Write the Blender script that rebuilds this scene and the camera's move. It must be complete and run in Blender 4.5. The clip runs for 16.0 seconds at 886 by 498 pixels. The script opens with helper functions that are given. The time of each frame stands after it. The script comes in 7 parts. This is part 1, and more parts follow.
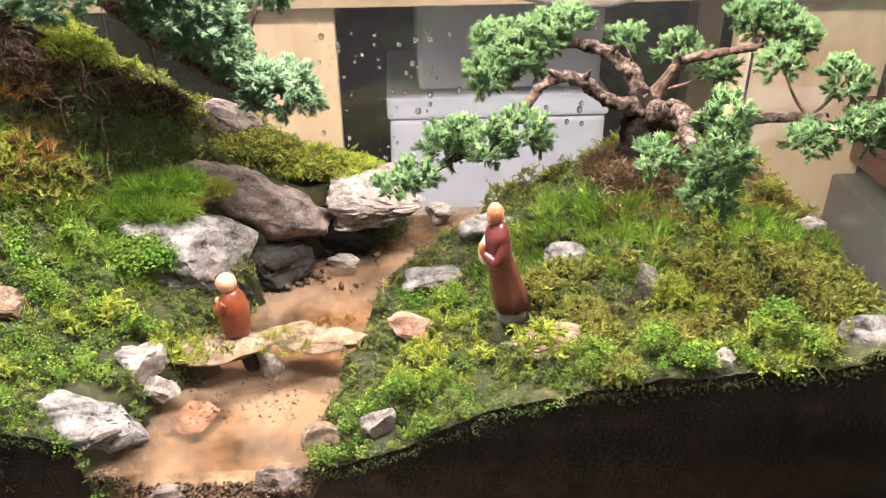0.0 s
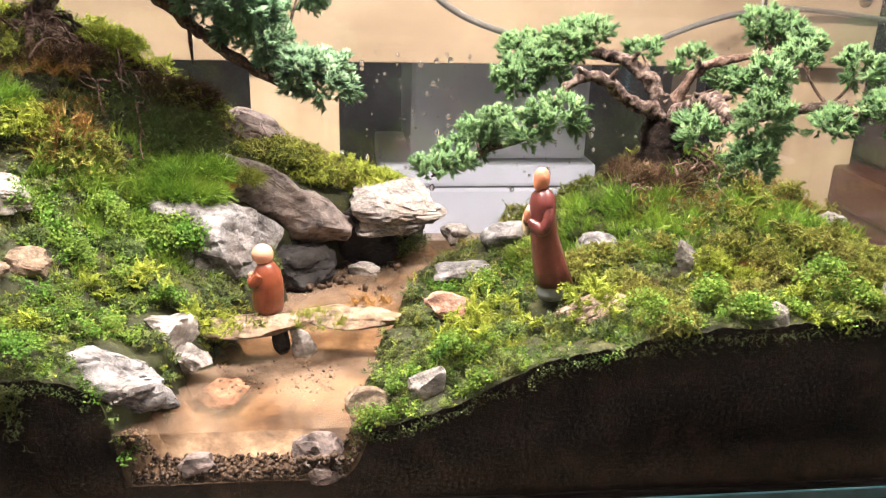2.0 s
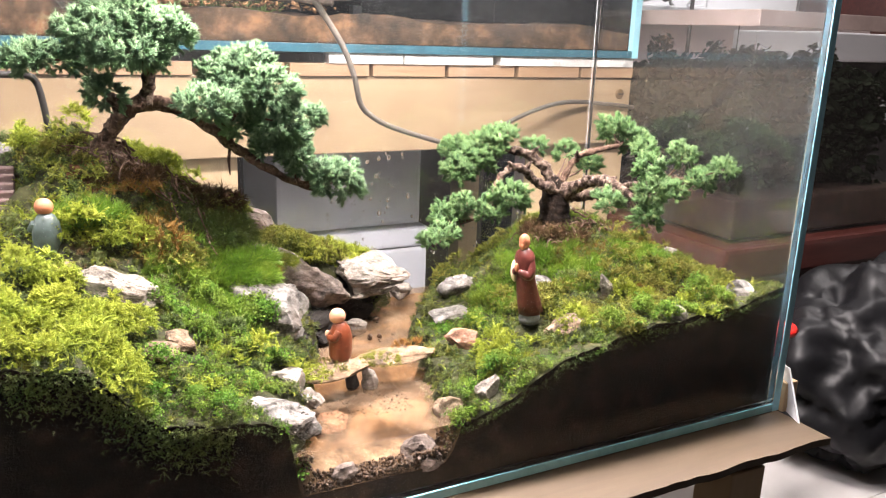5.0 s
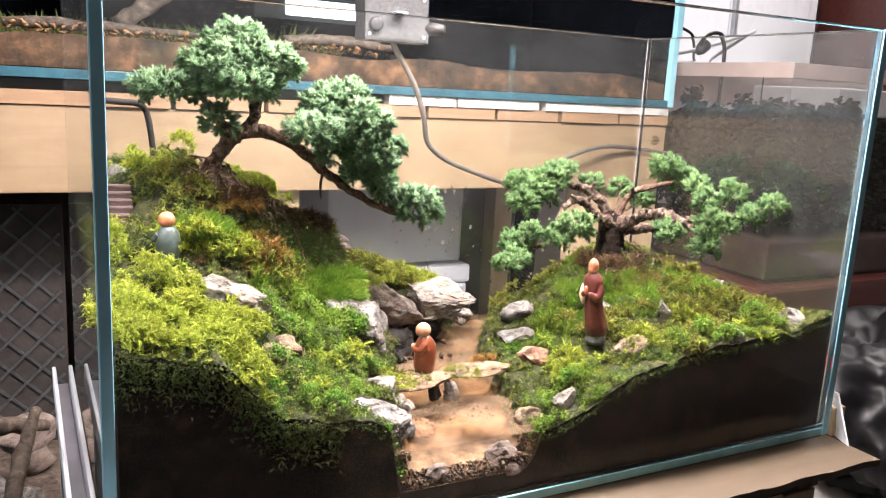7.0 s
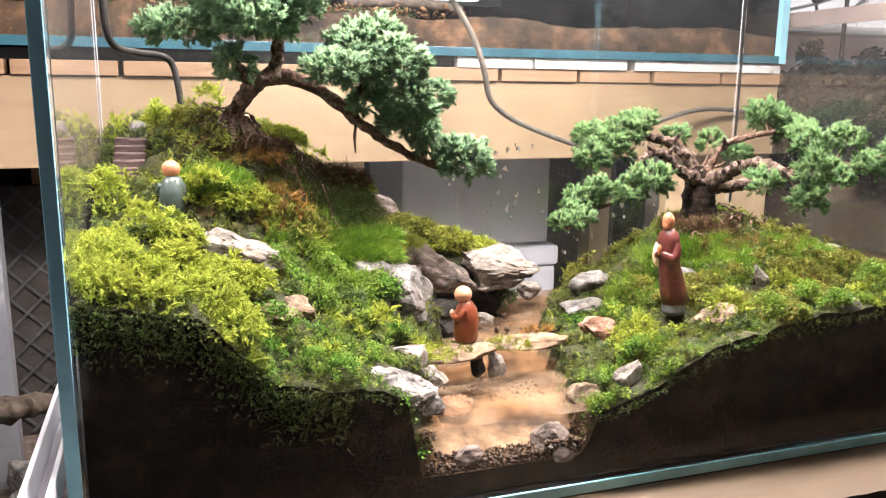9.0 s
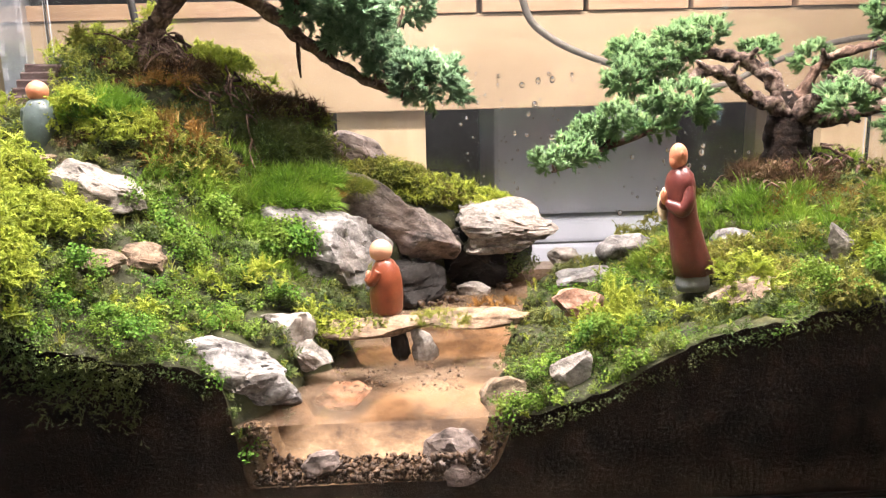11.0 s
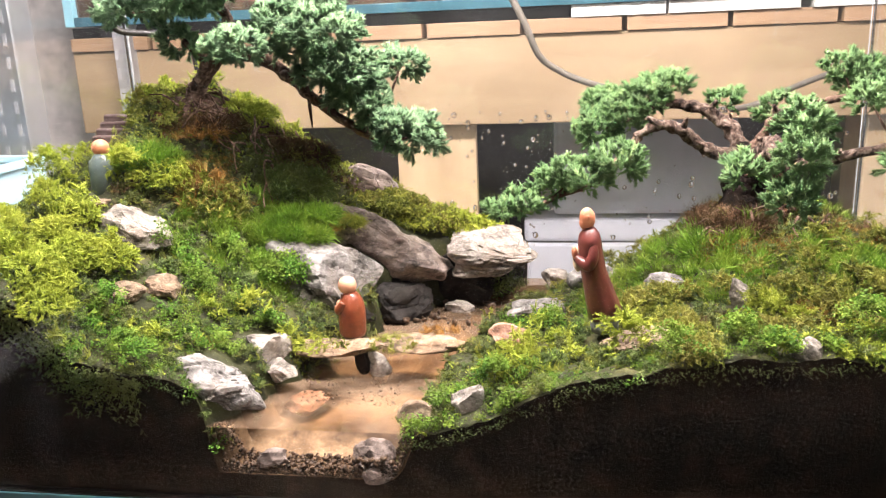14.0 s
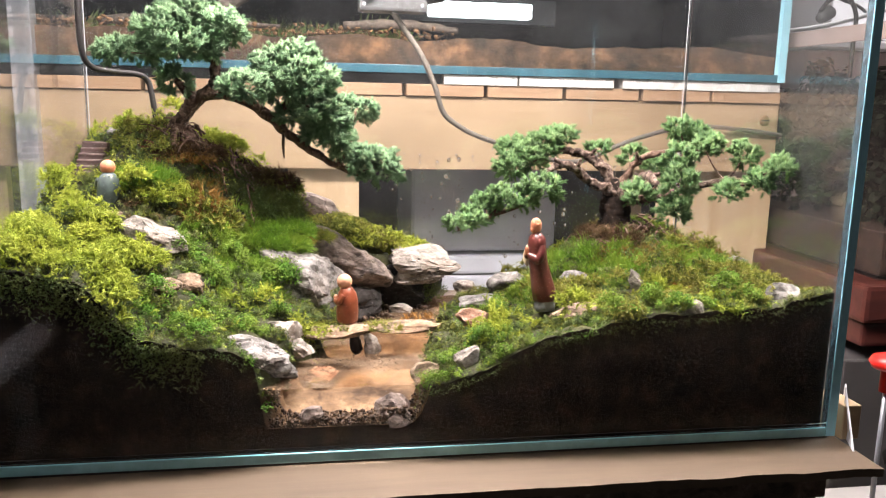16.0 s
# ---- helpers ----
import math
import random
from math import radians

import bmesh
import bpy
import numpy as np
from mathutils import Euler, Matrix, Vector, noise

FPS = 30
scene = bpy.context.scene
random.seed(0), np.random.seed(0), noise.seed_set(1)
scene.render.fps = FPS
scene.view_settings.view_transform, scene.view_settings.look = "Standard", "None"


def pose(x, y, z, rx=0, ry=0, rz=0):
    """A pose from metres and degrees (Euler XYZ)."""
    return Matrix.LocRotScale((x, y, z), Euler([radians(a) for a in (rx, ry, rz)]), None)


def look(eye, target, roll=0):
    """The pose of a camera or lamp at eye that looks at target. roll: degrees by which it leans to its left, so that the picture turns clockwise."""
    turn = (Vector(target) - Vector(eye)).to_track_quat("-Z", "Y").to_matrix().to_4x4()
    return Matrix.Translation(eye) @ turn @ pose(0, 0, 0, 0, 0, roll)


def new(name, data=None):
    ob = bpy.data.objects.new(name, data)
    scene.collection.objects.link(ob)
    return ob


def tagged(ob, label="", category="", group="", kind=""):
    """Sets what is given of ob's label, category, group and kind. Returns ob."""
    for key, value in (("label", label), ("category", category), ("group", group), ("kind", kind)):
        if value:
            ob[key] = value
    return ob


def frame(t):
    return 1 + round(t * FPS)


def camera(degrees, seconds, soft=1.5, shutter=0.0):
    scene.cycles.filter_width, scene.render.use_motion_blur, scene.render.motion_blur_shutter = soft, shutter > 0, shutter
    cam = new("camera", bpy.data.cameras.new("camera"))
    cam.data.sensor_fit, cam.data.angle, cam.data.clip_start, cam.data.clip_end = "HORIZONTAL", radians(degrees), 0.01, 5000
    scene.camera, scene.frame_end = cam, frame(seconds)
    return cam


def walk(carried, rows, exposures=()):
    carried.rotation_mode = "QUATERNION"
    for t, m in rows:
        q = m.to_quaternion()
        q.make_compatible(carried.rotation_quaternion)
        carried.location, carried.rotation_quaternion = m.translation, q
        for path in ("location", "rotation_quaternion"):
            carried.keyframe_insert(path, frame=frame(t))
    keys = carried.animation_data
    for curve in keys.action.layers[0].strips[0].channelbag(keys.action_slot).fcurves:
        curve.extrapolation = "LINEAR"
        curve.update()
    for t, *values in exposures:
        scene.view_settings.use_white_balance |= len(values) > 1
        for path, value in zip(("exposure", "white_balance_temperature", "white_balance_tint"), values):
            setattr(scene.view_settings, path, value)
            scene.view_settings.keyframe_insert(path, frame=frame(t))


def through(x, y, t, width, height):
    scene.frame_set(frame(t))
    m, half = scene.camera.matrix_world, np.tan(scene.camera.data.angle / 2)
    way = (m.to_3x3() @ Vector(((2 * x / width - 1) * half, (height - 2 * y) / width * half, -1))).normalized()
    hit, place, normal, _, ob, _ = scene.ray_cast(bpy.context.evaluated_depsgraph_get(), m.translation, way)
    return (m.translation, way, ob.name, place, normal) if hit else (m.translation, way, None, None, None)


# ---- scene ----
cam = camera(57.78, 16.0, soft=1.1)
PATH = [
    (0, (-0.0270, 0.0032, 0.4816), (0.0588, 1.7310, -0.5220), -0.53),
    (0.5, (-0.0409, -0.0038, 0.4583), (0.0749, 1.7669, -0.4643), 0.27),
    (1, (-0.0586, -0.0131, 0.4308), (0.0988, 1.7991, -0.4006), 0.81),
    (1.5, (-0.0696, -0.0164, 0.4099), (0.1186, 1.8297, -0.3361), 1.19),
    (2, (-0.0798, -0.0289, 0.3961), (0.1397, 1.8368, -0.2904), 1.57),
    (2.5, (-0.0956, -0.0491, 0.3762), (0.1364, 1.8367, -0.2482), 1.51),
    (3, (-0.1132, -0.0677, 0.3724), (0.2162, 1.8207, -0.1981), 2.24),
    (3.5, (-0.1642, -0.0820, 0.3955), (0.3202, 1.7846, -0.1346), 1.88),
    (3.7, (-0.1924, -0.0896, 0.4069), (0.3761, 1.7541, -0.1202), 1.71),
    (5.8, (-0.3733, -0.1411, 0.4448), (0.6125, 1.5235, -0.0625), 3.01),
    (6, (-0.3850, -0.1425, 0.4447), (0.6026, 1.5249, -0.0494), 3.30),
    (6.5, (-0.4012, -0.1502, 0.4359), (0.5630, 1.5476, 0.0027), 3.04),
    (7, (-0.3993, -0.1467, 0.4265), (0.5179, 1.5860, 0.0309), 3.09),
    (7.5, (-0.3795, -0.1430, 0.4149), (0.4379, 1.6442, 0.0433), 2.55),
    (8, (-0.3580, -0.1350, 0.4074), (0.3711, 1.6906, 0.0397), 1.49),
    (8.5, (-0.3373, -0.1256, 0.4007), (0.3540, 1.7118, 0.0185), 0.90),
    (9, (-0.3146, -0.1046, 0.3775), (0.3255, 1.7489, -0.0160), 0.62),
    (9.5, (-0.2669, -0.0777, 0.3506), (0.2834, 1.8005, -0.0610), 0.09),
    (10, (-0.2168, -0.0487, 0.3398), (0.1886, 1.8648, -0.0777), -0.70),
    (10.2, (-0.1954, -0.0375, 0.3370), (0.1426, 1.8883, -0.0838), -0.80),
    (12.3, (-0.0120, -0.0097, 0.3272), (-0.3168, 1.9167, -0.1153), -2.56),
    (12.5, (0.0001, -0.0135, 0.3317), (-0.3659, 1.9001, -0.1203), -2.70),
    (13, (0.0231, -0.0182, 0.3368), (-0.4444, 1.8648, -0.1489), -3.26),
    (13.5, (0.0285, -0.0443, 0.3610), (-0.4114, 1.8376, -0.1537), -3.30),
    (14, (0.0077, -0.0800, 0.3936), (-0.2976, 1.8256, -0.1313), -2.40),
    (14.5, (-0.0291, -0.1322, 0.4100), (-0.1635, 1.7998, -0.0893), -1.73),
    (15, (-0.0802, -0.1781, 0.4061), (-0.0295, 1.7671, -0.0562), -0.36),
    (15.5, (-0.1178, -0.2064, 0.3884), (0.0922, 1.7412, -0.0151), 0.30),
    (16, (-0.1537, -0.2290, 0.3827), (0.1655, 1.7110, 0.0159), 1.23),
]
EXPOSURES = [(0, -0.15), (1.5, -0.02), (3, 0.08), (6, 0.10), (8, 0.05), (10, 0.08), (13, 0.06), (14, -0.03), (15, -0.18), (16, -0.12)]
walk(cam, [(t, look(eye, target, roll)) for t, eye, target, roll in PATH], EXPOSURES)

# ---- light ----
def area(name, at, to, size_x, size_y, watts, colour):
    data = bpy.data.lights.new(name, "AREA")
    data.shape, data.size, data.size_y, data.energy, data.color = "RECTANGLE", size_x, size_y, watts, colour
    ob = new(name, data)
    ob.matrix_world = look(at, to)
    return ob


world = bpy.data.worlds.new("room_dark")
scene.world = world
world.use_nodes = True
world.node_tree.nodes["Background"].inputs[0].default_value = (0.55, 0.6, 0.7, 1)
world.node_tree.nodes["Background"].inputs[1].default_value = 0.05
area("tank_lamp", (-0.035, 0.395, 0.70), (-0.035, 0.42, 0.0), 0.60, 0.07, 18.2, (1.0, 0.895, 0.885))
# Added fill light, no known source: brightens the right-hand background.
area("right_back_fill", (1.15, 0.95, 1.72), (1.35, 1.75, 0.2), 0.9, 0.3, 30, (1.0, 0.93, 0.92))
# Second added fill without a known source, for the things left of the tank.
area("left_side_fill", (-1.15, 0.25, 1.72), (-0.9, 0.5, 0.0), 0.9, 0.3, 11, (1.0, 0.95, 0.98))


# ---- materials ----
def shader(name):
    m = bpy.data.materials.new(name)
    m.use_nodes = True
    nt = m.node_tree
    return m, nt, nt.nodes["Principled BSDF"], nt.nodes["Material Output"]


def add(nt, kind, **kw):
    n = nt.nodes.new(kind)
    for k, v in kw.items():
        if k in n.inputs:
            n.inputs[k].default_value = v
    return n


def noise_node(nt, scale, detail=4.0, rough=0.6, coords="Object", distortion=0.0):
    tc = nt.nodes.new("ShaderNodeTexCoord")
    n = add(nt, "ShaderNodeTexNoise", Scale=scale, Detail=detail, Roughness=rough, Distortion=distortion)
    nt.links.new(tc.outputs[coords], n.inputs["Vector"])
    return n


def ramp(nt, source, stops):
    r = nt.nodes.new("ShaderNodeValToRGB")
    while len(r.color_ramp.elements) < len(stops):
        r.color_ramp.elements.new(0.5)
    for e, (p, c) in zip(r.color_ramp.elements, stops):
        e.position, e.color = p, (*c, 1)
    nt.links.new(source, r.inputs["Fac"])
    return r


def mix_rgb(nt, fac, a, b, mode="MIX"):
    m = nt.nodes.new("ShaderNodeMix")
    m.data_type, m.blend_type = "RGBA", mode
    for value, socket in ((fac, m.inputs[0]), (a, m.inputs[6]), (b, m.inputs[7])):
        if isinstance(value, (int, float)):
            socket.default_value = value
        elif isinstance(value, tuple):
            socket.default_value = (*value, 1)
        else:
            nt.links.new(value, socket)
    return m.outputs[2]


def bump(nt, bsdf, height, strength, distance):
    b = add(nt, "ShaderNodeBump", Strength=strength, Distance=distance)
    nt.links.new(height, b.inputs["Height"])
    nt.links.new(b.outputs[0], bsdf.inputs["Normal"])


def mottled(name, stops, scale, rough=0.8, bump_mm=0.5, fine=None, metal=0.0, spec=0.3, coords="Object", distortion=0.0, bump_strength=0.6):
    """Two scales of noise: colour from the coarse one, darkened and roughened by the fine one."""
    m, nt, p, _ = shader(name)
    big = noise_node(nt, scale, 6, 0.62, coords, distortion)
    small = noise_node(nt, fine or scale * 9, 5, 0.7, coords)
    r = ramp(nt, big.outputs["Fac"], stops)
    grey = ramp(nt, small.outputs["Fac"], [(0.3, (0.66, 0.66, 0.66)), (0.7, (1.12, 1.12, 1.12))])
    nt.links.new(mix_rgb(nt, 1.0, r.outputs[0], grey.outputs[0], "MULTIPLY"), p.inputs["Base Color"])
    p.inputs["Roughness"].default_value, p.inputs["Metallic"].default_value = rough, metal
    p.inputs["Specular IOR Level"].default_value = spec
    bump(nt, p, small.outputs["Fac"], bump_strength, bump_mm / 1000)
    return m


def leafy(name, dark, mid, light, through=0.28, rough=0.55, patch=None, patch_scale=25.0, spec=0.3):
    """Leaves: a colour of its own on each leaf, drifting in patches, some light coming through."""
    m, nt, p, out = shader(name)
    geo = nt.nodes.new("ShaderNodeNewGeometry")
    r = ramp(nt, geo.outputs["Random Per Island"], [(0.0, dark), (0.45, mid), (0.8, mid), (1.0, light)])
    drift = noise_node(nt, patch_scale, 3, 0.6)
    f = ramp(nt, drift.outputs["Fac"], [(0.42, (0, 0, 0)), (0.62, (1, 1, 1))])
    colour = mix_rgb(nt, f.outputs[0], r.outputs[0], patch or light)
    colour = mix_rgb(nt, 0.55, r.outputs[0], colour)
    nt.links.new(colour, p.inputs["Base Color"])
    p.inputs["Roughness"].default_value = rough
    p.inputs["Specular IOR Level"].default_value = spec
    t = nt.nodes.new("ShaderNodeBsdfTranslucent")
    nt.links.new(colour, t.inputs[0])
    mx = nt.nodes.new("ShaderNodeMixShader")
    mx.inputs[0].default_value = through
    nt.links.new(p.outputs[0], mx.inputs[1])
    nt.links.new(t.outputs[0], mx.inputs[2])
    nt.links.new(mx.outputs[0], out.inputs[0])
    return m


def plain(name, colour, rough=0.5, metal=0.0, spec=0.5, vary=0.12, scale=40.0):
    m, nt, p, _ = shader(name)
    n = noise_node(nt, scale, 5, 0.65)
    r = ramp(nt, n.outputs["Fac"], [(0.3, tuple(c * (1 - vary) for c in colour)), (0.7, tuple(min(1, c * (1 + vary)) for c in colour))])
    nt.links.new(r.outputs[0], p.inputs["Base Color"])
    p.inputs["Roughness"].default_value, p.inputs["Metallic"].default_value = rough, metal
    p.inputs["Specular IOR Level"].default_value = spec
    bump(nt, p, n.outputs["Fac"], 0.15, 0.0004)
    return m


def glass(name, tint=(0.985, 1.0, 0.995), mist=0.0, mist_scale=9.0, mist_colour=(0.75, 0.77, 0.78), ior=1.5):
    """Clear glass; mist: how much of it a film of condensed water hides."""
    m, nt, p, out = shader(name)
    p.inputs["Base Color"].default_value = (*tint, 1)
    p.inputs["Transmission Weight"].default_value, p.inputs["Roughness"].default_value, p.inputs["IOR"].default_value = 1, 0, ior
    if mist:
        film = add(nt, "ShaderNodeBsdfDiffuse", Color=(*mist_colour, 1))
        n = noise_node(nt, mist_scale, 5, 0.6, distortion=0.6)
        r = ramp(nt, n.outputs["Fac"], [(0.35, (mist * 0.35,) * 3), (0.7, (mist,) * 3)])
        mx = nt.nodes.new("ShaderNodeMixShader")
        nt.links.new(r.outputs[0], mx.inputs[0])
        nt.links.new(p.outputs[0], mx.inputs[1])
        nt.links.new(film.outputs[0], mx.inputs[2])
        nt.links.new(mx.outputs[0], out.inputs[0])
    return m


def wooden(name, dark, light, along="X", scale=6.0, rough=0.6):
    m, nt, p, _ = shader(name)
    tc = nt.nodes.new("ShaderNodeTexCoord")
    mp = nt.nodes.new("ShaderNodeMapping")
    mp.inputs["Scale"].default_value = (1, 9, 9) if along == "X" else ((9, 1, 9) if along == "Y" else (9, 9, 1))
    nt.links.new(tc.outputs["Object"], mp.inputs[0])
    n = add(nt, "ShaderNodeTexNoise", Scale=scale, Detail=6, Roughness=0.65, Distortion=0.8)
    nt.links.new(mp.outputs[0], n.inputs["Vector"])
    r = ramp(nt, n.outputs["Fac"], [(0.3, dark), (0.7, light)])
    stain = noise_node(nt, 7, 5, 0.6)
    st = ramp(nt, stain.outputs["Fac"], [(0.35, (0.8, 0.78, 0.75)), (0.6, (1, 1, 1))])
    nt.links.new(mix_rgb(nt, 1.0, r.outputs[0], st.outputs[0], "MULTIPLY"), p.inputs["Base Color"])
    p.inputs["Roughness"].default_value = rough
    bump(nt, p, n.outputs["Fac"], 0.25, 0.0006)
    return m


def water_sheet(name, tint, murk, murk_colour):
    """Water film: tinted see-through, partly hidden by stirred-up silt, glossy by Fresnel."""
    m, nt, p, out = shader(name)
    nt.nodes.remove(p)
    clear = add(nt, "ShaderNodeBsdfTransparent", Color=(*tint, 1))
    silt = add(nt, "ShaderNodeBsdfDiffuse", Color=(*murk_colour, 1))
    gloss = add(nt, "ShaderNodeBsdfGlossy", Roughness=0.03)
    n = noise_node(nt, 16, 4, 0.6, distortion=0.7)
    r = ramp(nt, n.outputs["Fac"], [(0.40, (murk * 0.12,) * 3), (0.62, (murk * 1.15,) * 3)])
    m1, m2 = nt.nodes.new("ShaderNodeMixShader"), nt.nodes.new("ShaderNodeMixShader")
    fres = add(nt, "ShaderNodeFresnel", IOR=1.33)
    nt.links.new(r.outputs[0], m1.inputs[0])
    nt.links.new(clear.outputs[0], m1.inputs[1])
    nt.links.new(silt.outputs[0], m1.inputs[2])
    nt.links.new(fres.outputs[0], m2.inputs[0])
    nt.links.new(m1.outputs[0], m2.inputs[1])
    nt.links.new(gloss.outputs[0], m2.inputs[2])
    rip = noise_node(nt, 70, 2, 0.5)
    b = add(nt, "ShaderNodeBump", Strength=0.3, Distance=0.0010)
    nt.links.new(rip.outputs["Fac"], b.inputs["Height"])
    nt.links.new(b.outputs[0], gloss.inputs["Normal"])
    nt.links.new(m2.outputs[0], out.inputs[0])
    return m


def stone(name, pale, mid, dark, scale=75.0, veins=0.9):
    """Weathered stone: blotchy pale and grey faces, pitted, with a few thin dark cracks and rusty stains."""
    m, nt, p, _ = shader(name)
    tc = nt.nodes.new("ShaderNodeTexCoord")
    mp = nt.nodes.new("ShaderNodeMapping")
    mp.inputs["Scale"].default_value = (0.9, 1.1, 1.5)
    mp.inputs["Rotation"].default_value = (0.3, 0.35, 0.2)
    nt.links.new(tc.outputs["Object"], mp.inputs[0])
    n = add(nt, "ShaderNodeTexNoise", Scale=scale, Detail=9, Roughness=0.72, Distortion=0.25)
    nt.links.new(mp.outputs[0], n.inputs["Vector"])
    r = ramp(nt, n.outputs["Fac"], [(0.35, dark), (0.46, mid), (0.60, pale), (0.85, tuple(min(1, c * 1.15) for c in pale))])
    stain = noise_node(nt, scale * 0.35, 5, 0.65)
    sr = ramp(nt, stain.outputs["Fac"], [(0.50, (0, 0, 0)), (0.70, (0.55, 0.55, 0.55))])
    rusty = (mid[0] * 1.15, mid[1] * 0.92, mid[2] * 0.75)
    col = mix_rgb(nt, sr.outputs[0], r.outputs[0], rusty)
    warp = add(nt, "ShaderNodeTexNoise", Scale=scale * 0.9, Detail=4, Roughness=0.6)
    nt.links.new(mp.outputs[0], warp.inputs["Vector"])
    shift = nt.nodes.new("ShaderNodeVectorMath")
    shift.operation = "MULTIPLY_ADD"
    nt.links.new(warp.outputs["Color"], shift.inputs[0])
    shift.inputs[1].default_value = (0.02, 0.02, 0.02)
    nt.links.new(mp.outputs[0], shift.inputs[2])
    vor = nt.nodes.new("ShaderNodeTexVoronoi")
    vor.feature = "DISTANCE_TO_EDGE"
    vor.inputs["Scale"].default_value = scale * 0.75
    nt.links.new(shift.outputs[0], vor.inputs["Vector"])
    cr = ramp(nt, vor.outputs["Distance"], [(0.0, (0.45, 0.43, 0.41)), (0.035, (1, 1, 1))])
    fine = noise_node(nt, scale * 7, 5, 0.75)
    fr = ramp(nt, fine.outputs["Fac"], [(0.3, (0.72, 0.72, 0.72)), (0.65, (1.08, 1.08, 1.08))])
    col = mix_rgb(nt, 0.7, col, cr.outputs[0], "MULTIPLY")
    nt.links.new(mix_rgb(nt, 1.0, col, fr.outputs[0], "MULTIPLY"), p.inputs["Base Color"])
    p.inputs["Roughness"].default_value = 0.8
    p.inputs["Specular IOR Level"].default_value = 0.35
    b1 = add(nt, "ShaderNodeBump", Strength=veins, Distance=0.0016)
    b2 = add(nt, "ShaderNodeBump", Strength=0.8, Distance=0.0008)
    nt.links.new(n.outputs["Fac"], b1.inputs["Height"])
    nt.links.new(fine.outputs["Fac"], b2.inputs["Height"])
    nt.links.new(b1.outputs[0], b2.inputs["Normal"])
    nt.links.new(b2.outputs[0], p.inputs["Normal"])
    return m


SOIL = mottled("black_soil", [(0.3, (0.010, 0.007, 0.005)), (0.55, (0.026, 0.016, 0.011)), (0.75, (0.055, 0.033, 0.021))], 60, 0.9, 1.2, 420, spec=0.15)


def bank_soil():
    """Dark mossy soil that turns to wet sand below the water line of the stream."""
    m, nt, p, _ = shader("soil_and_stream_sand")
    big, small = noise_node(nt, 60, 6, 0.62), noise_node(nt, 420, 5, 0.7)
    soil = ramp(nt, big.outputs["Fac"], [(0.3, (0.012, 0.012, 0.005)), (0.55, (0.036, 0.038, 0.012)), (0.75, (0.080, 0.074, 0.026))])
    wide = noise_node(nt, 24, 5, 0.6, distortion=0.5)
    sand = ramp(nt, wide.outputs["Fac"], [(0.37, (0.050, 0.028, 0.014)), (0.5, (0.16, 0.098, 0.052)), (0.63, (0.31, 0.205, 0.118))])
    grain = ramp(nt, small.outputs["Fac"], [(0.3, (0.7, 0.7, 0.7)), (0.7, (1.1, 1.1, 1.1))])
    tc = nt.nodes.new("ShaderNodeTexCoord")
    xyz = nt.nodes.new("ShaderNodeSeparateXYZ")
    nt.links.new(tc.outputs["Object"], xyz.inputs[0])
    wob = nt.nodes.new("ShaderNodeMath")
    wob.operation = "MULTIPLY_ADD"
    nt.links.new(big.outputs["Fac"], wob.inputs[0])
    wob.inputs[1].default_value = -0.012
    nt.links.new(xyz.outputs["Z"], wob.inputs[2])
    edge = nt.nodes.new("ShaderNodeMapRange")
    edge.inputs["From Min"].default_value, edge.inputs["From Max"].default_value = 0.1797, 0.1732
    nt.links.new(wob.outputs[0], edge.inputs["Value"])
    col = mix_rgb(nt, edge.outputs[0], soil.outputs[0], sand.outputs[0])
    nt.links.new(mix_rgb(nt, 1.0, col, grain.outputs[0], "MULTIPLY"), p.inputs["Base Color"])
    p.inputs["Roughness"].default_value = 0.7
    p.inputs["Specular IOR Level"].default_value = 0.2
    bump(nt, p, small.outputs["Fac"], 0.6, 0.0009)
    return m


BED = bank_soil()
PEAT = mottled("brown_peat", [(0.3, (0.05, 0.022, 0.012)), (0.55, (0.13, 0.06, 0.03)), (0.75, (0.22, 0.11, 0.06))], 120, 0.95, 1.2, 600, spec=0.1)
WATER = water_sheet("silty_water", (0.80, 0.66, 0.52), 0.42, (0.27, 0.185, 0.12))
STONE = stone("grey_layered_stone", (0.30, 0.28, 0.26), (0.145, 0.132, 0.120), (0.028, 0.025, 0.022))
STONE_PALE = stone("pale_weathered_stone", (0.34, 0.305, 0.265), (0.185, 0.160, 0.135), (0.05, 0.042, 0.034), 85)
STONE_BROWN = stone("brown_grey_stone", (0.25, 0.198, 0.170), (0.165, 0.128, 0.110), (0.055, 0.042, 0.036), 80, 0.7)
# Wet stone taken near black; the shade under the overhang is in its colour.
STONE_DARK = stone("wet_stone_shade_dark", (0.034, 0.028, 0.024), (0.017, 0.014, 0.012), (0.008, 0.007, 0.006), 70)
STONE_RUST = stone("rust_tinted_stone", (0.42, 0.27, 0.20), (0.29, 0.15, 0.095), (0.10, 0.05, 0.035), 110)
STONE_TAN = stone("tan_stone", (0.27, 0.195, 0.13), (0.145, 0.10, 0.062), (0.05, 0.035, 0.022), 110)
GRAVEL = mottled("brown_gravel", [(0.3, (0.012, 0.007, 0.004)), (0.5, (0.060, 0.034, 0.018)), (0.74, (0.16, 0.095, 0.052))], 260, 0.5, 0.6, 700)
MOSS_LIME = leafy("lime_cushion_moss", (0.15, 0.20, 0.024), (0.33, 0.40, 0.050), (0.49, 0.55, 0.085), 0.40, 0.7, (0.39, 0.41, 0.058), 34, 0.2)
MOSS_OLIVE = leafy("olive_moss", (0.075, 0.090, 0.018), (0.215, 0.245, 0.040), (0.39, 0.41, 0.072), 0.34, 0.7, (0.26, 0.21, 0.055), 40, 0.2)
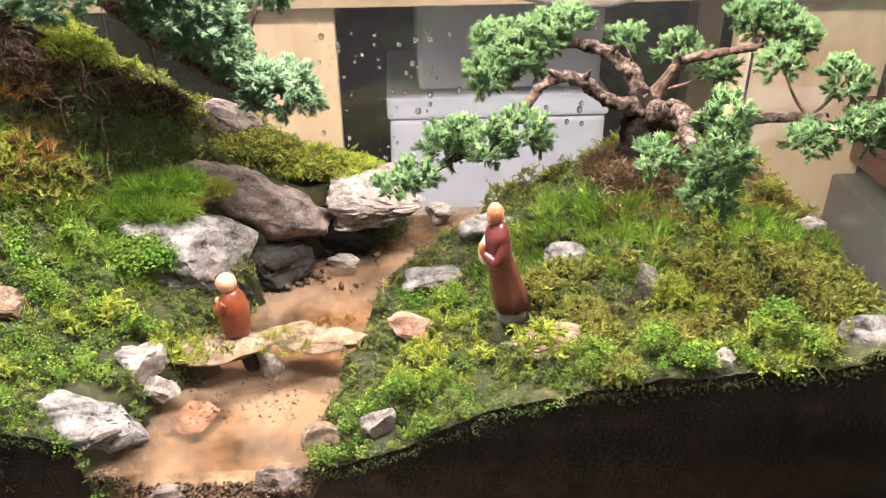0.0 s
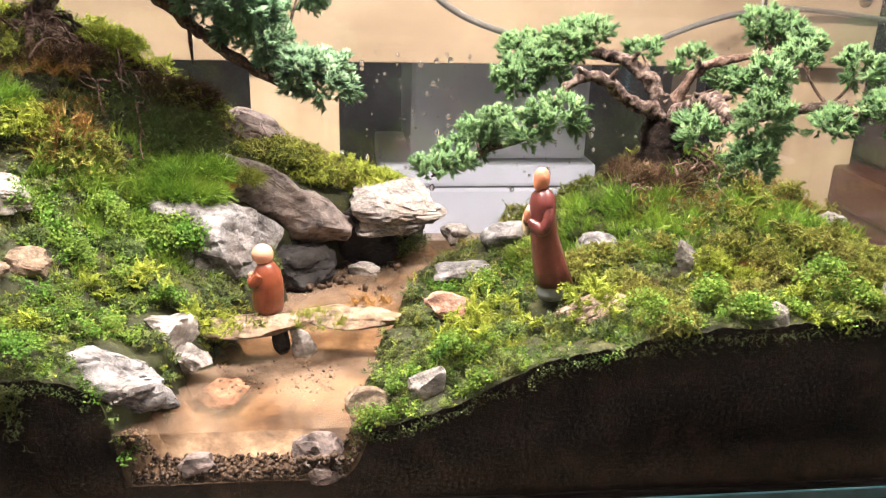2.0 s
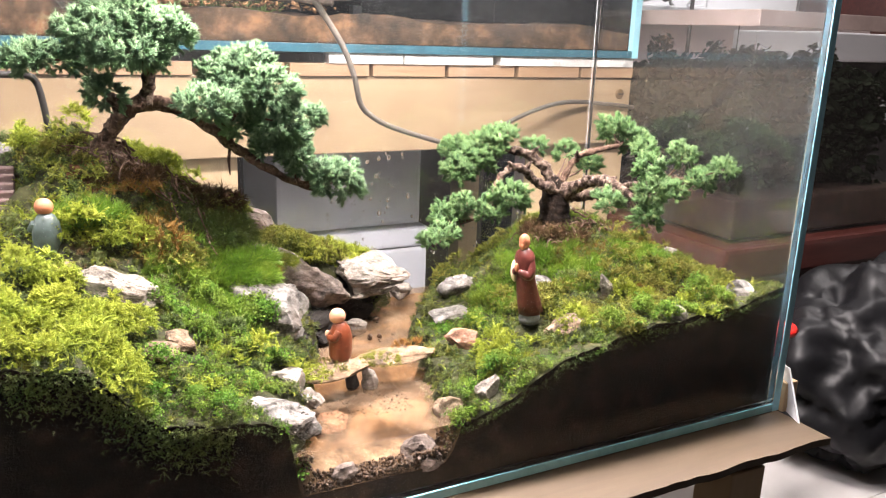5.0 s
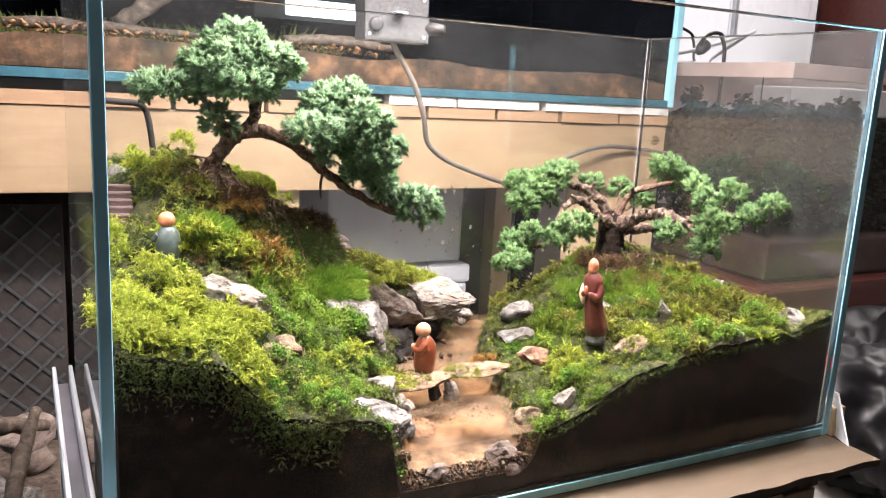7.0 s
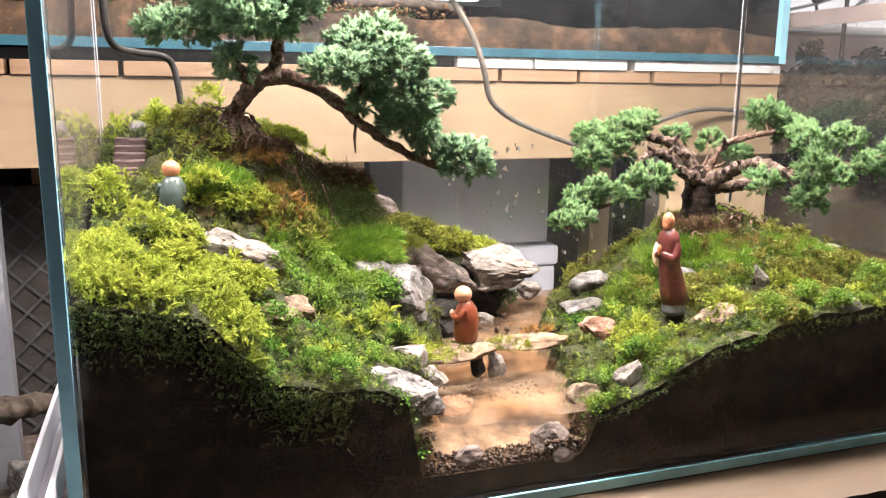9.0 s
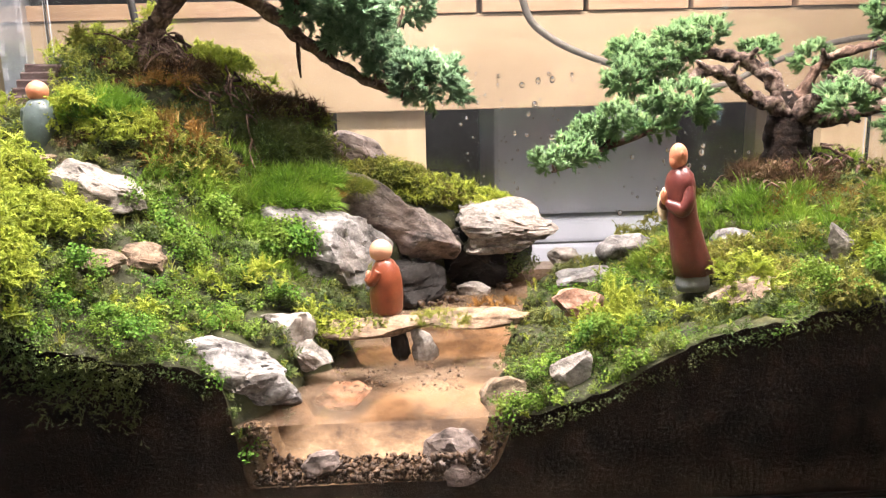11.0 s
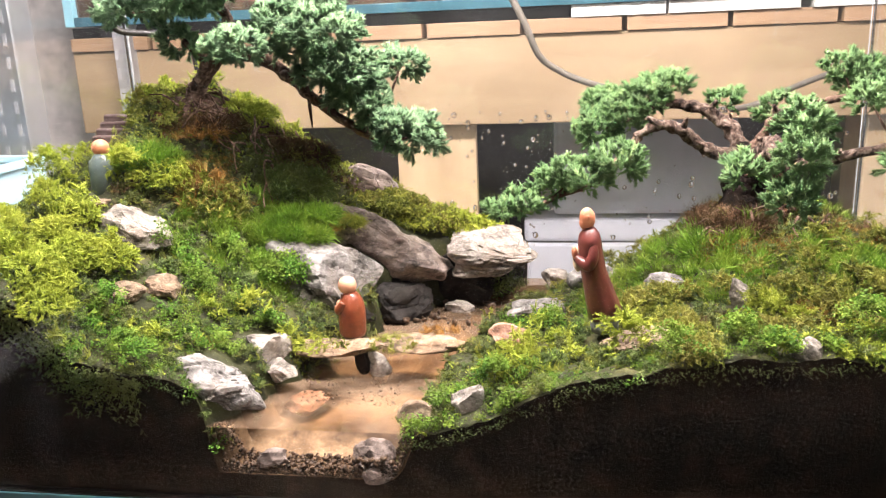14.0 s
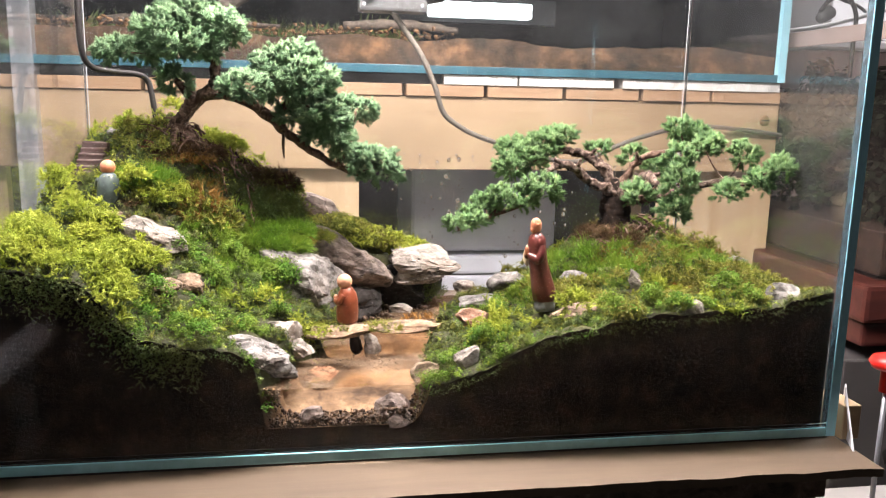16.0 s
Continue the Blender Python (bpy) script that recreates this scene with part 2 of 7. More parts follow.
# Dark hair moss, reused where shade falls between and below other moss.
MOSS_DARK = leafy("dark_and_shaded_moss", (0.028, 0.045, 0.012), (0.085, 0.125, 0.030), (0.19, 0.23, 0.060), 0.32, 0.7, (0.115, 0.110, 0.032), 28)
MOSS_RUST = leafy("rusty_dry_moss", (0.11, 0.050, 0.012), (0.30, 0.150, 0.036), (0.52, 0.30, 0.085), 0.2, 0.75, (0.17, 0.14, 0.030), 35)
GRASS = leafy("fresh_grass_moss", (0.055, 0.115, 0.012), (0.150, 0.275, 0.028), (0.31, 0.43, 0.065), 0.36, 0.55, (0.26, 0.33, 0.045), 30)
CREEPER = leafy("small_leaved_creeper", (0.032, 0.080, 0.012), (0.095, 0.200, 0.024), (0.23, 0.34, 0.050), 0.34, 0.75, (0.19, 0.23, 0.035), 45, 0.15)
LITTER = leafy("brown_root_litter", (0.020, 0.012, 0.007), (0.088, 0.050, 0.028), (0.23, 0.135, 0.080), 0.1, 0.85, (0.09, 0.075, 0.025), 60, 0.1)
JUNIPER_BLUE = leafy("blue_green_juniper", (0.100, 0.185, 0.095), (0.240, 0.39, 0.205), (0.53, 0.70, 0.41), 0.42, 0.55, (0.31, 0.47, 0.255), 45, 0.3)
JUNIPER_GREEN = leafy("bright_green_juniper", (0.060, 0.130, 0.045), (0.170, 0.31, 0.110), (0.40, 0.56, 0.23), 0.42, 0.5, (0.23, 0.36, 0.14), 45, 0.35)
BARK = mottled("rough_brown_bark", [(0.3, (0.035, 0.02, 0.014)), (0.5, (0.13, 0.076, 0.052)), (0.72, (0.31, 0.21, 0.155))], 200, 0.9, 1.5, 520, distortion=1.2, bump_strength=1.0)
BARK_PALE = mottled("pale_peeling_bark", [(0.38, (0.030, 0.018, 0.013)), (0.5, (0.115, 0.072, 0.053)), (0.63, (0.31, 0.23, 0.18))], 240, 0.9, 2.4, 900, distortion=0.4, bump_strength=1.0)
BARK_WET = mottled("dark_wet_bark", [(0.35, (0.006, 0.004, 0.003)), (0.55, (0.022, 0.014, 0.010)), (0.72, (0.060, 0.038, 0.026))], 160, 0.9, 2.2, 600, spec=0.15, bump_strength=1.0)
GLASS = glass("clear_glass")
GLASS_MIST = glass("misted_glass", mist=0.015, mist_scale=7)
GLASS_WET = glass("wet_front_glass", mist=0.004, mist_scale=5, ior=1.2)
GLASS_FAR = glass("dull_glass", (0.93, 0.96, 0.95))
GLASS_FROST = glass("frosted_pinkish_glass", (0.95, 0.93, 0.92), mist=0.012, mist_scale=6, mist_colour=(0.62, 0.54, 0.52), ior=1.08)
GLASS_POND = glass("aquarium_glass", (0.93, 0.96, 0.97), ior=1.12)
GLASS_BACK = glass("lightly_misted_glass", mist=0.010, mist_scale=14)
GLASS_DROP = glass("water_drop", (1, 1, 1))
# Polished edge paled to stand in for light carried inside the glass.
EDGE = plain("cyan_edge_glow_tone", (0.34, 0.68, 0.80), 0.35, 0, 0.3, 0.14, 18)
# Darker copy of that edge for the bottom strips, which catch more lamp light.
EDGE_LOW = plain("cyan_edge_darker_copy", (0.24, 0.52, 0.60), 0.15, 0, 0.5, 0.2, 30)
STONE_FLAG = stone("dirty_tan_flagstone", (0.33, 0.24, 0.16), (0.19, 0.13, 0.08), (0.06, 0.04, 0.025), 95)
EDGE_DARK = plain("teal_glass_edge", (0.04, 0.115, 0.15), 0.2, 0, 0.5, 0.25, 25)
BOARD = wooden("yellowed_plywood", (0.32, 0.222, 0.13), (0.40, 0.29, 0.175), "X", 5)
# Plywood darkened in place of the shade a shielded lamp would leave.
STAND_BOARD = wooden("shade_darkened_plywood", (0.062, 0.041, 0.022), (0.090, 0.061, 0.034), "X", 5)
BLOCK = wooden("planed_wood_block", (0.30, 0.185, 0.105), (0.42, 0.27, 0.16), "X", 14)
PALE_BOARD = wooden("pale_tan_panel", (0.50, 0.36, 0.21), (0.60, 0.45, 0.28), "Z", 5)
FOAM = mottled("crumbly_white_foam", [(0.3, (0.55, 0.54, 0.5)), (0.6, (0.80, 0.79, 0.75))], 60, 0.9, 1.5, 350, bump_strength=1.0)
WHITE = plain("white_plastic", (0.72, 0.72, 0.75), 0.4, vary=0.06)
BOX_WHITE = plain("grey_white_polystyrene", (0.53, 0.54, 0.59), 0.8, vary=0.1, scale=18)
CHANNEL_GREY = plain("lilac_grey_plastic", (0.27, 0.26, 0.29), 0.45, vary=0.1)
LATTICE_GREY = plain("dull_grey_lath", (0.055, 0.058, 0.060), 0.7, vary=0.35, scale=60)
BEAD = plain("greyish_silicone", (0.34, 0.35, 0.36), 0.4)
CABLE = plain("grey_rubber_cable", (0.105, 0.088, 0.072), 0.55, vary=0.2, scale=120)
CABLE_BLACK = plain("black_rubber_hose", (0.018, 0.016, 0.015), 0.4, vary=0.2)
GREY_BOX = plain("speckled_grey_metal", (0.055, 0.055, 0.056), 0.5, 0.2, vary=0.4, scale=300)
STEEL = plain("galvanised_steel", (0.48, 0.50, 0.53), 0.4, 0.7, vary=0.12)
BRASS = plain("tarnished_brass", (0.20, 0.125, 0.06), 0.45, 0.5, vary=0.3, scale=300)
DARK_STEEL = plain("dark_holes", (0.02, 0.02, 0.022), 0.7)
BLACK = plain("black_backing", (0.010, 0.011, 0.013), 0.6)
# Mottled near-black standing in for the aquarium's unlit depth and hazy smudges.
NIGHT = mottled("aquarium_dark_depth", [(0.40, (0.0012, 0.0017, 0.0026)), (0.62, (0.003, 0.004, 0.006)), (0.80, (0.012, 0.014, 0.018))], 7, 0.9, 0.2, 40, spec=0.0)
LEAF_BROWN = mottled("orange_brown_dead_leaf", [(0.35, (0.10, 0.045, 0.018)), (0.7, (0.36, 0.19, 0.085))], 60, 0.8, 0.5, 300)
TANK_SAND = mottled("aquarium_substrate", [(0.34, (0.010, 0.006, 0.004)), (0.52, (0.050, 0.026, 0.012)), (0.72, (0.17, 0.085, 0.040))], 34, 0.85, 1.5, 300)
DRIFT = mottled("driftwood", [(0.3, (0.035, 0.026, 0.02)), (0.55, (0.12, 0.09, 0.07)), (0.8, (0.27, 0.215, 0.165))], 45, 0.85, 2, 180, distortion=1.5)
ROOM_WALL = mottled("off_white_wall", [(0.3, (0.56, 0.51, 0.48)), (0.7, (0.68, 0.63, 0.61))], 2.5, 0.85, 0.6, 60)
# Brown darkened to stand in for the unlit parts of the room.
ROOM_DARK = mottled("shade_dark_brown", [(0.3, (0.035, 0.030, 0.028)), (0.7, (0.06, 0.052, 0.047))], 2.5, 0.9, 0.6, 60)
FLOOR = mottled("grey_concrete_floor", [(0.3, (0.16, 0.15, 0.14)), (0.7, (0.26, 0.24, 0.22))], 3, 0.85, 0.8, 70)


# ---- mesh helpers ----
def part(name, bm, material, parent=None, label="", smooth=False):
    """Links a bmesh as one mesh object under a thing or a part."""
    me = bpy.data.meshes.new(name)
    bm.to_mesh(me)
    bm.free()
    me.materials.append(material)
    if smooth:
        me.polygons.foreach_set("use_smooth", [True] * len(me.polygons))
    ob = new(name, me)
    ob.parent = parent
    if label:
        tagged(ob, label)
    return ob


def sheet(name, verts, faces, materials, parent=None, label="", smooth=False, slots=None):
    me = bpy.data.meshes.new(name)
    me.from_pydata(np.asarray(verts).tolist(), [], [list(f) for f in faces])
    for m in materials if isinstance(materials, (list, tuple)) else [materials]:
        me.materials.append(m)
    if slots is not None:
        me.polygons.foreach_set("material_index", slots)
    if smooth:
        me.polygons.foreach_set("use_smooth", [True] * len(me.polygons))
    ob = new(name, me)
    ob.parent = parent
    if label:
        tagged(ob, label)
    return ob


def empty(name, at=(0, 0, 0)):
    ob = new(name)
    ob.empty_display_size = 0.02
    ob.location = at
    return ob


def box_bm(lo, hi, bevel=0.0, segments=2):
    lo, hi = Vector(lo), Vector(hi)
    bm = bmesh.new()
    bmesh.ops.create_cube(bm, size=1)
    for v in bm.verts:
        v.co = Vector((lo[i] + (v.co[i] + 0.5) * (hi[i] - lo[i]) for i in range(3)))
    if bevel:
        bmesh.ops.bevel(bm, geom=bm.edges[:], offset=bevel, segments=segments, affect="EDGES", profile=0.6)
    return bm


def curve_points(points, steps=8):
    """Catmull-Rom through points of any width."""
    p = np.array([points[0], *points, points[-1]], float)
    out = []
    for i in range(1, len(p) - 2):
        for u in np.linspace(0, 1, steps, endpoint=False):
            a, b, c, d = p[i - 1], p[i], p[i + 1], p[i + 2]
            out.append(0.5 * (2 * b + (c - a) * u + (2 * a - 5 * b + 4 * c - d) * u * u + (3 * b - a - 3 * c + d) * u ** 3))
    out.append(p[-2])
    return np.array(out)


def tube_mesh(points, sides=10, steps=8, rough=0.0, freq=120.0, seed=0.0):
    """A limb along rows of (x, y, z, radius), with a lumpy skin; returns verts and faces."""
    c = curve_points(points, steps)
    n = len(c)
    verts, faces = [], []
    side = Vector((0.31, 0.87, 0.11))
    for i in range(n):
        d = Vector(c[min(i + 1, n - 1), :3] - c[max(i - 1, 0), :3]).normalized()
        side = (side - d * side.dot(d)).normalized()
        up = d.cross(side)
        for k in range(sides):
            a = 2 * math.pi * k / sides
            ray = side * math.cos(a) + up * math.sin(a)
            q = Vector(c[i, :3]) + ray * c[i, 3]
            if rough:
                q += ray * c[i, 3] * rough * (noise.noise(q * freq + Vector((seed, 0, 0))) + 0.6 * noise.noise(q * freq * 2.3) + 0.3 * noise.noise(q * freq * 5.1))
            verts.append(tuple(q))
    for i in range(n - 1):
        for k in range(sides):
            a, b = i * sides + k, i * sides + (k + 1) % sides
            faces.append((a, b, b + sides, a + sides))
    faces.append(tuple(range(sides))[::-1])
    faces.append(tuple(range((n - 1) * sides, n * sides)))
    return verts, faces


def tube(name, points, material, parent=None, label="", sides=10, steps=8, rough=0.0, freq=120.0, seed=0.0):
    v, f = tube_mesh(points, sides, steps, rough, freq, seed)
    return sheet(name, v, f, material, parent, label, True)


def lathe(rows, sides=20):
    """Loft of ellipses: rows of (z, half_x, half_y, shift_x, shift_y)."""
    verts, faces = [], []
    for z, a, b, sx, sy in rows:
        for k in range(sides):
            t = 2 * math.pi * k / sides
            verts.append((sx + a * math.cos(t), sy + b * math.sin(t), z))
    for i in range(len(rows) - 1):
        for k in range(sides):
            p, q = i * sides + k, i * sides + (k + 1) % sides
            faces.append((p, q, q + sides, p + sides))
    faces.append(tuple(range(sides))[::-1])
    faces.append(tuple(range((len(rows) - 1) * sides, len(rows) * sides)))
    return verts, faces


def ball(centre, radii, sub=3):
    bm = bmesh.new()
    bmesh.ops.create_icosphere(bm, subdivisions=sub, radius=1)
    v = [(centre[0] + p.co.x * radii[0], centre[1] + p.co.y * radii[1], centre[2] + p.co.z * radii[2]) for p in bm.verts]
    f = [tuple(q.index for q in face.verts) for face in bm.faces]
    bm.free()
    return v, f


def joined(pieces):
    """Several (verts, faces, slot) as one."""
    verts, faces, slots = [], [], []
    for v, f, s in pieces:
        o = len(verts)
        verts += list(v)
        faces += [tuple(i + o for i in face) for face in f]
        slots += [s] * len(f)
    return verts, faces, slots


def rock_mesh(radii, seed, sub=4, chops=9, layer=0.030, rough=0.13, layers=1.0):
    """A split stone: a ball cut to flat faces, broken into offset splinters along its grain, with cracks between."""
    rng = random.Random(seed)
    bm = bmesh.new()
    bmesh.ops.create_icosphere(bm, subdivisions=sub, radius=1)
    cuts = []
    for _ in range(chops):
        n = Vector((rng.gauss(0, 1), rng.gauss(0, 1), rng.gauss(0, 0.8))).normalized()
        cuts.append((n, rng.uniform(0.50, 0.82)))
    bed = Vector((rng.uniform(-0.5, 0.5), rng.uniform(-0.7, 0.1), 1)).normalized()
    along = bed.cross(Vector((rng.uniform(-0.5, 0.5), 1, 0))).normalized()
    side = bed.cross(along)
    off = Vector((seed * 1.7, seed * 0.9, seed * 2.3))
    for v in bm.verts:
        p = v.co.copy()
        for n, d in cuts:
            over = p.dot(n) - d
            if over > 0:
                p -= n * over * 0.97
        r = p.normalized()
        a, s, b = p.dot(along), p.dot(side), p.dot(bed)
        warp = noise.noise(p * 1.4 + off) * 0.35
        gap, pts = noise.voronoi(Vector((a * 1.3, s * 2.1 + warp, b * 2.2 * layers + warp)) + off)
        gap2, pts2 = noise.voronoi(Vector((a * 3.4, s * 4.2 + warp, b * 4.6)) + off * 1.3)
        shift = noise.noise(pts[0] * 3.1 + off) * 0.12 + noise.noise(pts2[0] * 2.3 + off) * 0.055
        tilt = (p - r * p.dot(r)).dot(Vector((noise.noise(pts2[0] * 5.1), noise.noise(pts2[0] * 4.3 + off), noise.noise(pts2[0] * 6.7 - off)))) * 0.10
        fine = noise.noise(Vector((a * 5, s * 7, b * 9)) + off) * layer * 0.6 + noise.noise(Vector((a * 14, s * 16, b * 20)) + off) * layer * 0.4
        crack = max(0.0, 1 - (gap[1] - gap[0]) / 0.08) + 0.3 * max(0.0, 1 - (gap2[1] - gap2[0]) / 0.09)
        p += r * (rough * 1.5 * noise.noise(p * 1.5 + off) + shift + tilt + fine - 0.035 * crack + 0.02 * noise.noise(p * 24 + off))
        v.co = Vector((p.x * radii[0], p.y * radii[1], p.z * radii[2]))
    return bm


def rock(label, at, radii, material, seed, turn=(0, 0, 0), sub=4, name="rock", **kw):
    ob = part(name, rock_mesh(radii, seed, sub, **kw), material, smooth=True)
    ob.matrix_world = pose(*at, *turn)
    if sub >= 4:
        ob.data.set_sharp_from_angle(angle=radians(30))
    return tagged(ob, label, "rock", "stones in the planted landscape")


# ---- the room ----
def slab(name, lo, hi, material, label, category):
    ob = part(name, box_bm(lo, hi), material)
    return tagged(ob, label, category, kind="structure")


slab("floor", (-2.2, -1.9, -0.80), (2.6, 2.5, -0.72), FLOOR, "grey worn concrete workshop floor", "floor")
slab("wall_north", (-2.2, 2.2, -0.72), (2.6, 2.3, 1.8), ROOM_WALL, "off-white plastered workshop wall", "wall")
# South and west walls carry the room's darkness in their colour.
slab("wall_south", (-2.2, -1.8, -0.72), (2.6, -1.7, 1.8), ROOM_DARK, "workshop wall, dark brown standing in for an unlit room", "wall")
slab("wall_west", (-2.2, -1.7, -0.72), (-2.1, 2.2, 1.8), ROOM_DARK, "workshop wall, dark brown standing in for an unlit room", "wall")
slab("wall_east", (2.5, -1.7, -0.72), (2.6, 2.2, 1.8), ROOM_WALL, "off-white plastered workshop wall", "wall")
slab("ceiling", (-2.2, -1.8, 1.8), (2.6, 2.3, 1.9), ROOM_WALL, "plain off-white workshop ceiling", "ceiling")

# ---- the glass tank ----
X0, X1, Y0, Y1, Z0, Z1, G = -0.368, 0.238, 0.293, 0.586, 0.136, 0.492, 0.007
tank = tagged(empty("glass_tank", (X0, Y0, Z0)), "open-topped clear glass tank with cyan polished edges on a board", "glass tank")


def pane(name, lo, hi, material, parent, label="", bevel=0.0004):
    ob = part(name, box_bm(lo, hi, bevel, 1), material, parent, label)
    ob.matrix_parent_inverse = parent.matrix_world.inverted() if parent.parent is None else ob.matrix_parent_inverse
    ob.visible_shadow = False
    return ob


bpy.context.view_layer.update()
E_ = 0.0012
pane("front_pane", (X0 + E_, Y0, Z0 + G + E_), (X1 - E_, Y0 + G, Z1 - E_), GLASS_WET, tank)
pane("back_pane", (X0 + E_, Y1 - G, Z0 + G + E_), (X1 - E_, Y1, Z1 - E_), GLASS_BACK, tank, "glass pane with light condensation")
pane("side_pane", (X0, Y0 + G + E_, Z0 + G + E_), (X0 + G, Y1 - G - E_, Z1 - E_), GLASS_MIST, tank)
pane("side_pane", (X1 - G, Y0 + G + E_, Z0 + G + E_), (X1, Y1 - G - E_, Z1 - E_), GLASS_MIST, tank, "side pane clouded by condensation")
pane("base_pane", (X0 + E_, Y0 + E_, Z0), (X1 - E_, Y1 - E_, Z0 + G), GLASS, tank)
for lo, hi in (
    ((X0 - 0.0006, Y0 - 0.0008, Z0), (X0 + 0.0062, Y0 + 0.0002, Z1)),
    ((X1 - 0.0072, Y0 - 0.0008, Z0), (X1 + 0.0006, Y0 + 0.0002, Z1)),
    ((X0 - 0.0006, Y0 + 0.0003, Z0), (X0 + E_, Y0 + G, Z1)),
    ((X1 - E_, Y0 + 0.0003, Z0), (X1 + 0.0006, Y0 + G, Z1)),
    ((X0 + 0.0063, Y0 - 0.0004, Z0), (X1 - 0.0073, Y0 + E_, Z0 + G)),
    ((X1 - E_, Y0 + G, Z0), (X1 + 0.0004, Y1 - E_, Z0 + G)),
    ((X0 - 0.0004, Y0 + G, Z0), (X0 + E_, Y1 - E_, Z0 + G)),
):
    pane("edge_strip", lo, hi, EDGE if hi[2] > 0.2 else EDGE_LOW, tank, "cyan polished glass edge")
for x in (X0 + 0.0078, X1 - 0.0078):
    pane("silicone_bead", (x - 0.0004, Y1 - G - 0.0008, Z0 + G), (x + 0.0004, Y1 - G, Z1 - 0.001), BEAD, tank, "whitish silicone bead")
for lo, hi in (((X0 + E_, Y0 + 0.001, Z1 - E_), (X1 - E_, Y0 + G - 0.001, Z1)), ((X0 + E_, Y1 - G + 0.001, Z1 - E_), (X1 - E_, Y1 - 0.001, Z1)),
               ((X0 + 0.001, Y0 + G, Z1 - E_), (X0 + G - 0.001, Y1 - G, Z1)), ((X1 - G + 0.001, Y0 + G, Z1 - E_), (X1 - 0.001, Y1 - G, Z1))):
    pane("edge_strip", lo, hi, GLASS, tank)

# ---- the planted ground ----
LATTICE = np.array([
    [276, 286, 299, 315, 337, 350], [244, 266, 294, 344, 357, 353], [215, 228, 258, 303, 316, 306], [192, 205, 204, 244, 264, 259],
    [187, 205, 208, 221, 238, 234], [219, 214, 213, 210, 201, 200], [233, 231, 241, 256, 231, 212], [235, 235, 255, 272, 264, 248], [248, 244, 242, 239, 231, 230],
]) / 1000.0
LX, LY, LW, LH = -0.36, 0.30, 0.075, 0.06
BANK_Y = [0.275, 0.31, 0.365, 0.405, 0.435, 0.485, 0.545, 0.6]
BANK_L = [-0.206, -0.185, -0.163, -0.151, -0.134, -0.122, -0.052, -0.036]
BANK_R = [-0.088, -0.078, -0.064, -0.049, -0.045, -0.016, 0.030, 0.064]
WATER_Z = 0.1867


def weights(u):
    return np.array([-0.5 * u ** 3 + u * u - 0.5 * u, 1.5 * u ** 3 - 2.5 * u * u + 1, -1.5 * u ** 3 + 2 * u * u + 0.5 * u, 0.5 * u ** 3 - 0.5 * u * u])


def inside_stream(x, y):
    """How far inside the stream's banks, in metres; negative on land."""
    return np.minimum(x - np.interp(y, BANK_Y, BANK_L), np.interp(y, BANK_Y, BANK_R) - x)


def ground_z(x, y):
    """The height of the soil, with the stream's bed let into it; works on arrays."""
    x, y = np.asarray(x, float), np.asarray(y, float)
    fx, fy = np.clip((x - LX) / LW, 0, 7.999), np.clip((y - LY) / LH, 0, 4.999)
    i, j = fx.astype(int), fy.astype(int)
    wx, wy = weights(fx - i), weights(fy - j)
    h = np.zeros_like(x)
    for a in range(4):
        for b in range(4):
            h += wx[a] * wy[b] * LATTICE[np.clip(i + a - 1, 0, 8), np.clip(j + b - 1, 0, 5)]
    h = h - 0.005
    lump = np.sin(x * 98 + 1.7 * np.sin(y * 71 + 0.4)) * np.sin(y * 107 + 1.5 * np.sin(x * 63)) + 0.5 * np.sin(x * 190 + 2 * np.sin(y * 130)) * np.sin(y * 173 + 1.1)
    h = h + lump * (0.0016 + 0.0034 * np.clip((-0.14 - x) / 0.05, 0, 1) * np.clip((y - 0.40) / 0.05, 0, 1))
    h = h + np.interp(x, [-0.36, -0.33, -0.305, -0.285, -0.265, -0.24, -0.21], [0, 0.004, 0.012, 0, -0.013, -0.008, 0]) * np.clip((0.350 - y) / 0.04, 0, 1)
    h = h + 0.004 * np.clip((0.345 - y) / 0.03, 0, 1)
    d = inside_stream(x, y)
    bed = np.interp(y, [0.30, 0.312, 0.335, 0.40, 0.60], [0.1575, 0.1620, 0.1710, 0.177, 0.181])
    d = d + 0.0035 * np.sin(y * 210 + x * 60) + 0.002 * np.sin(y * 530 - x * 240)
    s = np.clip((d + 0.005) / 0.013, 0, 1)
    s = s * s * (3 - 2 * s)
    return h * (1 - s) + np.minimum(bed, h) * s


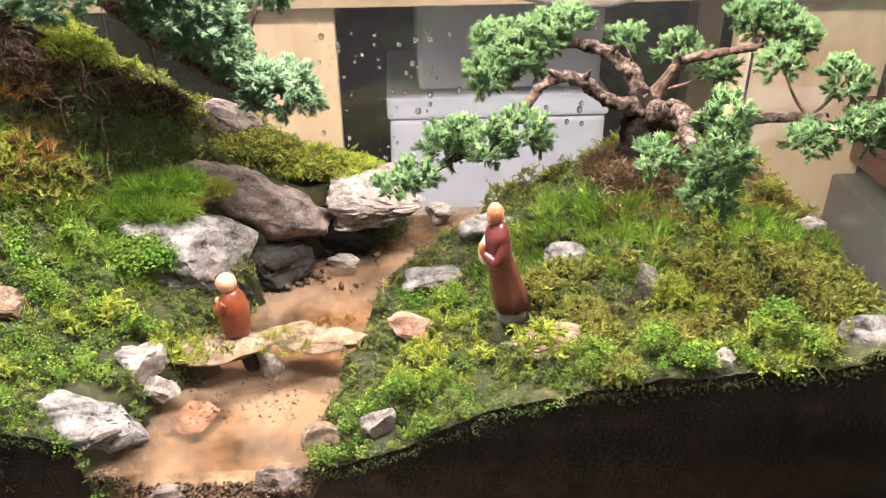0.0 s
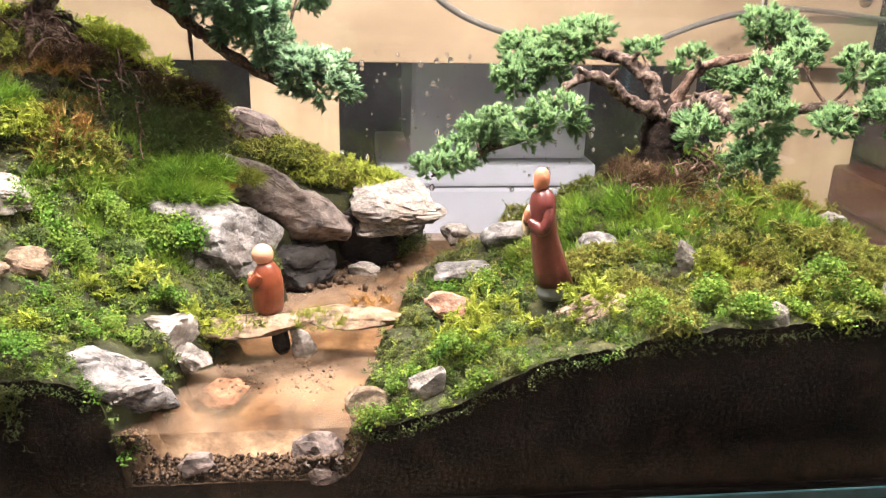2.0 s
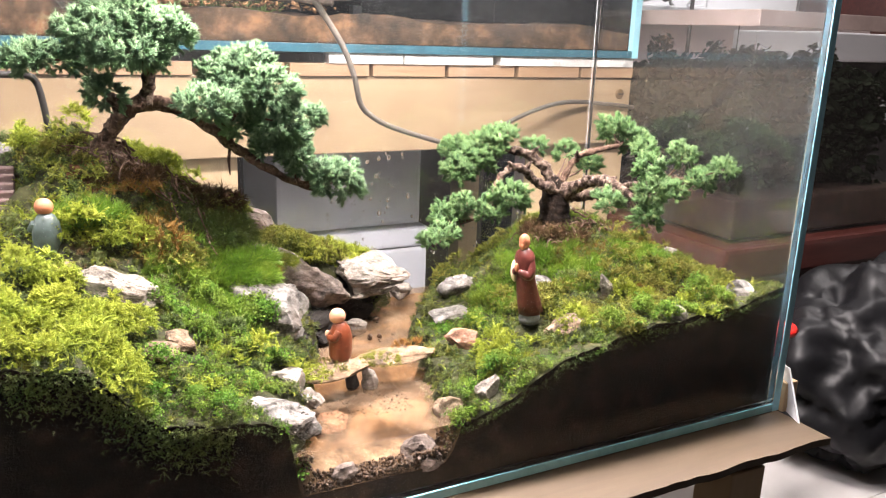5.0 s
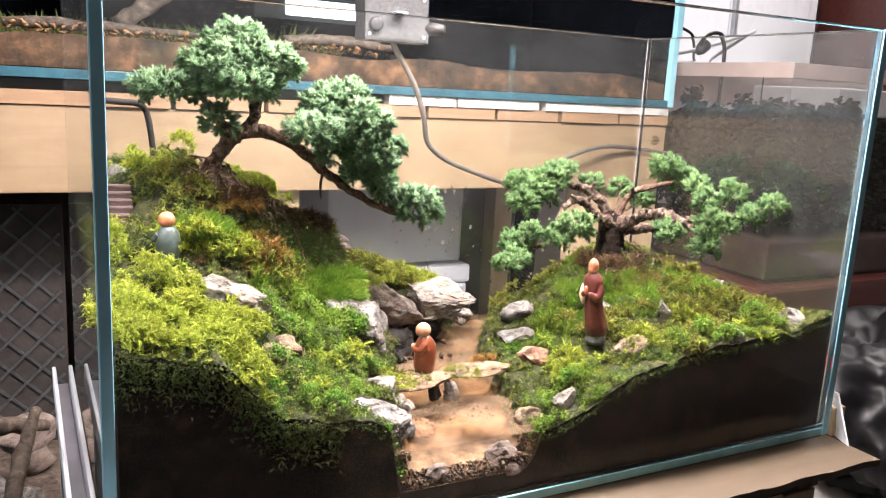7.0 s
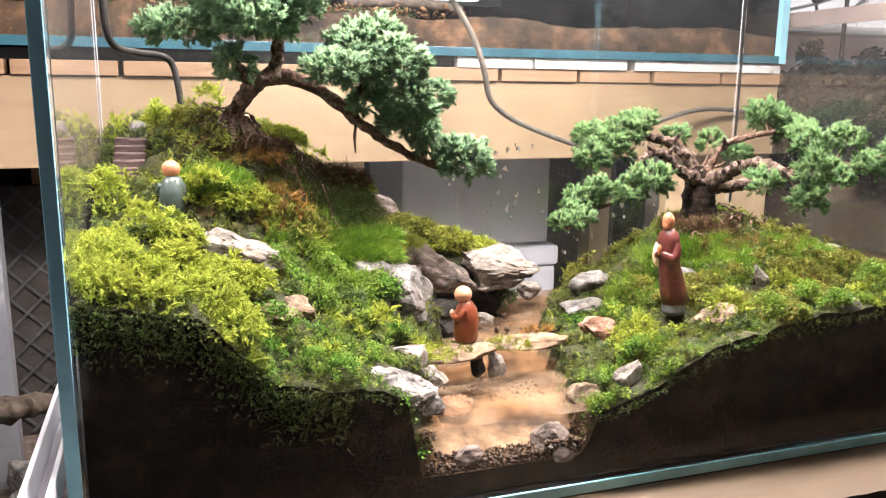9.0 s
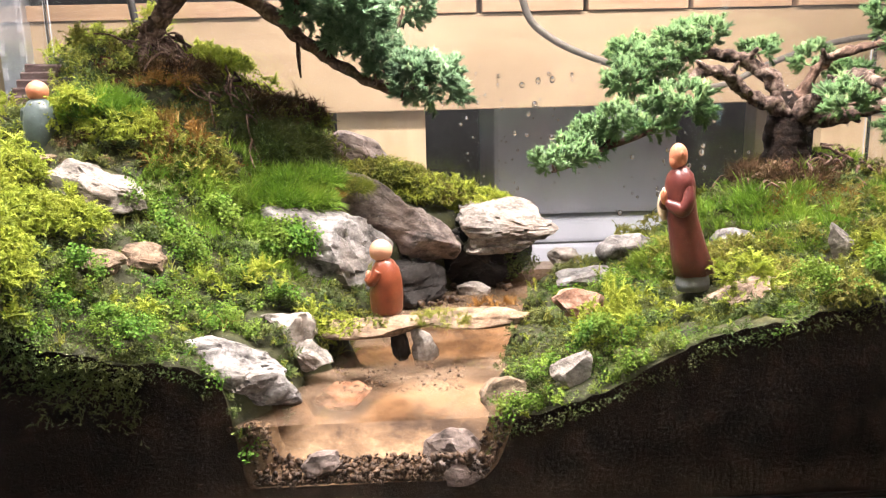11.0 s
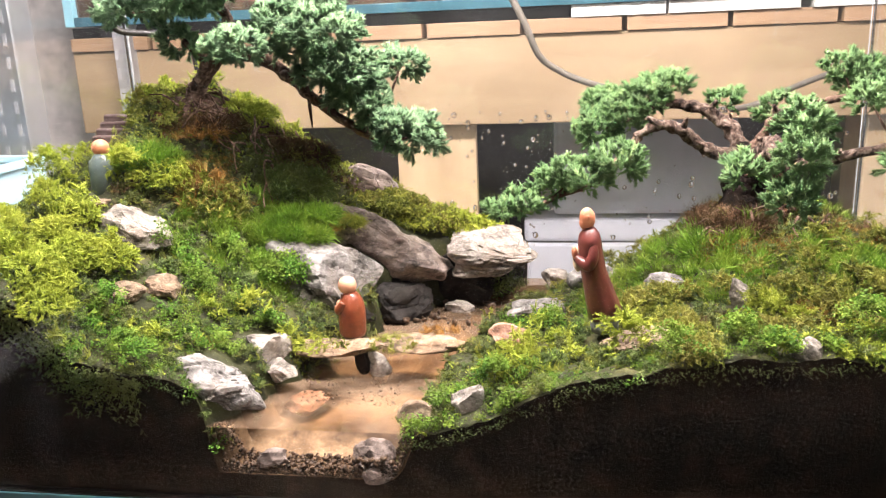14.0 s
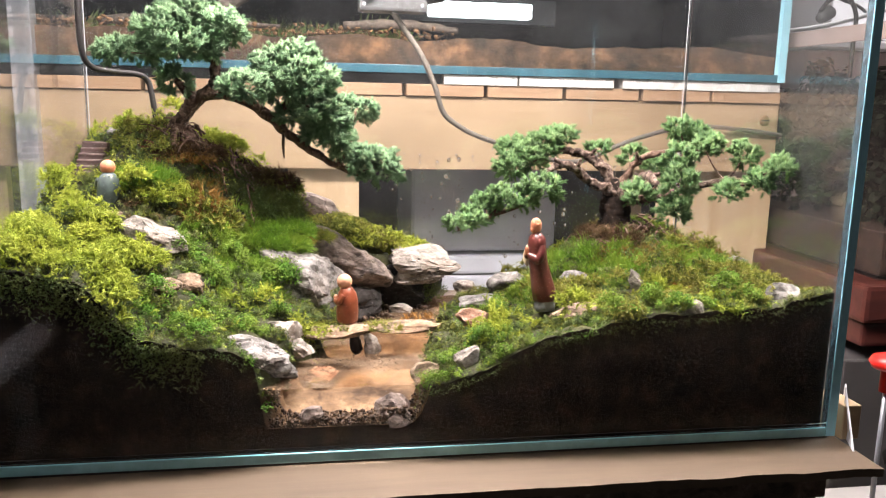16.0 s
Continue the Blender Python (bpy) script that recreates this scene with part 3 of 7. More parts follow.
def build_ground():
    nx, ny = 330, 190
    xs, ys = np.linspace(X0 + G + 0.0012, X1 - G - 0.0012, nx), np.linspace(Y0 + G + 0.0012, Y1 - G - 0.0012, ny)
    gx, gy = np.meshgrid(xs, ys, indexing="ij")
    gz = ground_z(gx, gy)
    d = inside_stream(gx, gy)
    wob = np.array([[noise.fractal(Vector((x * 55, y * 55, 3)), 0.8, 2.1, 4) for y in ys] for x in xs])
    gz = gz + wob * np.where(d > 0.004, 0.0010, 0.0030)
    low = Z0 + G + 0.0012
    verts = [(x, y, z) for x, y, z in zip(gx.ravel(), gy.ravel(), gz.ravel())]
    faces, slots = [], []
    for i in range(nx - 1):
        for j in range(ny - 1):
            faces.append((i * ny + j, (i + 1) * ny + j, (i + 1) * ny + j + 1, i * ny + j + 1))
            root = math.hypot(xs[i] - 0.127, ys[j] - 0.485) < 0.034 or math.hypot(xs[i] + 0.272, ys[j] - 0.495) < 0.03
            slots.append(2 if root else 0)
    rim = [i * ny for i in range(nx)] + [(nx - 1) * ny + j for j in range(1, ny)] + [i * ny + ny - 1 for i in range(nx - 2, -1, -1)] + [j for j in range(ny - 2, 0, -1)]
    base = len(verts)
    verts += [(verts[i][0], verts[i][1], low) for i in rim]
    for k in range(len(rim)):
        a, b = rim[k], rim[(k + 1) % len(rim)]
        faces.append((a, base + k, base + (k + 1) % len(rim), b))
        slots.append(1)
    faces.append(tuple(base + k for k in range(len(rim)))[::-1])
    slots.append(1)
    ob = sheet("ground", verts, faces, [BED, SOIL, PEAT], smooth=False, slots=slots)
    ob.data.polygons.foreach_set("use_smooth", [i < (nx - 1) * (ny - 1) for i in range(len(slots))])
    tagged(ob, "black planting soil with a sandy stream bed, banked up inside the tank", "soil", kind="structure")


build_ground()


def build_water():
    ys = np.linspace(Y0 + G + 0.0006, Y1 - G - 0.0006, 40)
    verts, faces = [], []
    for y in ys:
        l, r = np.interp(y, BANK_Y, BANK_L) - 0.003, np.interp(y, BANK_Y, BANK_R) + 0.003
        for u in np.linspace(0, 1, 16):
            x = l + (r - l) * u
            verts.append((x, y, WATER_Z + 0.0002 * noise.noise(Vector((x * 60, y * 60, 0)))))
    for i in range(len(ys) - 1):
        for k in range(15):
            a = i * 16 + k
            faces.append((a, a + 1, a + 17, a + 16))
    ob = sheet("water", verts, faces, WATER, smooth=True)
    ob.visible_shadow = False
    tagged(ob, "shallow silty tan water of the miniature stream", "water", kind="structure")


build_water()

# ---- stones ----
ROCKS = [
    ("whitish layered stone overhanging the water", (-0.052, 0.521, 0.2260), (0.048, 0.037, 0.0172), STONE_PALE, 43, (4, 4, -6)),
    ("pale grey craggy stone below the rock slab", (-0.166, 0.447, 0.2255), (0.050, 0.030, 0.0310), STONE, 47, (4, 16, 22)),
    # The hollow's shade is put into the colour of the next stones.
    ("stone darkened as hollow shade below the overhang", (-0.122, 0.480, 0.200), (0.032, 0.022, 0.026), STONE_DARK, 14, (0, 0, 30)),
    ("wet stone darkened as shade at the back of the hollow", (-0.080, 0.520, 0.202), (0.040, 0.018, 0.024), STONE_DARK, 15, (0, 0, -25)),
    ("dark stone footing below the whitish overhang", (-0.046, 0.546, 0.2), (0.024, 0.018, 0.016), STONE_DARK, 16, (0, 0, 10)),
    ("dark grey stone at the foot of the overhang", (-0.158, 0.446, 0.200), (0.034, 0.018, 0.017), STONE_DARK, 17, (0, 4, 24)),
    ("white stone beside the bridge", (-0.176, 0.363, 0.2125), (0.014, 0.018, 0.012), STONE_PALE, 18, (0, 0, 25)),
    ("small white stone below the bridge end", (-0.166, 0.352, 0.201), (0.013, 0.01, 0.008), STONE_PALE, 19, (0, 10, 0)),
    ("grey layered stone at the edge of the pool", (-0.191, 0.3235, 0.202), (0.034, 0.0200, 0.0165), STONE, 20, (2, 10, -4)),
    ("grey stone on the mossy bank", (-0.014, 0.437, 0.211), (0.022, 0.015, 0.012), STONE, 21, (0, 6, 12)),
    ("grey stone at the bend of the stream", (0.027, 0.494, 0.219), (0.019, 0.014, 0.013), STONE, 22, (0, -8, 0)),
    ("reddish stone in the moss by the bridge", (-0.027, 0.384, 0.211), (0.017, 0.012, 0.010), STONE_RUST, 23, (0, 6, 0)),
    ("tan stone half sunk in the moss", (0.045, 0.350, 0.2215), (0.026, 0.013, 0.009), STONE_TAN, 24, (0, -8, 12)),
    ("small white stone among the creeper", (-0.0460, 0.3160, 0.2030), (0.009, 0.008, 0.013), STONE_PALE, 25, (0, 25, 0)),
    ("grey and white stone against the front glass", (0.1266, 0.3085, 0.2300), (0.008, 0.008, 0.020), STONE_PALE, 26, (0, -28, 0)),
    ("grey stone in the moss near the tank corner", (0.204, 0.322, 0.2435), (0.017, 0.012, 0.010), STONE, 27, (0, 5, 0)),
    ("small pale upright stone in the moss", (0.1085, 0.3800, 0.2365), (0.008, 0.007, 0.0138), STONE_PALE, 28, (0, -25, 0)),
    ("flat grey stone on the mound", (0.068, 0.421, 0.2345), (0.014, 0.011, 0.008), STONE, 29, (0, 0, 0)),
    ("small pale stone on the mossy mound", (0.2185, 0.425, 0.248), (0.010, 0.008, 0.008), STONE_PALE, 30, (0, 0, 0)),
    ("pale pinkish stone on the mossy slope", (-0.272, 0.4015, 0.275), (0.028, 0.016, 0.014), STONE_PALE, 31, (6, 18, -10)),
    ("flat tan stone on the mossy slope", (-0.244, 0.372, 0.247), (0.018, 0.011, 0.008), STONE_TAN, 32, (0, 8, 10)),
    ("brown stone high on the hillside", (-0.150, 0.545, 0.276), (0.026, 0.015, 0.0136), STONE_BROWN, 33, (0, 25, 0)),
    ("grey stone beside the wooden steps", (-0.3333, 0.5531, 0.3413), (0.013, 0.012, 0.012), STONE, 34, (0, 0, 0)),
    ("pale stone at the far end of the stream", (-0.0006, 0.5549, 0.1966), (0.016, 0.011, 0.009), STONE_PALE, 35, (0, 0, 0)),
    ("pale stone at the water's edge", (-0.074, 0.497, 0.189), (0.013, 0.009, 0.007), STONE_PALE, 36, (0, 0, 0)),
    ("flat tan stone step on the path", (-0.3047, 0.4133, 0.2906), (0.014, 0.008, 0.004), STONE_TAN, 37, (0, 0, 10)),
    ("small tan stone beside the slope path", (-0.257, 0.352, 0.2500), (0.013, 0.010, 0.007), STONE_TAN, 57, (0, 5, -12)),
    ("rust-coloured stone lying under the water", (-0.150, 0.352, 0.1790), (0.018, 0.014, 0.006), STONE_RUST, 58, (0, 0, 20)),
    ("tan stone at the mouth of the pool", (-0.073, 0.318, 0.1890), (0.014, 0.010, 0.012), STONE_TAN, 59, (0, 12, 0)),
    ("grey wet stone at the front of the pool", (-0.0959, 0.3110, 0.1671), (0.018, 0.013, 0.013), STONE_BROWN, 38, (0, 0, 0)),
    ("grey pebble at the front of the pool", (-0.1538, 0.3062, 0.1673), (0.010, 0.007, 0.006), STONE_BROWN, 39, (0, 0, 0)),
]
STONE_LEDGE = stone("grey_brown_ledge", (0.275, 0.218, 0.187), (0.155, 0.120, 0.101), (0.030, 0.024, 0.020), 70, 1.0)


def ledge_rock():
    """The big slab over the stream: high and smooth where it leaves the hill, thinning to a beak over the water."""
    bm = bmesh.new()
    bmesh.ops.create_icosphere(bm, subdivisions=6, radius=1)
    stops = [-1.0, -0.72, -0.3, 0.2, 0.7, 1.0]
    top, low = [0.270, 0.281, 0.273, 0.255, 0.237, 0.221], [0.230, 0.224, 0.219, 0.213, 0.211, 0.213]
    deep = [0.012, 0.018, 0.024, 0.030, 0.028, 0.015]
    off = Vector((3.1, 7.7, 1.9))
    for v in bm.verts:
        p = Vector([math.copysign(abs(c) ** 0.85, c) for c in v.co])
        a, b, d = np.interp(p.x, stops, top), np.interp(p.x, stops, low), np.interp(p.x, stops, deep)
        y = p.y * d
        if p.y < 0:
            y *= (0.55 if p.x < -0.2 else 0.55 + 0.45 * min(1.0, (p.x + 0.2) / 0.5)) * (1 - 0.35 * max(0.0, -p.z) - 0.45 * max(0.0, p.z))
        q = Vector((p.x * 0.062, y, (a + b) / 2 + p.z * (a - b) / 2 - 0.245))
        out = Vector((p.x * 0.4, p.y, p.z)).normalized()
        w = q * 38 + off
        push = 0.0060 * noise.noise(w * 0.9) + 0.0036 * noise.noise(w * 1.9) + 0.0016 * noise.noise(w * 4.2) + 0.0007 * noise.noise(w * 10)
        gap, pts = noise.voronoi(w * 0.8 + Vector((noise.noise(w), 0, noise.noise(w - off))) * 0.6)
        push += 0.0040 * noise.noise(pts[0] * 3.3) * min(1.0, (gap[1] - gap[0]) * 4)
        v.co = q + out * push
    ob = part("rock", bm, STONE_LEDGE, smooth=True)
    ob.data.set_sharp_from_angle(angle=radians(40))
    ob.matrix_world = pose(-0.132, 0.492, 0.2425, 0, 0, 22)
    return tagged(ob, "large grey-brown rock slab jutting out over the stream", "rock", "stones in the planted landscape")


ledge_rock()
for label, at, radii, material, seed, turn in ROCKS:
    sink = radii[2] * 0.30 if radii[2] < 0.0135 else 0.0
    rock(label, (at[0], at[1], at[2] - sink), radii, material, seed, turn, sub=5 if max(radii) > 0.025 else 4)

# ---- the stone bridge ----
bridge = tagged(empty("stone_bridge", (-0.1068, 0.3706, 0.1869)), "flat tan stone slabs bridging the miniature stream", "bridge")
bpy.context.view_layer.update()


def under(ob, parent, m):
    ob.parent = parent
    ob.matrix_world = m
    return ob


for name, at, radii, material, seed, turn, label in (
    ("slab", (-0.1313, 0.3810, 0.2037), (0.038, 0.017, 0.0042), STONE_FLAG, 51, (2, -1, 4), ""),
    ("slab", (-0.0803, 0.3867, 0.2044), (0.034, 0.016, 0.0042), STONE_FLAG, 52, (-2, -2, -3), ""),
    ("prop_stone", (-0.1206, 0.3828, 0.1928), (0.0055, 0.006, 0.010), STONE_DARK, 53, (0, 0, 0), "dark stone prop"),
    ("prop_stone", (-0.1099, 0.3776, 0.1909), (0.0075, 0.006, 0.011), STONE_PALE, 54, (0, -24, 0), "pale wedge-shaped stone prop"),
):
    ob = part(name, rock_mesh(radii, seed, 4, 5, 0.03, 0.12), material, bridge, label, True)
    under(ob, bridge, pose(*at, *turn))

# ---- clay figures ----
SKIN = plain("painted_skin_orange", (0.48, 0.175, 0.09), 0.45, vary=0.08, scale=90)
SKIN_PALE = plain("painted_skin_pale", (0.54, 0.265, 0.16), 0.45, vary=0.08, scale=90)
ROBE = plain("brown_red_glaze", (0.105, 0.026, 0.021), 0.30, vary=0.3, scale=160)
ROBE_KID = plain("russet_glaze", (0.17, 0.042, 0.018), 0.28, vary=0.3, scale=160)
ROBE_BLUE = plain("grey_blue_glaze", (0.075, 0.098, 0.092), 0.35, vary=0.3, scale=160)
CLOTH = plain("cream_glaze", (0.60, 0.46, 0.30), 0.4, vary=0.15, scale=160)
PLINTH = plain("grey_clay_base", (0.15, 0.155, 0.155), 0.6, vary=0.3, scale=200)


def figure(label, at, turn, pieces, materials):
    v, f, s = joined(pieces)
    ob = sheet("figurine", v, f, materials, smooth=True, slots=s)
    ob.matrix_world = pose(*at, *turn)
    return tagged(ob, label, "figurine", "clay figures in the landscape")


def robe(rows, slot, folds=0.0, sides=28):
    v, f = lathe(rows, sides)
    out = []
    for i, (x, y, z) in enumerate(v):
        k = i % sides
        amp = folds * max(0.0, 1 - z / rows[-1][0])
        s = 1 + amp * math.sin(k * 2 * math.pi / sides * 7 + z * 90)
        out.append((x * s, y * s, z))
    return out, f, slot


adult = [
    robe([(0, 0.0105, 0.0115, 0.005, 0), (0.004, 0.0112, 0.012, 0.005, 0), (0.011, 0.0092, 0.010, 0.0055, 0), (0.013, 0.0105, 0.012, 0.006, 0)], 3),
    robe([(0.0085, 0.0138, 0.0130, 0.0070, 0), (0.018, 0.0124, 0.0124, 0.0045, 0), (0.028, 0.0110, 0.0118, 0.0024, 0), (0.040, 0.0095, 0.0112, 0, 0),
          (0.050, 0.0090, 0.0112, -0.0005, 0), (0.058, 0.0086, 0.0126, -0.0005, 0), (0.0622, 0.0076, 0.0108, 0, 0), (0.0652, 0.0048, 0.0062, 0.0004, 0), (0.0664, 0.0034, 0.0040, 0.0004, 0)], 1, 0.07),
    (*tube_mesh([(0.0, 0.0090, 0.0565, 0.0036), (-0.002, 0.0118, 0.050, 0.0042), (-0.006, 0.0110, 0.0455, 0.0042), (-0.0105, 0.0050, 0.0475, 0.0032), (-0.0118, 0.0022, 0.0495, 0.0022)], 10, 5), 1),
    (*tube_mesh([(0.0, -0.0090, 0.0565, 0.0036), (-0.002, -0.0118, 0.050, 0.0042), (-0.006, -0.0110, 0.0455, 0.0042), (-0.0105, -0.0050, 0.0475, 0.0032), (-0.0118, -0.0022, 0.0495, 0.0022)], 10, 5), 1),
    (*tube_mesh([(-0.0050, 0.0100, 0.0540, 0.0024), (-0.0090, 0.0085, 0.0480, 0.0034), (-0.0104, 0.0070, 0.0425, 0.0030), (-0.0095, 0.0065, 0.0385, 0.0014)], 10, 5), 2),
    (*ball((-0.0128, 0, 0.0520), (0.0024, 0.0026, 0.0042), 2), 0),
    (*tube_mesh([(0.0, 0.0, 0.060, 0.0042), (-0.0004, 0, 0.066, 0.0040)], 10, 4), 0),
    (*tube_mesh([(-0.0050, 0.0052, 0.0600, 0.0013), (-0.0078, 0.0012, 0.0555, 0.0012), (-0.0084, -0.0006, 0.0535, 0.0010)], 8, 5), 2),
    (*ball((-0.0004, 0, 0.0718), (0.0060, 0.0058, 0.0066), 3), 0),
    (*ball((-0.0030, 0, 0.0692), (0.0040, 0.0044, 0.0042), 2), 0),
    (*ball((-0.0007, 0.0053, 0.0725), (0.0014, 0.0009, 0.0024), 2), 0),
    (*ball((-0.0007, -0.0053, 0.0725), (0.0014, 0.0009, 0.0024), 2), 0),
]
figure("standing clay monk figure in a glossy brown-red robe on moss", (0.0265, 0.3770, 0.2179), (0, -6, 14), [([(x * 0.76, y * 0.72, z * 0.965) for x, y, z in v], f, s) for v, f, s in adult], [SKIN, ROBE, CLOTH, PLINTH])


def child_pieces():
    return [
        robe([(0, 0.0070, 0.0078, 0, 0), (0.003, 0.0082, 0.0090, 0, 0), (0.010, 0.0086, 0.0092, 0, 0), (0.018, 0.0082, 0.0088, 0.0002, 0),
              (0.024, 0.0070, 0.0078, 0, 0), (0.028, 0.0046, 0.0054, -0.0004, 0), (0.0295, 0.0030, 0.0036, -0.0006, 0)], 1, 0.03),
        (*tube_mesh([(-0.001, 0.0066, 0.0240, 0.0026), (-0.0045, 0.0076, 0.0185, 0.0028), (-0.0085, 0.0030, 0.0185, 0.0022)], 8, 5), 1),
        (*tube_mesh([(-0.001, -0.0066, 0.0240, 0.0026), (-0.0045, -0.0076, 0.0185, 0.0028), (-0.0085, -0.0030, 0.0185, 0.0022)], 8, 5), 1),
        (*ball((-0.0095, 0, 0.0200), (0.0018, 0.0022, 0.0026), 2), 0),
        (*ball((-0.0022, 0, 0.0334), (0.0060, 0.0058, 0.0058), 3), 0),
        (*ball((-0.0046, 0, 0.0318), (0.0036, 0.0040, 0.0036), 2), 0),
    ]


figure("small clay monk figure in a russet robe on the bridge", (-0.1275, 0.3890, 0.2075), (0, 0, -20), child_pieces(), [SKIN_PALE, ROBE_KID])
figure("small clay monk figure in a grey-blue robe on the slope", (-0.3115, 0.4335, 0.2915), (0, 0, -75), child_pieces(), [SKIN, ROBE_BLUE])

# ---- wooden steps ----
STEP = wooden("weathered_step_wood", (0.075, 0.045, 0.042), (0.20, 0.135, 0.125), "X", 40, 0.85)
steps = tagged(empty("miniature_stairs", (-0.3390, 0.4770, 0.3030)), "tiny weathered wooden steps set into the mossy slope", "stairs")
bpy.context.view_layer.update()
for i in range(6):
    ob = part("step", box_bm((-0.0105, -0.0040, -0.0120), (0.0105, 0.0040, 0.0026), 0.0009, 1), STEP, steps)
    under(ob, steps, pose(-0.3390 + 0.0003 * i, 0.4770 + 0.0060 * i, 0.3150 + 0.0046 * i, 0, random.uniform(-3, 3), random.uniform(-5, 5)))


# ---- leaves and sprigs, many to a mesh ----
RNG = np.random.default_rng(7)


def frames_towards(n, spin):
    """Rotation matrices that turn z towards n, after a spin about z."""
    n = n / np.linalg.norm(n, axis=1, keepdims=True)
    helper = np.where(np.abs(n[:, 2:3]) < 0.9, np.array([[0, 0, 1.0]]), np.array([[1.0, 0, 0]]))
    a = np.cross(helper, n)
    a /= np.linalg.norm(a, axis=1, keepdims=True)
    b = np.cross(n, a)
    c, s = np.cos(spin)[:, None], np.sin(spin)[:, None]
    return np.stack([a * c + b * s, b * c - a * s, n], axis=2)


def scatter(name, templates, at, normal, size, material, parent=None, label=""):
    """Copies of small templates merged into one mesh."""
    which = RNG.integers(0, len(templates), len(at))
    turn = frames_towards(normal, RNG.uniform(0, 2 * np.pi, len(at)))
    verts, tris, count = [], [], 0
    for k, (tv, tf) in enumerate(templates):
        idx = np.nonzero(which == k)[0]
        if not len(idx):
            continue
        v = np.einsum("mij,nj->mni", turn[idx], tv) * size[idx][:, None, None] + at[idx][:, None, :]
        f = tf[None] + (count + np.arange(len(idx)) * len(tv))[:, None, None]
        verts.append(v.reshape(-1, 3))
        tris.append(f.reshape(-1, 3))
        count += len(idx) * len(tv)
    verts, tris = np.concatenate(verts), np.concatenate(tris)
    me = bpy.data.meshes.new(name)
    me.vertices.add(len(verts))
    me.vertices.foreach_set("co", verts.astype(np.float32).ravel())
    me.loops.add(tris.size)
    me.loops.foreach_set("vertex_index", tris.astype(np.int32).ravel())
    me.polygons.add(len(tris))
    me.polygons.foreach_set("loop_start", np.arange(0, tris.size, 3, dtype=np.int32))
    me.update(calc_edges=True)
    me.validate()
    me.materials.append(material)
    ob = new(name, me)
    ob.parent = parent
    if label:
        tagged(ob, label)
    return ob


def unit(v):
    return v / np.linalg.norm(v)


def moss_shoot(seed, leaves=16, height=1.0):
    """A short moss shoot: narrow leaves in whorls round a stem. Unit: 1 is its height."""
    r = np.random.default_rng(seed)
    v = [np.array([r.uniform(-0.02, 0.02), r.uniform(-0.02, 0.02), height * h]) for h in (0.15, 0.38, 0.60, 0.82)]
    f = [(0, 1, 2), (1, 2, 3)]
    for i in range(leaves):
        k = i * 4 // leaves
        a = i * 2.4 + r.uniform(-0.3, 0.3)
        rise = r.uniform(0.15, 0.7) + 0.9 * (i / leaves) ** 2
        d = unit(np.array([math.cos(a), math.sin(a), rise]))
        w = unit(np.cross(d, [0, 0, 1.0])) * 0.065
        ln = r.uniform(0.42, 0.66) * (1.1 - 0.45 * i / leaves)
        o = len(v)
        mid = v[k] + d * ln * 0.55 + np.array([0, 0, 0.03])
        v += [mid + w, v[k] + d * ln + np.array([0, 0, -0.05]), mid - w]
        f += [(k, o, o + 1), (k, o + 1, o + 2)]
    return np.array(v), np.array(f)


def frond(seed, nodes=9, droop=0.5, width=0.24):
    """A feathery moss frond: an arching stem with tapering side leaflets. Unit: 1 is its length."""
    r = np.random.default_rng(seed)
    v, f = [], []
    for i in range(nodes):
        t = i / (nodes - 1)
        v.append(np.array([0.62 * t + 0.1 * t * t, 0.05 * math.sin(3 * t + seed), 0.80 * t - droop * t * t]))
    for i in range(nodes - 1):
        t = i / (nodes - 1)
        for s in (-1, 1):
            ln = width * (1.05 - 0.85 * t) * r.uniform(0.75, 1.25)
            f.append((i, i + 1, len(v)))
            v.append(v[i] + np.array([ln * 0.75, s * ln, r.uniform(-0.06, 0.10)]))
    return np.array(v), np.array(f)


def grass_tuft(seed, blades=11, spread=0.55, width=0.030, droop=0.5):
    r = np.random.default_rng(seed)
    v, f = [np.array([0, 0, -0.12])], []
    for i in range(blades):
        a = r.uniform(0, 2 * math.pi)
        lean = r.uniform(0.1, spread)
        d = np.array([math.cos(a) * lean, math.sin(a) * lean, 1.0])
        side = unit(np.cross(d, [math.cos(a + 1.2), math.sin(a + 1.2), 0.2])) * width * r.uniform(0.7, 1.2)
        b = np.array([r.uniform(-0.16, 0.16), r.uniform(-0.16, 0.16), -0.05])
        ln = r.uniform(0.55, 1.0)
        m = b + d * ln * 0.55
        t = b + d * ln + np.array([math.cos(a), math.sin(a), -0.6]) * droop * lean * ln
        o = len(v)
        v += [b - side, b + side, m + side * 0.8, m - side * 0.8, t]
        f += [(0, o, o + 1), (o, o + 1, o + 2), (o, o + 2, o + 3), (o + 3, o + 2, o + 4)]
    return np.array(v), np.array(f)


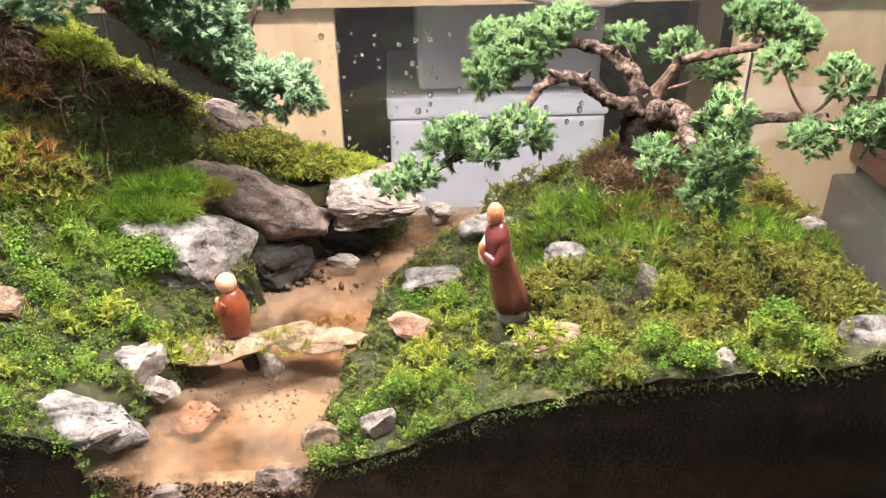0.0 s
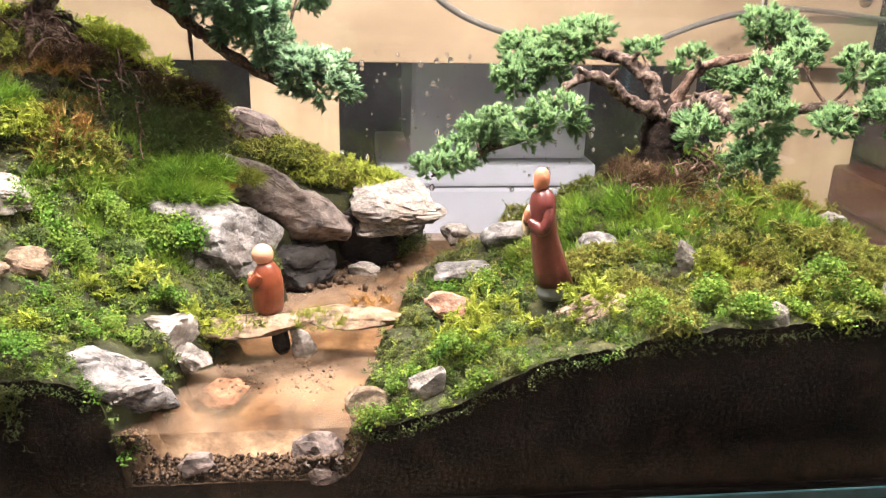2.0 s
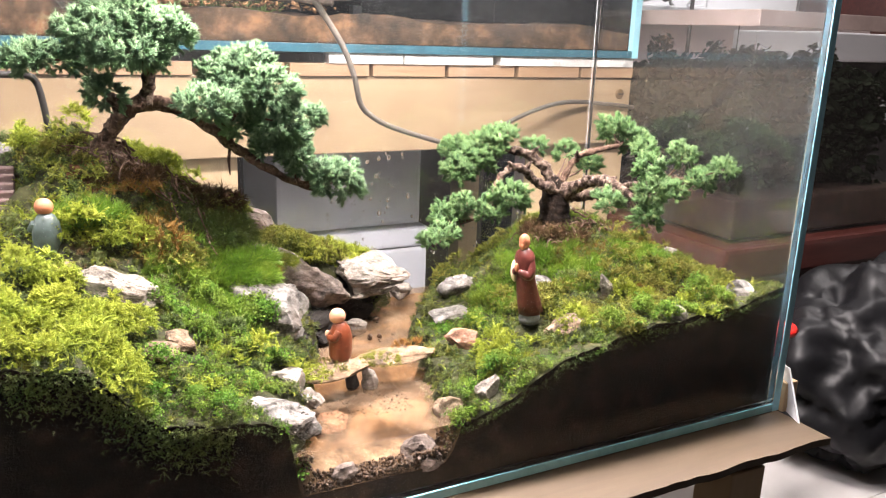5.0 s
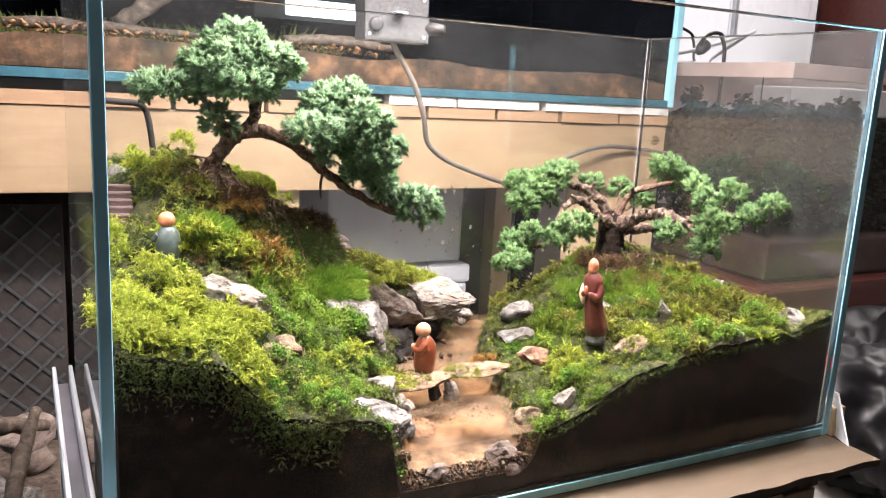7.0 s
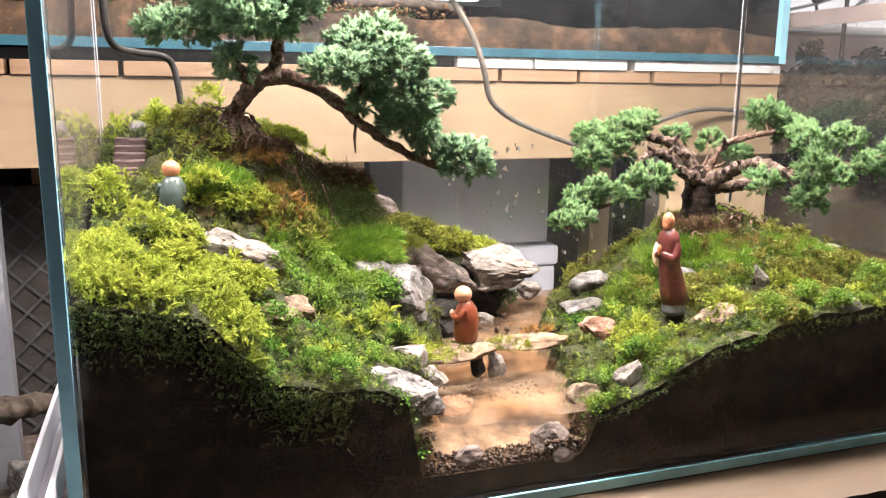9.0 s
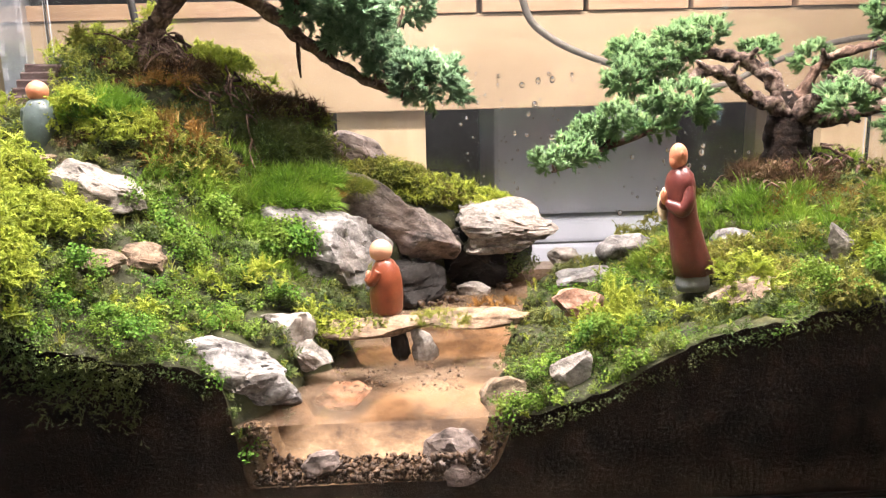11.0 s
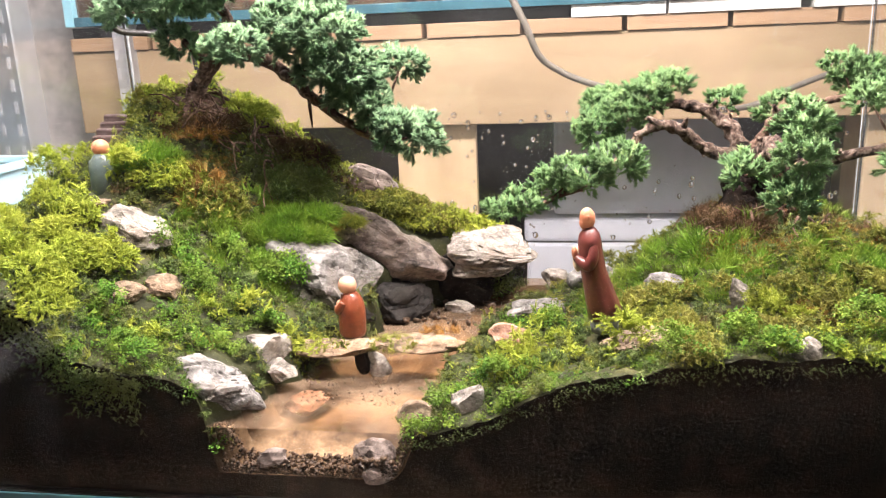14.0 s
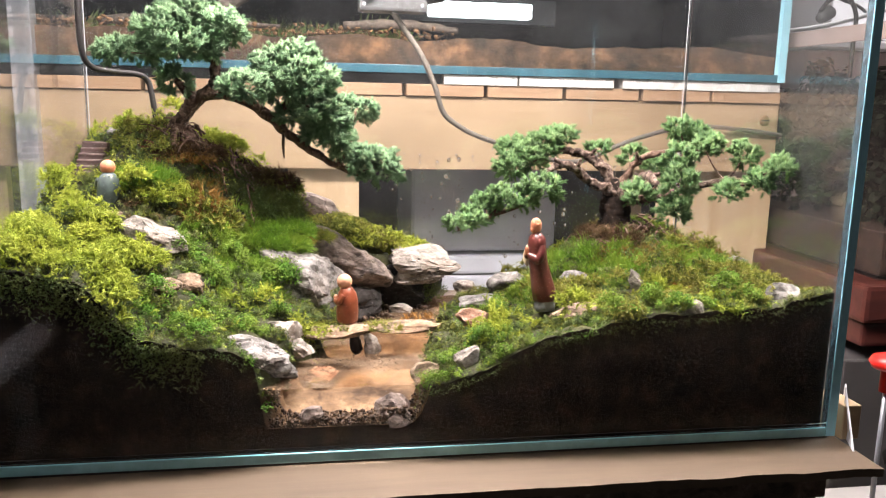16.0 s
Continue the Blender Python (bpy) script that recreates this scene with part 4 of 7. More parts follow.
def creeper_sprig(seed, leaves=15, leaf=(0.10, 0.17)):
    """A wiry stem with small folded leaves."""
    r = np.random.default_rng(seed)
    v, f = [np.zeros(3), np.array([0.012, 0, 0.02])], []
    for i in range(leaves):
        a = r.uniform(0, 2 * math.pi)
        p = np.array([math.cos(a) * r.uniform(0.05, 0.6), math.sin(a) * r.uniform(0.05, 0.6), r.uniform(0.15, 1.0)])
        n = unit(np.array([r.normal(0, 0.6), r.normal(0, 0.6), 1.0]))
        u = unit(np.cross(n, [1, 0.3, 0.1]))
        w = np.cross(n, u)
        s = r.uniform(*leaf)
        o = len(v)
        up = n * s * 0.25
        v += [p - u * s * 1.1, p - u * s * 0.4 + w * s * 0.85 + up, p + u * s * 0.5 + w * s * 0.75 + up, p + u * s * 1.2, p + u * s * 0.5 - w * s * 0.75 + up, p - u * s * 0.4 - w * s * 0.85 + up]
        f += [(0, 1, o), (o, o + 2, o + 1), (o, o + 3, o + 2), (o, o + 4, o + 3), (o, o + 5, o + 4)]
    return np.array(v), np.array(f)


def juniper_spray(seed, cords=16, fat=0.062):
    """A fan of scale-leaved cords on one twig. Unit: 1 is its length."""
    r = np.random.default_rng(seed)
    v, f = [], []

    def cord(p, d, ln, w):
        d = unit(d)
        a = unit(np.cross(d, [0.3, 0.5, 0.8]))
        b = np.cross(d, a)
        o = len(v)
        for k in range(3):
            t = 2 * math.pi * k / 3
            v.append(p + d * ln * 0.12 + (a * math.cos(t) + b * math.sin(t)) * w)
        v.append(p + d * ln)
        for k in range(3):
            f.append((o + 3, o + k, o + (k + 1) % 3))
        if o:
            f.append((0, o, o + 1))

    cord(np.zeros(3), np.array([0, 0, 1.0]), 1.0, fat)
    for i in range(cords):
        h = 0.05 + 0.72 * i / cords
        a = i * 2.2 + r.uniform(-0.5, 0.5)
        d = np.array([math.cos(a), 0.75 * math.sin(a), r.uniform(0.7, 1.3)])
        cord(np.array([0, 0, h]), d, r.uniform(0.26, 0.44), fat * r.uniform(0.8, 1.1))
    return np.array(v), np.array(f)


SHOOTS = [moss_shoot(s) for s in range(5)]
FRONDS = [frond(s, 9, 0.35 + 0.08 * s) for s in range(6)]
TUFTS = [grass_tuft(s) for s in range(5)]
HAIR = [grass_tuft(s, 14, 0.9, 0.022, 0.8) for s in range(40, 45)]
HAIR_LONG = [grass_tuft(s, 10, 0.8, 0.030, 0.9) for s in range(50, 55)]
SPRIGS = [creeper_sprig(s, 22, (0.065, 0.115)) for s in range(5)]
SPRAYS = [juniper_spray(s) for s in range(6)]


def ground_normal(x, y):
    e = 0.004
    n = np.stack([ground_z(x - e, y) - ground_z(x + e, y), ground_z(x, y - e) - ground_z(x, y + e), np.full_like(x, 2 * e)], axis=1)
    return n / np.linalg.norm(n, axis=1, keepdims=True)


def patch_noise(x, y, scale, seed):
    return np.array([noise.noise(Vector((a * scale, b * scale, seed))) for a, b in zip(x, y)])


STONE_SPOTS = [(at[0], at[1], min(radii[0], radii[1]) * 0.80 + 0.0025, at[2]) for _, at, radii, _, _, _ in ROCKS]
STONE_SPOTS += [(-0.172, 0.469, 0.014, 0), (-0.150, 0.478, 0.022, 0), (-0.125, 0.490, 0.026, 0), (-0.098, 0.502, 0.022, 0)]
STONE_SPOTS += [(-0.3390, 0.4790, 0.011, 0), (-0.3385, 0.4930, 0.011, 0), (-0.3380, 0.5060, 0.010, 0), (0.0241, 0.3753, 0.010, 0), (-0.3118, 0.4248, 0.009, 0)]


def blob(x, y, spots):
    """How far inside the nearest of some ellipses (x, y, half width, half depth): above 0 inside."""
    d = np.full_like(x, -9.0)
    for cx, cy, rx, ry in spots:
        d = np.maximum(d, 1 - np.hypot((x - cx) / rx, (y - cy) / ry))
    return d


def cushions(x, y, cell, seed):
    """Rounded cushions: 1 at a cushion's middle, 0 in the gaps, with the cushion's own random number."""
    h, rnd = np.zeros(len(x)), np.zeros(len(x))
    for i, (a, b) in enumerate(zip(x, y)):
        warp = Vector((noise.noise(Vector((a * 90, b * 90, seed))), noise.noise(Vector((a * 90, b * 90, seed + 5))), 0)) * 0.35
        d, pts = noise.voronoi(Vector((a / cell, b / cell, seed)) + warp)
        h[i] = max(0.0, 1 - (d[0] / 0.72) ** 2) * min(1.0, (d[1] - d[0]) * 5)
        rnd[i] = noise.cell(pts[0] * 7.3)
    return h, rnd


def carpet(name, label, material, templates, count, size, rule, tilt=0.35, lift=0.0, upright=0.5, clear=1.0, cell=0.014, dome=0.004, gap=0.35, category="moss", bulge=0.002):
    """Plants in cushions over the ground wherever rule(x, y) lets them, clear of stones, steps and water."""
    x = RNG.uniform(X0 + G + 0.003, X1 - G - 0.003, count)
    y = RNG.uniform(Y0 + G + 0.0018, Y1 - G - 0.003, count)
    keep = (rule(x, y) > RNG.uniform(0, 1, count)) & (inside_stream(x, y) < 0.004)
    for sx, sy, sr, _ in STONE_SPOTS:
        keep &= np.hypot(x - sx, y - sy) > sr * clear
    x, y = x[keep], y[keep]
    h, rnd = cushions(x, y, cell, len(name))
    keep = (h > RNG.uniform(0, gap, len(x))) | (RNG.uniform(0, 1, len(x)) < 0.25)
    x, y, h, rnd = x[keep], y[keep], h[keep], rnd[keep]
    z = ground_z(x, y) + lift + h * dome * (0.4 + 0.9 * rnd) + 0.0035 * patch_noise(x, y, 38, 2) + bulge * patch_noise(x, y, 22, 6)
    n = ground_normal(x, y)
    n = n * (1 - upright) + np.array([[0, 0, 1.0]]) * upright + RNG.normal(0, tilt, (len(x), 3)) * np.array([[1, 1, 0.3]])
    s = RNG.uniform(size[0], size[1], len(x)) * (0.62 + 0.45 * h) * (0.9 + 0.3 * patch_noise(x, y, 60, 9))
    at = np.stack([x, y, z - 0.001], axis=1)
    ob = scatter(name, templates, at, n, s, material)
    return tagged(ob, label, category, kind="stuff")


def soft(d, edge=0.25):
    return np.clip(d / edge + 0.5, 0, 1)


LIME_SPOTS = [(-0.3413, 0.3218, 0.065, 0.060), (-0.3390, 0.3882, 0.040, 0.050), (-0.3468, 0.4496, 0.022, 0.03), (-0.3426, 0.5671, 0.03, 0.03), (-0.2890, 0.4430, 0.026, 0.022), (-0.2987, 0.5433, 0.03, 0.03),
              (-0.2143, 0.5355, 0.035, 0.018), (-0.1603, 0.3716, 0.022, 0.012), (0.0675, 0.3362, 0.04, 0.016), (-0.0065, 0.3572, 0.03, 0.012),
              (0.1767, 0.3282, 0.03, 0.015), (0.0518, 0.3158, 0.022, 0.010), (0.1463, 0.3111, 0.035, 0.012), (-0.0221, 0.3368, 0.020, 0.010), (-0.2411, 0.3384, 0.018, 0.012), (-0.0052, 0.3939, 0.018, 0.012), (-0.2048, 0.3791, 0.02, 0.014), (0.1132, 0.3624, 0.03, 0.014), (-0.2698, 0.3724, 0.03, 0.012)]
GRASS_SPOTS = [(0.1848, 0.4150, 0.04, 0.03), (0.0712, 0.4414, 0.055, 0.045), (0.1249, 0.4104, 0.045, 0.025), (-0.2083, 0.4230, 0.045, 0.022), (-0.1873, 0.4536, 0.03, 0.012), (0.1485, 0.5175, 0.06, 0.04)]
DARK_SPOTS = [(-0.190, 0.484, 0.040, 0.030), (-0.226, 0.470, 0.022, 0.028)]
RUST_SPOTS = [(-0.2400, 0.4550, 0.014, 0.024), (-0.2631, 0.4797, 0.014, 0.012), (-0.2020, 0.4588, 0.02, 0.012), (0.1209, 0.4380, 0.03, 0.012), (0.1962, 0.4558, 0.03, 0.02), (-0.2566, 0.4643, 0.012, 0.03), (-0.1808, 0.4402, 0.018, 0.008), (0.1384, 0.3694, 0.03, 0.010)]
CREEPER_SPOTS = [(-0.2318, 0.3210, 0.055, 0.045), (-0.2147, 0.3822, 0.04, 0.035), (-0.2385, 0.4130, 0.025, 0.02), (-0.0281, 0.3093, 0.055, 0.035), (0.0314, 0.2996, 0.075, 0.024), (0.1312, 0.3081, 0.05, 0.022), (-0.0095, 0.4114, 0.03, 0.03)]
OLIVE_SPOTS = [(0.1833, 0.3742, 0.07, 0.055), (0.0939, 0.3799, 0.06, 0.025), (0.0351, 0.4059, 0.035, 0.03), (0.2058, 0.4455, 0.05, 0.06), (-0.3005, 0.4902, 0.035, 0.04), (-0.1190, 0.5553, 0.09, 0.025), (0.1002, 0.5588, 0.12, 0.035), (-0.2975, 0.5770, 0.07, 0.02)]

# Dark colour here paints the shaded gaps between the cushions.
carpet("under_moss", "thin moss darkened as shade between the cushions", MOSS_DARK, SHOOTS, 32000, (0.0045, 0.0080), lambda x, y: 0.9 + 0 * x, 0.6, gap=0.01)
carpet("lime_moss", "bright yellow-green cushion moss growing in fans", MOSS_LIME, FRONDS, 84000, (0.0072, 0.0125), lambda x, y: soft(blob(x, y, LIME_SPOTS)), 0.55, 0.001, cell=0.022, dome=0.022, gap=0.9)
carpet("grass_moss", "fresh green grass-like moss combed over the mounds", GRASS, TUFTS, 26000, (0.010, 0.018), lambda x, y: soft(blob(x, y, GRASS_SPOTS)), 0.5, cell=0.018, dome=0.004, gap=0.2)
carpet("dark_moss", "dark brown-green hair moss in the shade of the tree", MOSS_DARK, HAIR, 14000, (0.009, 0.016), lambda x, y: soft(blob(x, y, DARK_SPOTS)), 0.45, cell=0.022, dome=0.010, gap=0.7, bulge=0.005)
carpet("rusty_moss", "dried orange-brown moss tufts", MOSS_RUST, HAIR, 18000, (0.007, 0.013), lambda x, y: 0.8 * soft(blob(x, y, RUST_SPOTS), 0.5), 0.5, 0.001)
carpet("creeper", "small-leaved green creeper covering the banks", CREEPER, SPRIGS, 42000, (0.0054, 0.0092), lambda x, y: soft(blob(x, y, CREEPER_SPOTS)), 0.4, cell=0.019, dome=0.016, gap=1.05, category="creeper")
carpet("olive_moss", "short olive green moss on the mound", MOSS_OLIVE, FRONDS, 60000, (0.0065, 0.0115), lambda x, y: soft(blob(x, y, OLIVE_SPOTS)), 0.55, cell=0.017, dome=0.017, gap=1.05, bulge=0.004)
ALL_SPOTS = LIME_SPOTS + GRASS_SPOTS + DARK_SPOTS + CREEPER_SPOTS + OLIVE_SPOTS
LITTER_SPOTS = [(-0.2320, 0.5121, 0.034, 0.020), (-0.1897, 0.5261, 0.030, 0.014), (-0.2246, 0.4405, 0.012, 0.010), (0.1971, 0.4814, 0.03, 0.018), (-0.2998, 0.5106, 0.02, 0.015), (0.0935, 0.3687, 0.016, 0.006), (0.1578, 0.3559, 0.02, 0.006), (-0.2881, 0.4185, 0.012, 0.008)]
carpet("leaf_litter", "dark brown twigs and dead leaves among the mosses", LITTER, HAIR, 26000, (0.006, 0.012), lambda x, y: 0.75 * soft(blob(x, y, LITTER_SPOTS), 0.6), 0.8, 0.002, category="litter", bulge=0.004)
carpet("mixed_moss", "mixed low green moss filling the gaps", MOSS_OLIVE, FRONDS, 34000, (0.0055, 0.0095), lambda x, y: np.clip(0.75 - soft(blob(x, y, ALL_SPOTS)), 0, 1), 0.5)
carpet("stray_shoots", "stray lime shoots among the other mosses", MOSS_LIME, FRONDS, 12000, (0.006, 0.010), lambda x, y: np.where(x < -0.03, 0.30, 0.12), 0.5, 0.001)
carpet("stray_grass", "stray thin grass blades among the mosses", MOSS_OLIVE, HAIR, 5000, (0.007, 0.014), lambda x, y: 0.25 + 0 * x, 0.6, 0.001)


def hanging_moss(name, label, material, templates, count, x0, x1, drop, size):
    """Moss hanging down between the soil and the front glass, thinning out below."""
    x = RNG.uniform(x0, x1, count)
    y = np.full(count, Y0 + G + 0.0035)
    z = ground_z(x, y) - 0.003 - np.abs(RNG.normal(0, drop, count))
    keep = (z > 0.173) & (inside_stream(x, y) < 0)
    at = np.stack([x, y - 0.002, z], axis=1)[keep]
    n = RNG.normal(0, 0.5, at.shape) * np.array([[1, 0.15, 1]]) + np.array([[0, -0.12, 0.4]])
    at[:, 1] += 0.001
    ob = scatter(name, templates, at, n, RNG.uniform(size[0], size[1], len(at)) * 0.8, material)
    return tagged(ob, label, "moss", kind="stuff")


# The shadow below the moss lip is put into the moss colour.
hanging_moss("hanging_moss", "moss darkened as shade below the lip, against the front glass", MOSS_DARK, FRONDS, 4600, -0.360, -0.228, 0.012, (0.006, 0.010))
hanging_moss("rim_moss", "short moss in shade-dark colour along the front glass", MOSS_DARK, FRONDS, 3600, -0.358, 0.228, 0.0022, (0.0035, 0.0065))
hanging_moss("hanging_creeper", "creeper stems pressed against the front glass", MOSS_DARK, SPRIGS, 110, -0.285, 0.05, 0.003, (0.005, 0.008))
hanging_moss("hanging_moss", "moss pressed against the front glass", MOSS_DARK, FRONDS, 700, 0.0, 0.228, 0.004, (0.004, 0.007))


def clump(name, label, material, templates, count, spot, size, tilt=0.5, category="moss"):
    """A cushion of moss over an ellipsoid cap (x, y, z, rx, ry, rz)."""
    cx, cy, cz, rx, ry, rz = spot
    d = RNG.normal(0, 1, (count, 3))
    d[:, 2] = np.abs(d[:, 2]) * 0.8
    d /= np.linalg.norm(d, axis=1, keepdims=True)
    at = np.array([[cx, cy, cz]]) + d * np.array([[rx, ry, rz]])
    n = d + np.array([[0, 0, 0.5]]) + RNG.normal(0, tilt, d.shape)
    ob = scatter(name, templates, at, n, RNG.uniform(size[0], size[1], count), material)
    return tagged(ob, label, category, kind="stuff")


def cushion_field(label, material, count, x, y, radii, shoots):
    """Single bulging cushions standing out of the carpet, with dark gaps between them."""
    for _ in range(count):
        cx, cy, k = RNG.uniform(*x), RNG.uniform(*y), RNG.uniform(0.75, 1.3)
        if inside_stream(cx, cy) > -0.012 or any(math.hypot(cx - a, cy - b) < r + 0.010 for a, b, r, _ in STONE_SPOTS):
            continue
        clump("cushion_moss", label, material, FRONDS, shoots, (cx, cy, float(ground_z(cx, cy)) + 0.003, radii[0] * k, radii[1] * k, radii[2] * k), (0.005, 0.0095), 0.4)


cushion_field("bulging cushion of bright lime moss", MOSS_LIME, 14, (-0.352, -0.262), (0.308, 0.400), (0.0145, 0.0125, 0.0120), 330)
cushion_field("low cushion of olive moss", MOSS_OLIVE, 20, (0.02, 0.222), (0.308, 0.400), (0.0120, 0.0100, 0.0085), 230)
clump("rock_moss", "yellow-green moss spilling towards the white stone", MOSS_LIME, FRONDS, 780, (-0.068, 0.538, 0.236, 0.024, 0.016, 0.012), (0.006, 0.011))
clump("rock_moss", "olive moss creeping down behind the ledge", MOSS_OLIVE, FRONDS, 1140, (-0.100, 0.535, 0.245, 0.030, 0.017, 0.013), (0.006, 0.010))
clump("rock_moss", "stray lime shoots in the ridge moss", MOSS_LIME, FRONDS, 390, (-0.105, 0.534, 0.247, 0.036, 0.017, 0.013), (0.006, 0.010))
clump("rock_moss", "grassy moss combed over the top of the ledge", GRASS, TUFTS, 900, (-0.196, 0.448, 0.256, 0.036, 0.013, 0.009), (0.008, 0.014))
clump("rock_moss", "fresh grass hanging between the slab and the grey stone", GRASS, TUFTS, 520, (-0.184, 0.461, 0.266, 0.028, 0.010, 0.006), (0.009, 0.015))
clump("rock_moss", "creeper and grass filling the bank below the ledge", CREEPER, SPRIGS, 700, (-0.196, 0.430, 0.236, 0.030, 0.016, 0.012), (0.006, 0.010), category="creeper")
clump("rock_moss", "brownish moss tuft on the ledge", MOSS_OLIVE, HAIR, 220, (-0.150, 0.464, 0.262, 0.013, 0.006, 0.004), (0.005, 0.009))
clump("rock_moss", "rusty dry moss on the ledge", MOSS_RUST, HAIR, 110, (-0.166, 0.456, 0.260, 0.012, 0.005, 0.003), (0.004, 0.008))
clump("bridge_moss", "lime moss hanging over the bridge end", MOSS_LIME, FRONDS, 190, (-0.1572, 0.3781, 0.2034, 0.016, 0.011, 0.005), (0.004, 0.008))
clump("bridge_moss", "wispy dry moss on the bridge slabs", MOSS_OLIVE, HAIR, 70, (-0.1004, 0.3787, 0.2056, 0.014, 0.011, 0.002), (0.004, 0.007))
clump("bridge_moss", "short green moss on the end of the bridge", MOSS_OLIVE, FRONDS, 160, (-0.1441, 0.3821, 0.2061, 0.018, 0.013, 0.0025), (0.003, 0.006))
clump("bridge_moss", "small moss tuft behind the bridge", MOSS_RUST, HAIR, 40, (-0.0720, 0.3939, 0.2077, 0.012, 0.004, 0.003), (0.004, 0.007))
clump("hill_moss", "lime moss cushion beside the tree roots", MOSS_LIME, FRONDS, 930, (-0.241, 0.517, 0.334, 0.028, 0.016, 0.013), (0.006, 0.010))
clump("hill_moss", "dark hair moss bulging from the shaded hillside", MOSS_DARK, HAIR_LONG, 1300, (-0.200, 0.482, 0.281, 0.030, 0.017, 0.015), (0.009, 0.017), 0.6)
clump("hill_moss", "dark brown roots and dead moss hanging below the ridge", LITTER, HAIR_LONG, 700, (-0.214, 0.506, 0.300, 0.044, 0.013, 0.013), (0.009, 0.016), 0.6, "litter")
clump("hill_moss", "thin olive moss over the hanging roots", MOSS_OLIVE, FRONDS, 600, (-0.210, 0.505, 0.298, 0.046, 0.014, 0.014), (0.006, 0.011), 0.6)
clump("hill_moss", "rusty dead moss hanging on the hillside", MOSS_RUST, HAIR_LONG, 90, (-0.244, 0.442, 0.280, 0.018, 0.014, 0.028), (0.009, 0.016), 0.8)
clump("hill_moss", "olive moss mixed with the dead tufts", MOSS_OLIVE, FRONDS, 420, (-0.240, 0.440, 0.276, 0.026, 0.016, 0.024), (0.006, 0.011), 0.6)
clump("hill_moss", "rusty needles under the tree roots", MOSS_RUST, HAIR_LONG, 110, (-0.256, 0.472, 0.326, 0.020, 0.012, 0.008), (0.005, 0.009), 0.7)
clump("hill_moss", "fresh grassy moss dome under the tree", GRASS, TUFTS, 330, (-0.288, 0.452, 0.308, 0.026, 0.018, 0.013), (0.008, 0.014))
clump("hill_moss", "lime moss mixed into the grassy dome", MOSS_LIME, FRONDS, 700, (-0.276, 0.446, 0.298, 0.032, 0.020, 0.016), (0.006, 0.010))
clump("hill_moss", "olive moss along the ridge behind the ledge", MOSS_OLIVE, FRONDS, 1650, (-0.138, 0.535, 0.257, 0.036, 0.018, 0.014), (0.006, 0.011))
clump("hill_moss", "lime moss beside the little steps", MOSS_LIME, FRONDS, 420, (-0.316, 0.474, 0.306, 0.016, 0.018, 0.010), (0.006, 0.011))
clump("root_litter", "brown twiggy litter and peat round the stump", LITTER, HAIR, 650, (0.1270, 0.4780, 0.2600, 0.034, 0.030, 0.008), (0.006, 0.012), 0.9, "litter")
clump("root_litter", "brown twiggy litter round the tree roots on the hill", LITTER, HAIR_LONG, 420, (-0.2601, 0.4891, 0.3314, 0.030, 0.022, 0.007), (0.006, 0.012), 0.9, "litter")
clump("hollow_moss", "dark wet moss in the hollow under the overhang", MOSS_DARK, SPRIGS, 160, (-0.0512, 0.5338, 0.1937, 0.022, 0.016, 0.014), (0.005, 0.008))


def fallen_bits(name, label, material, count, lo, hi, size, seed, flat=0.7):
    """Loose grit, each bit a chipped low-poly pebble."""
    bm = bmesh.new()
    bmesh.ops.create_icosphere(bm, subdivisions=1, radius=1)
    tv0 = np.array([v.co for v in bm.verts])
    tf = np.array([[v.index for v in f.verts] for f in bm.faces])
    bm.free()
    r = np.random.default_rng(seed)
    temps = [(tv0 * r.uniform(0.5, 1.3, (len(tv0), 1)) * np.array([[1, 0.8, flat]]), tf) for _ in range(6)]
    at = np.stack([r.uniform(lo[i], hi[i], count) for i in range(3)], axis=1)
    return scatter(name, temps, at, r.normal(0, 1, (count, 3)) + np.array([[0, 0, 1.5]]), size[0] + (size[1] - size[0]) * r.uniform(0, 1, count) ** 2.6, material), at


for count, lo, hi, size, seed in ((7500, (-0.2222, 0.3032, 0.1502), (-0.0763, 0.3032, 0.1612), (0.0003, 0.0016), 3), (260, (-0.2151, 0.3032, 0.1563), (-0.0850, 0.3032, 0.1642), (0.0006, 0.0030), 8),
                                  (1500, (-0.2261, 0.3032, 0.1522), (-0.1928, 0.3108, 0.1750), (0.0005, 0.0030), 6), (240, (-0.1086, 0.3032, 0.1537), (-0.0780, 0.3032, 0.1703), (0.0006, 0.0030), 9)):
    ob, _ = fallen_bits("gravel", "", GRAVEL, count, lo, hi, size, seed)
    tagged(ob, "coarse dark brown gravel along the front glass", "gravel", kind="stuff")
# Grit thickened to stand in for the bridge's dark reflection as well.
ob, _ = fallen_bits("gravel", "", GRAVEL, 380, (-0.1529, 0.3351, 0.1841), (-0.0889, 0.3694, 0.1873), (0.0003, 0.0011), 4)
tagged(ob, "dark grit below the bridge, also standing in for its reflection", "gravel", kind="stuff")
ob, _ = fallen_bits("gravel", "", GRAVEL, 70, (-0.1288, 0.4576, 0.1842), (-0.0467, 0.5235, 0.1911), (0.0008, 0.0045), 14)
tagged(ob, "wet dark pebbles in the hollow", "gravel", kind="stuff")
ob, _ = fallen_bits("gravel", "", STONE_TAN, 160, (-0.2095, 0.3032, 0.1785), (-0.1767, 0.3067, 0.1872), (0.0008, 0.0022), 5)
tagged(ob, "tan and rusty grit at the foot of the pool stone", "gravel", kind="stuff")


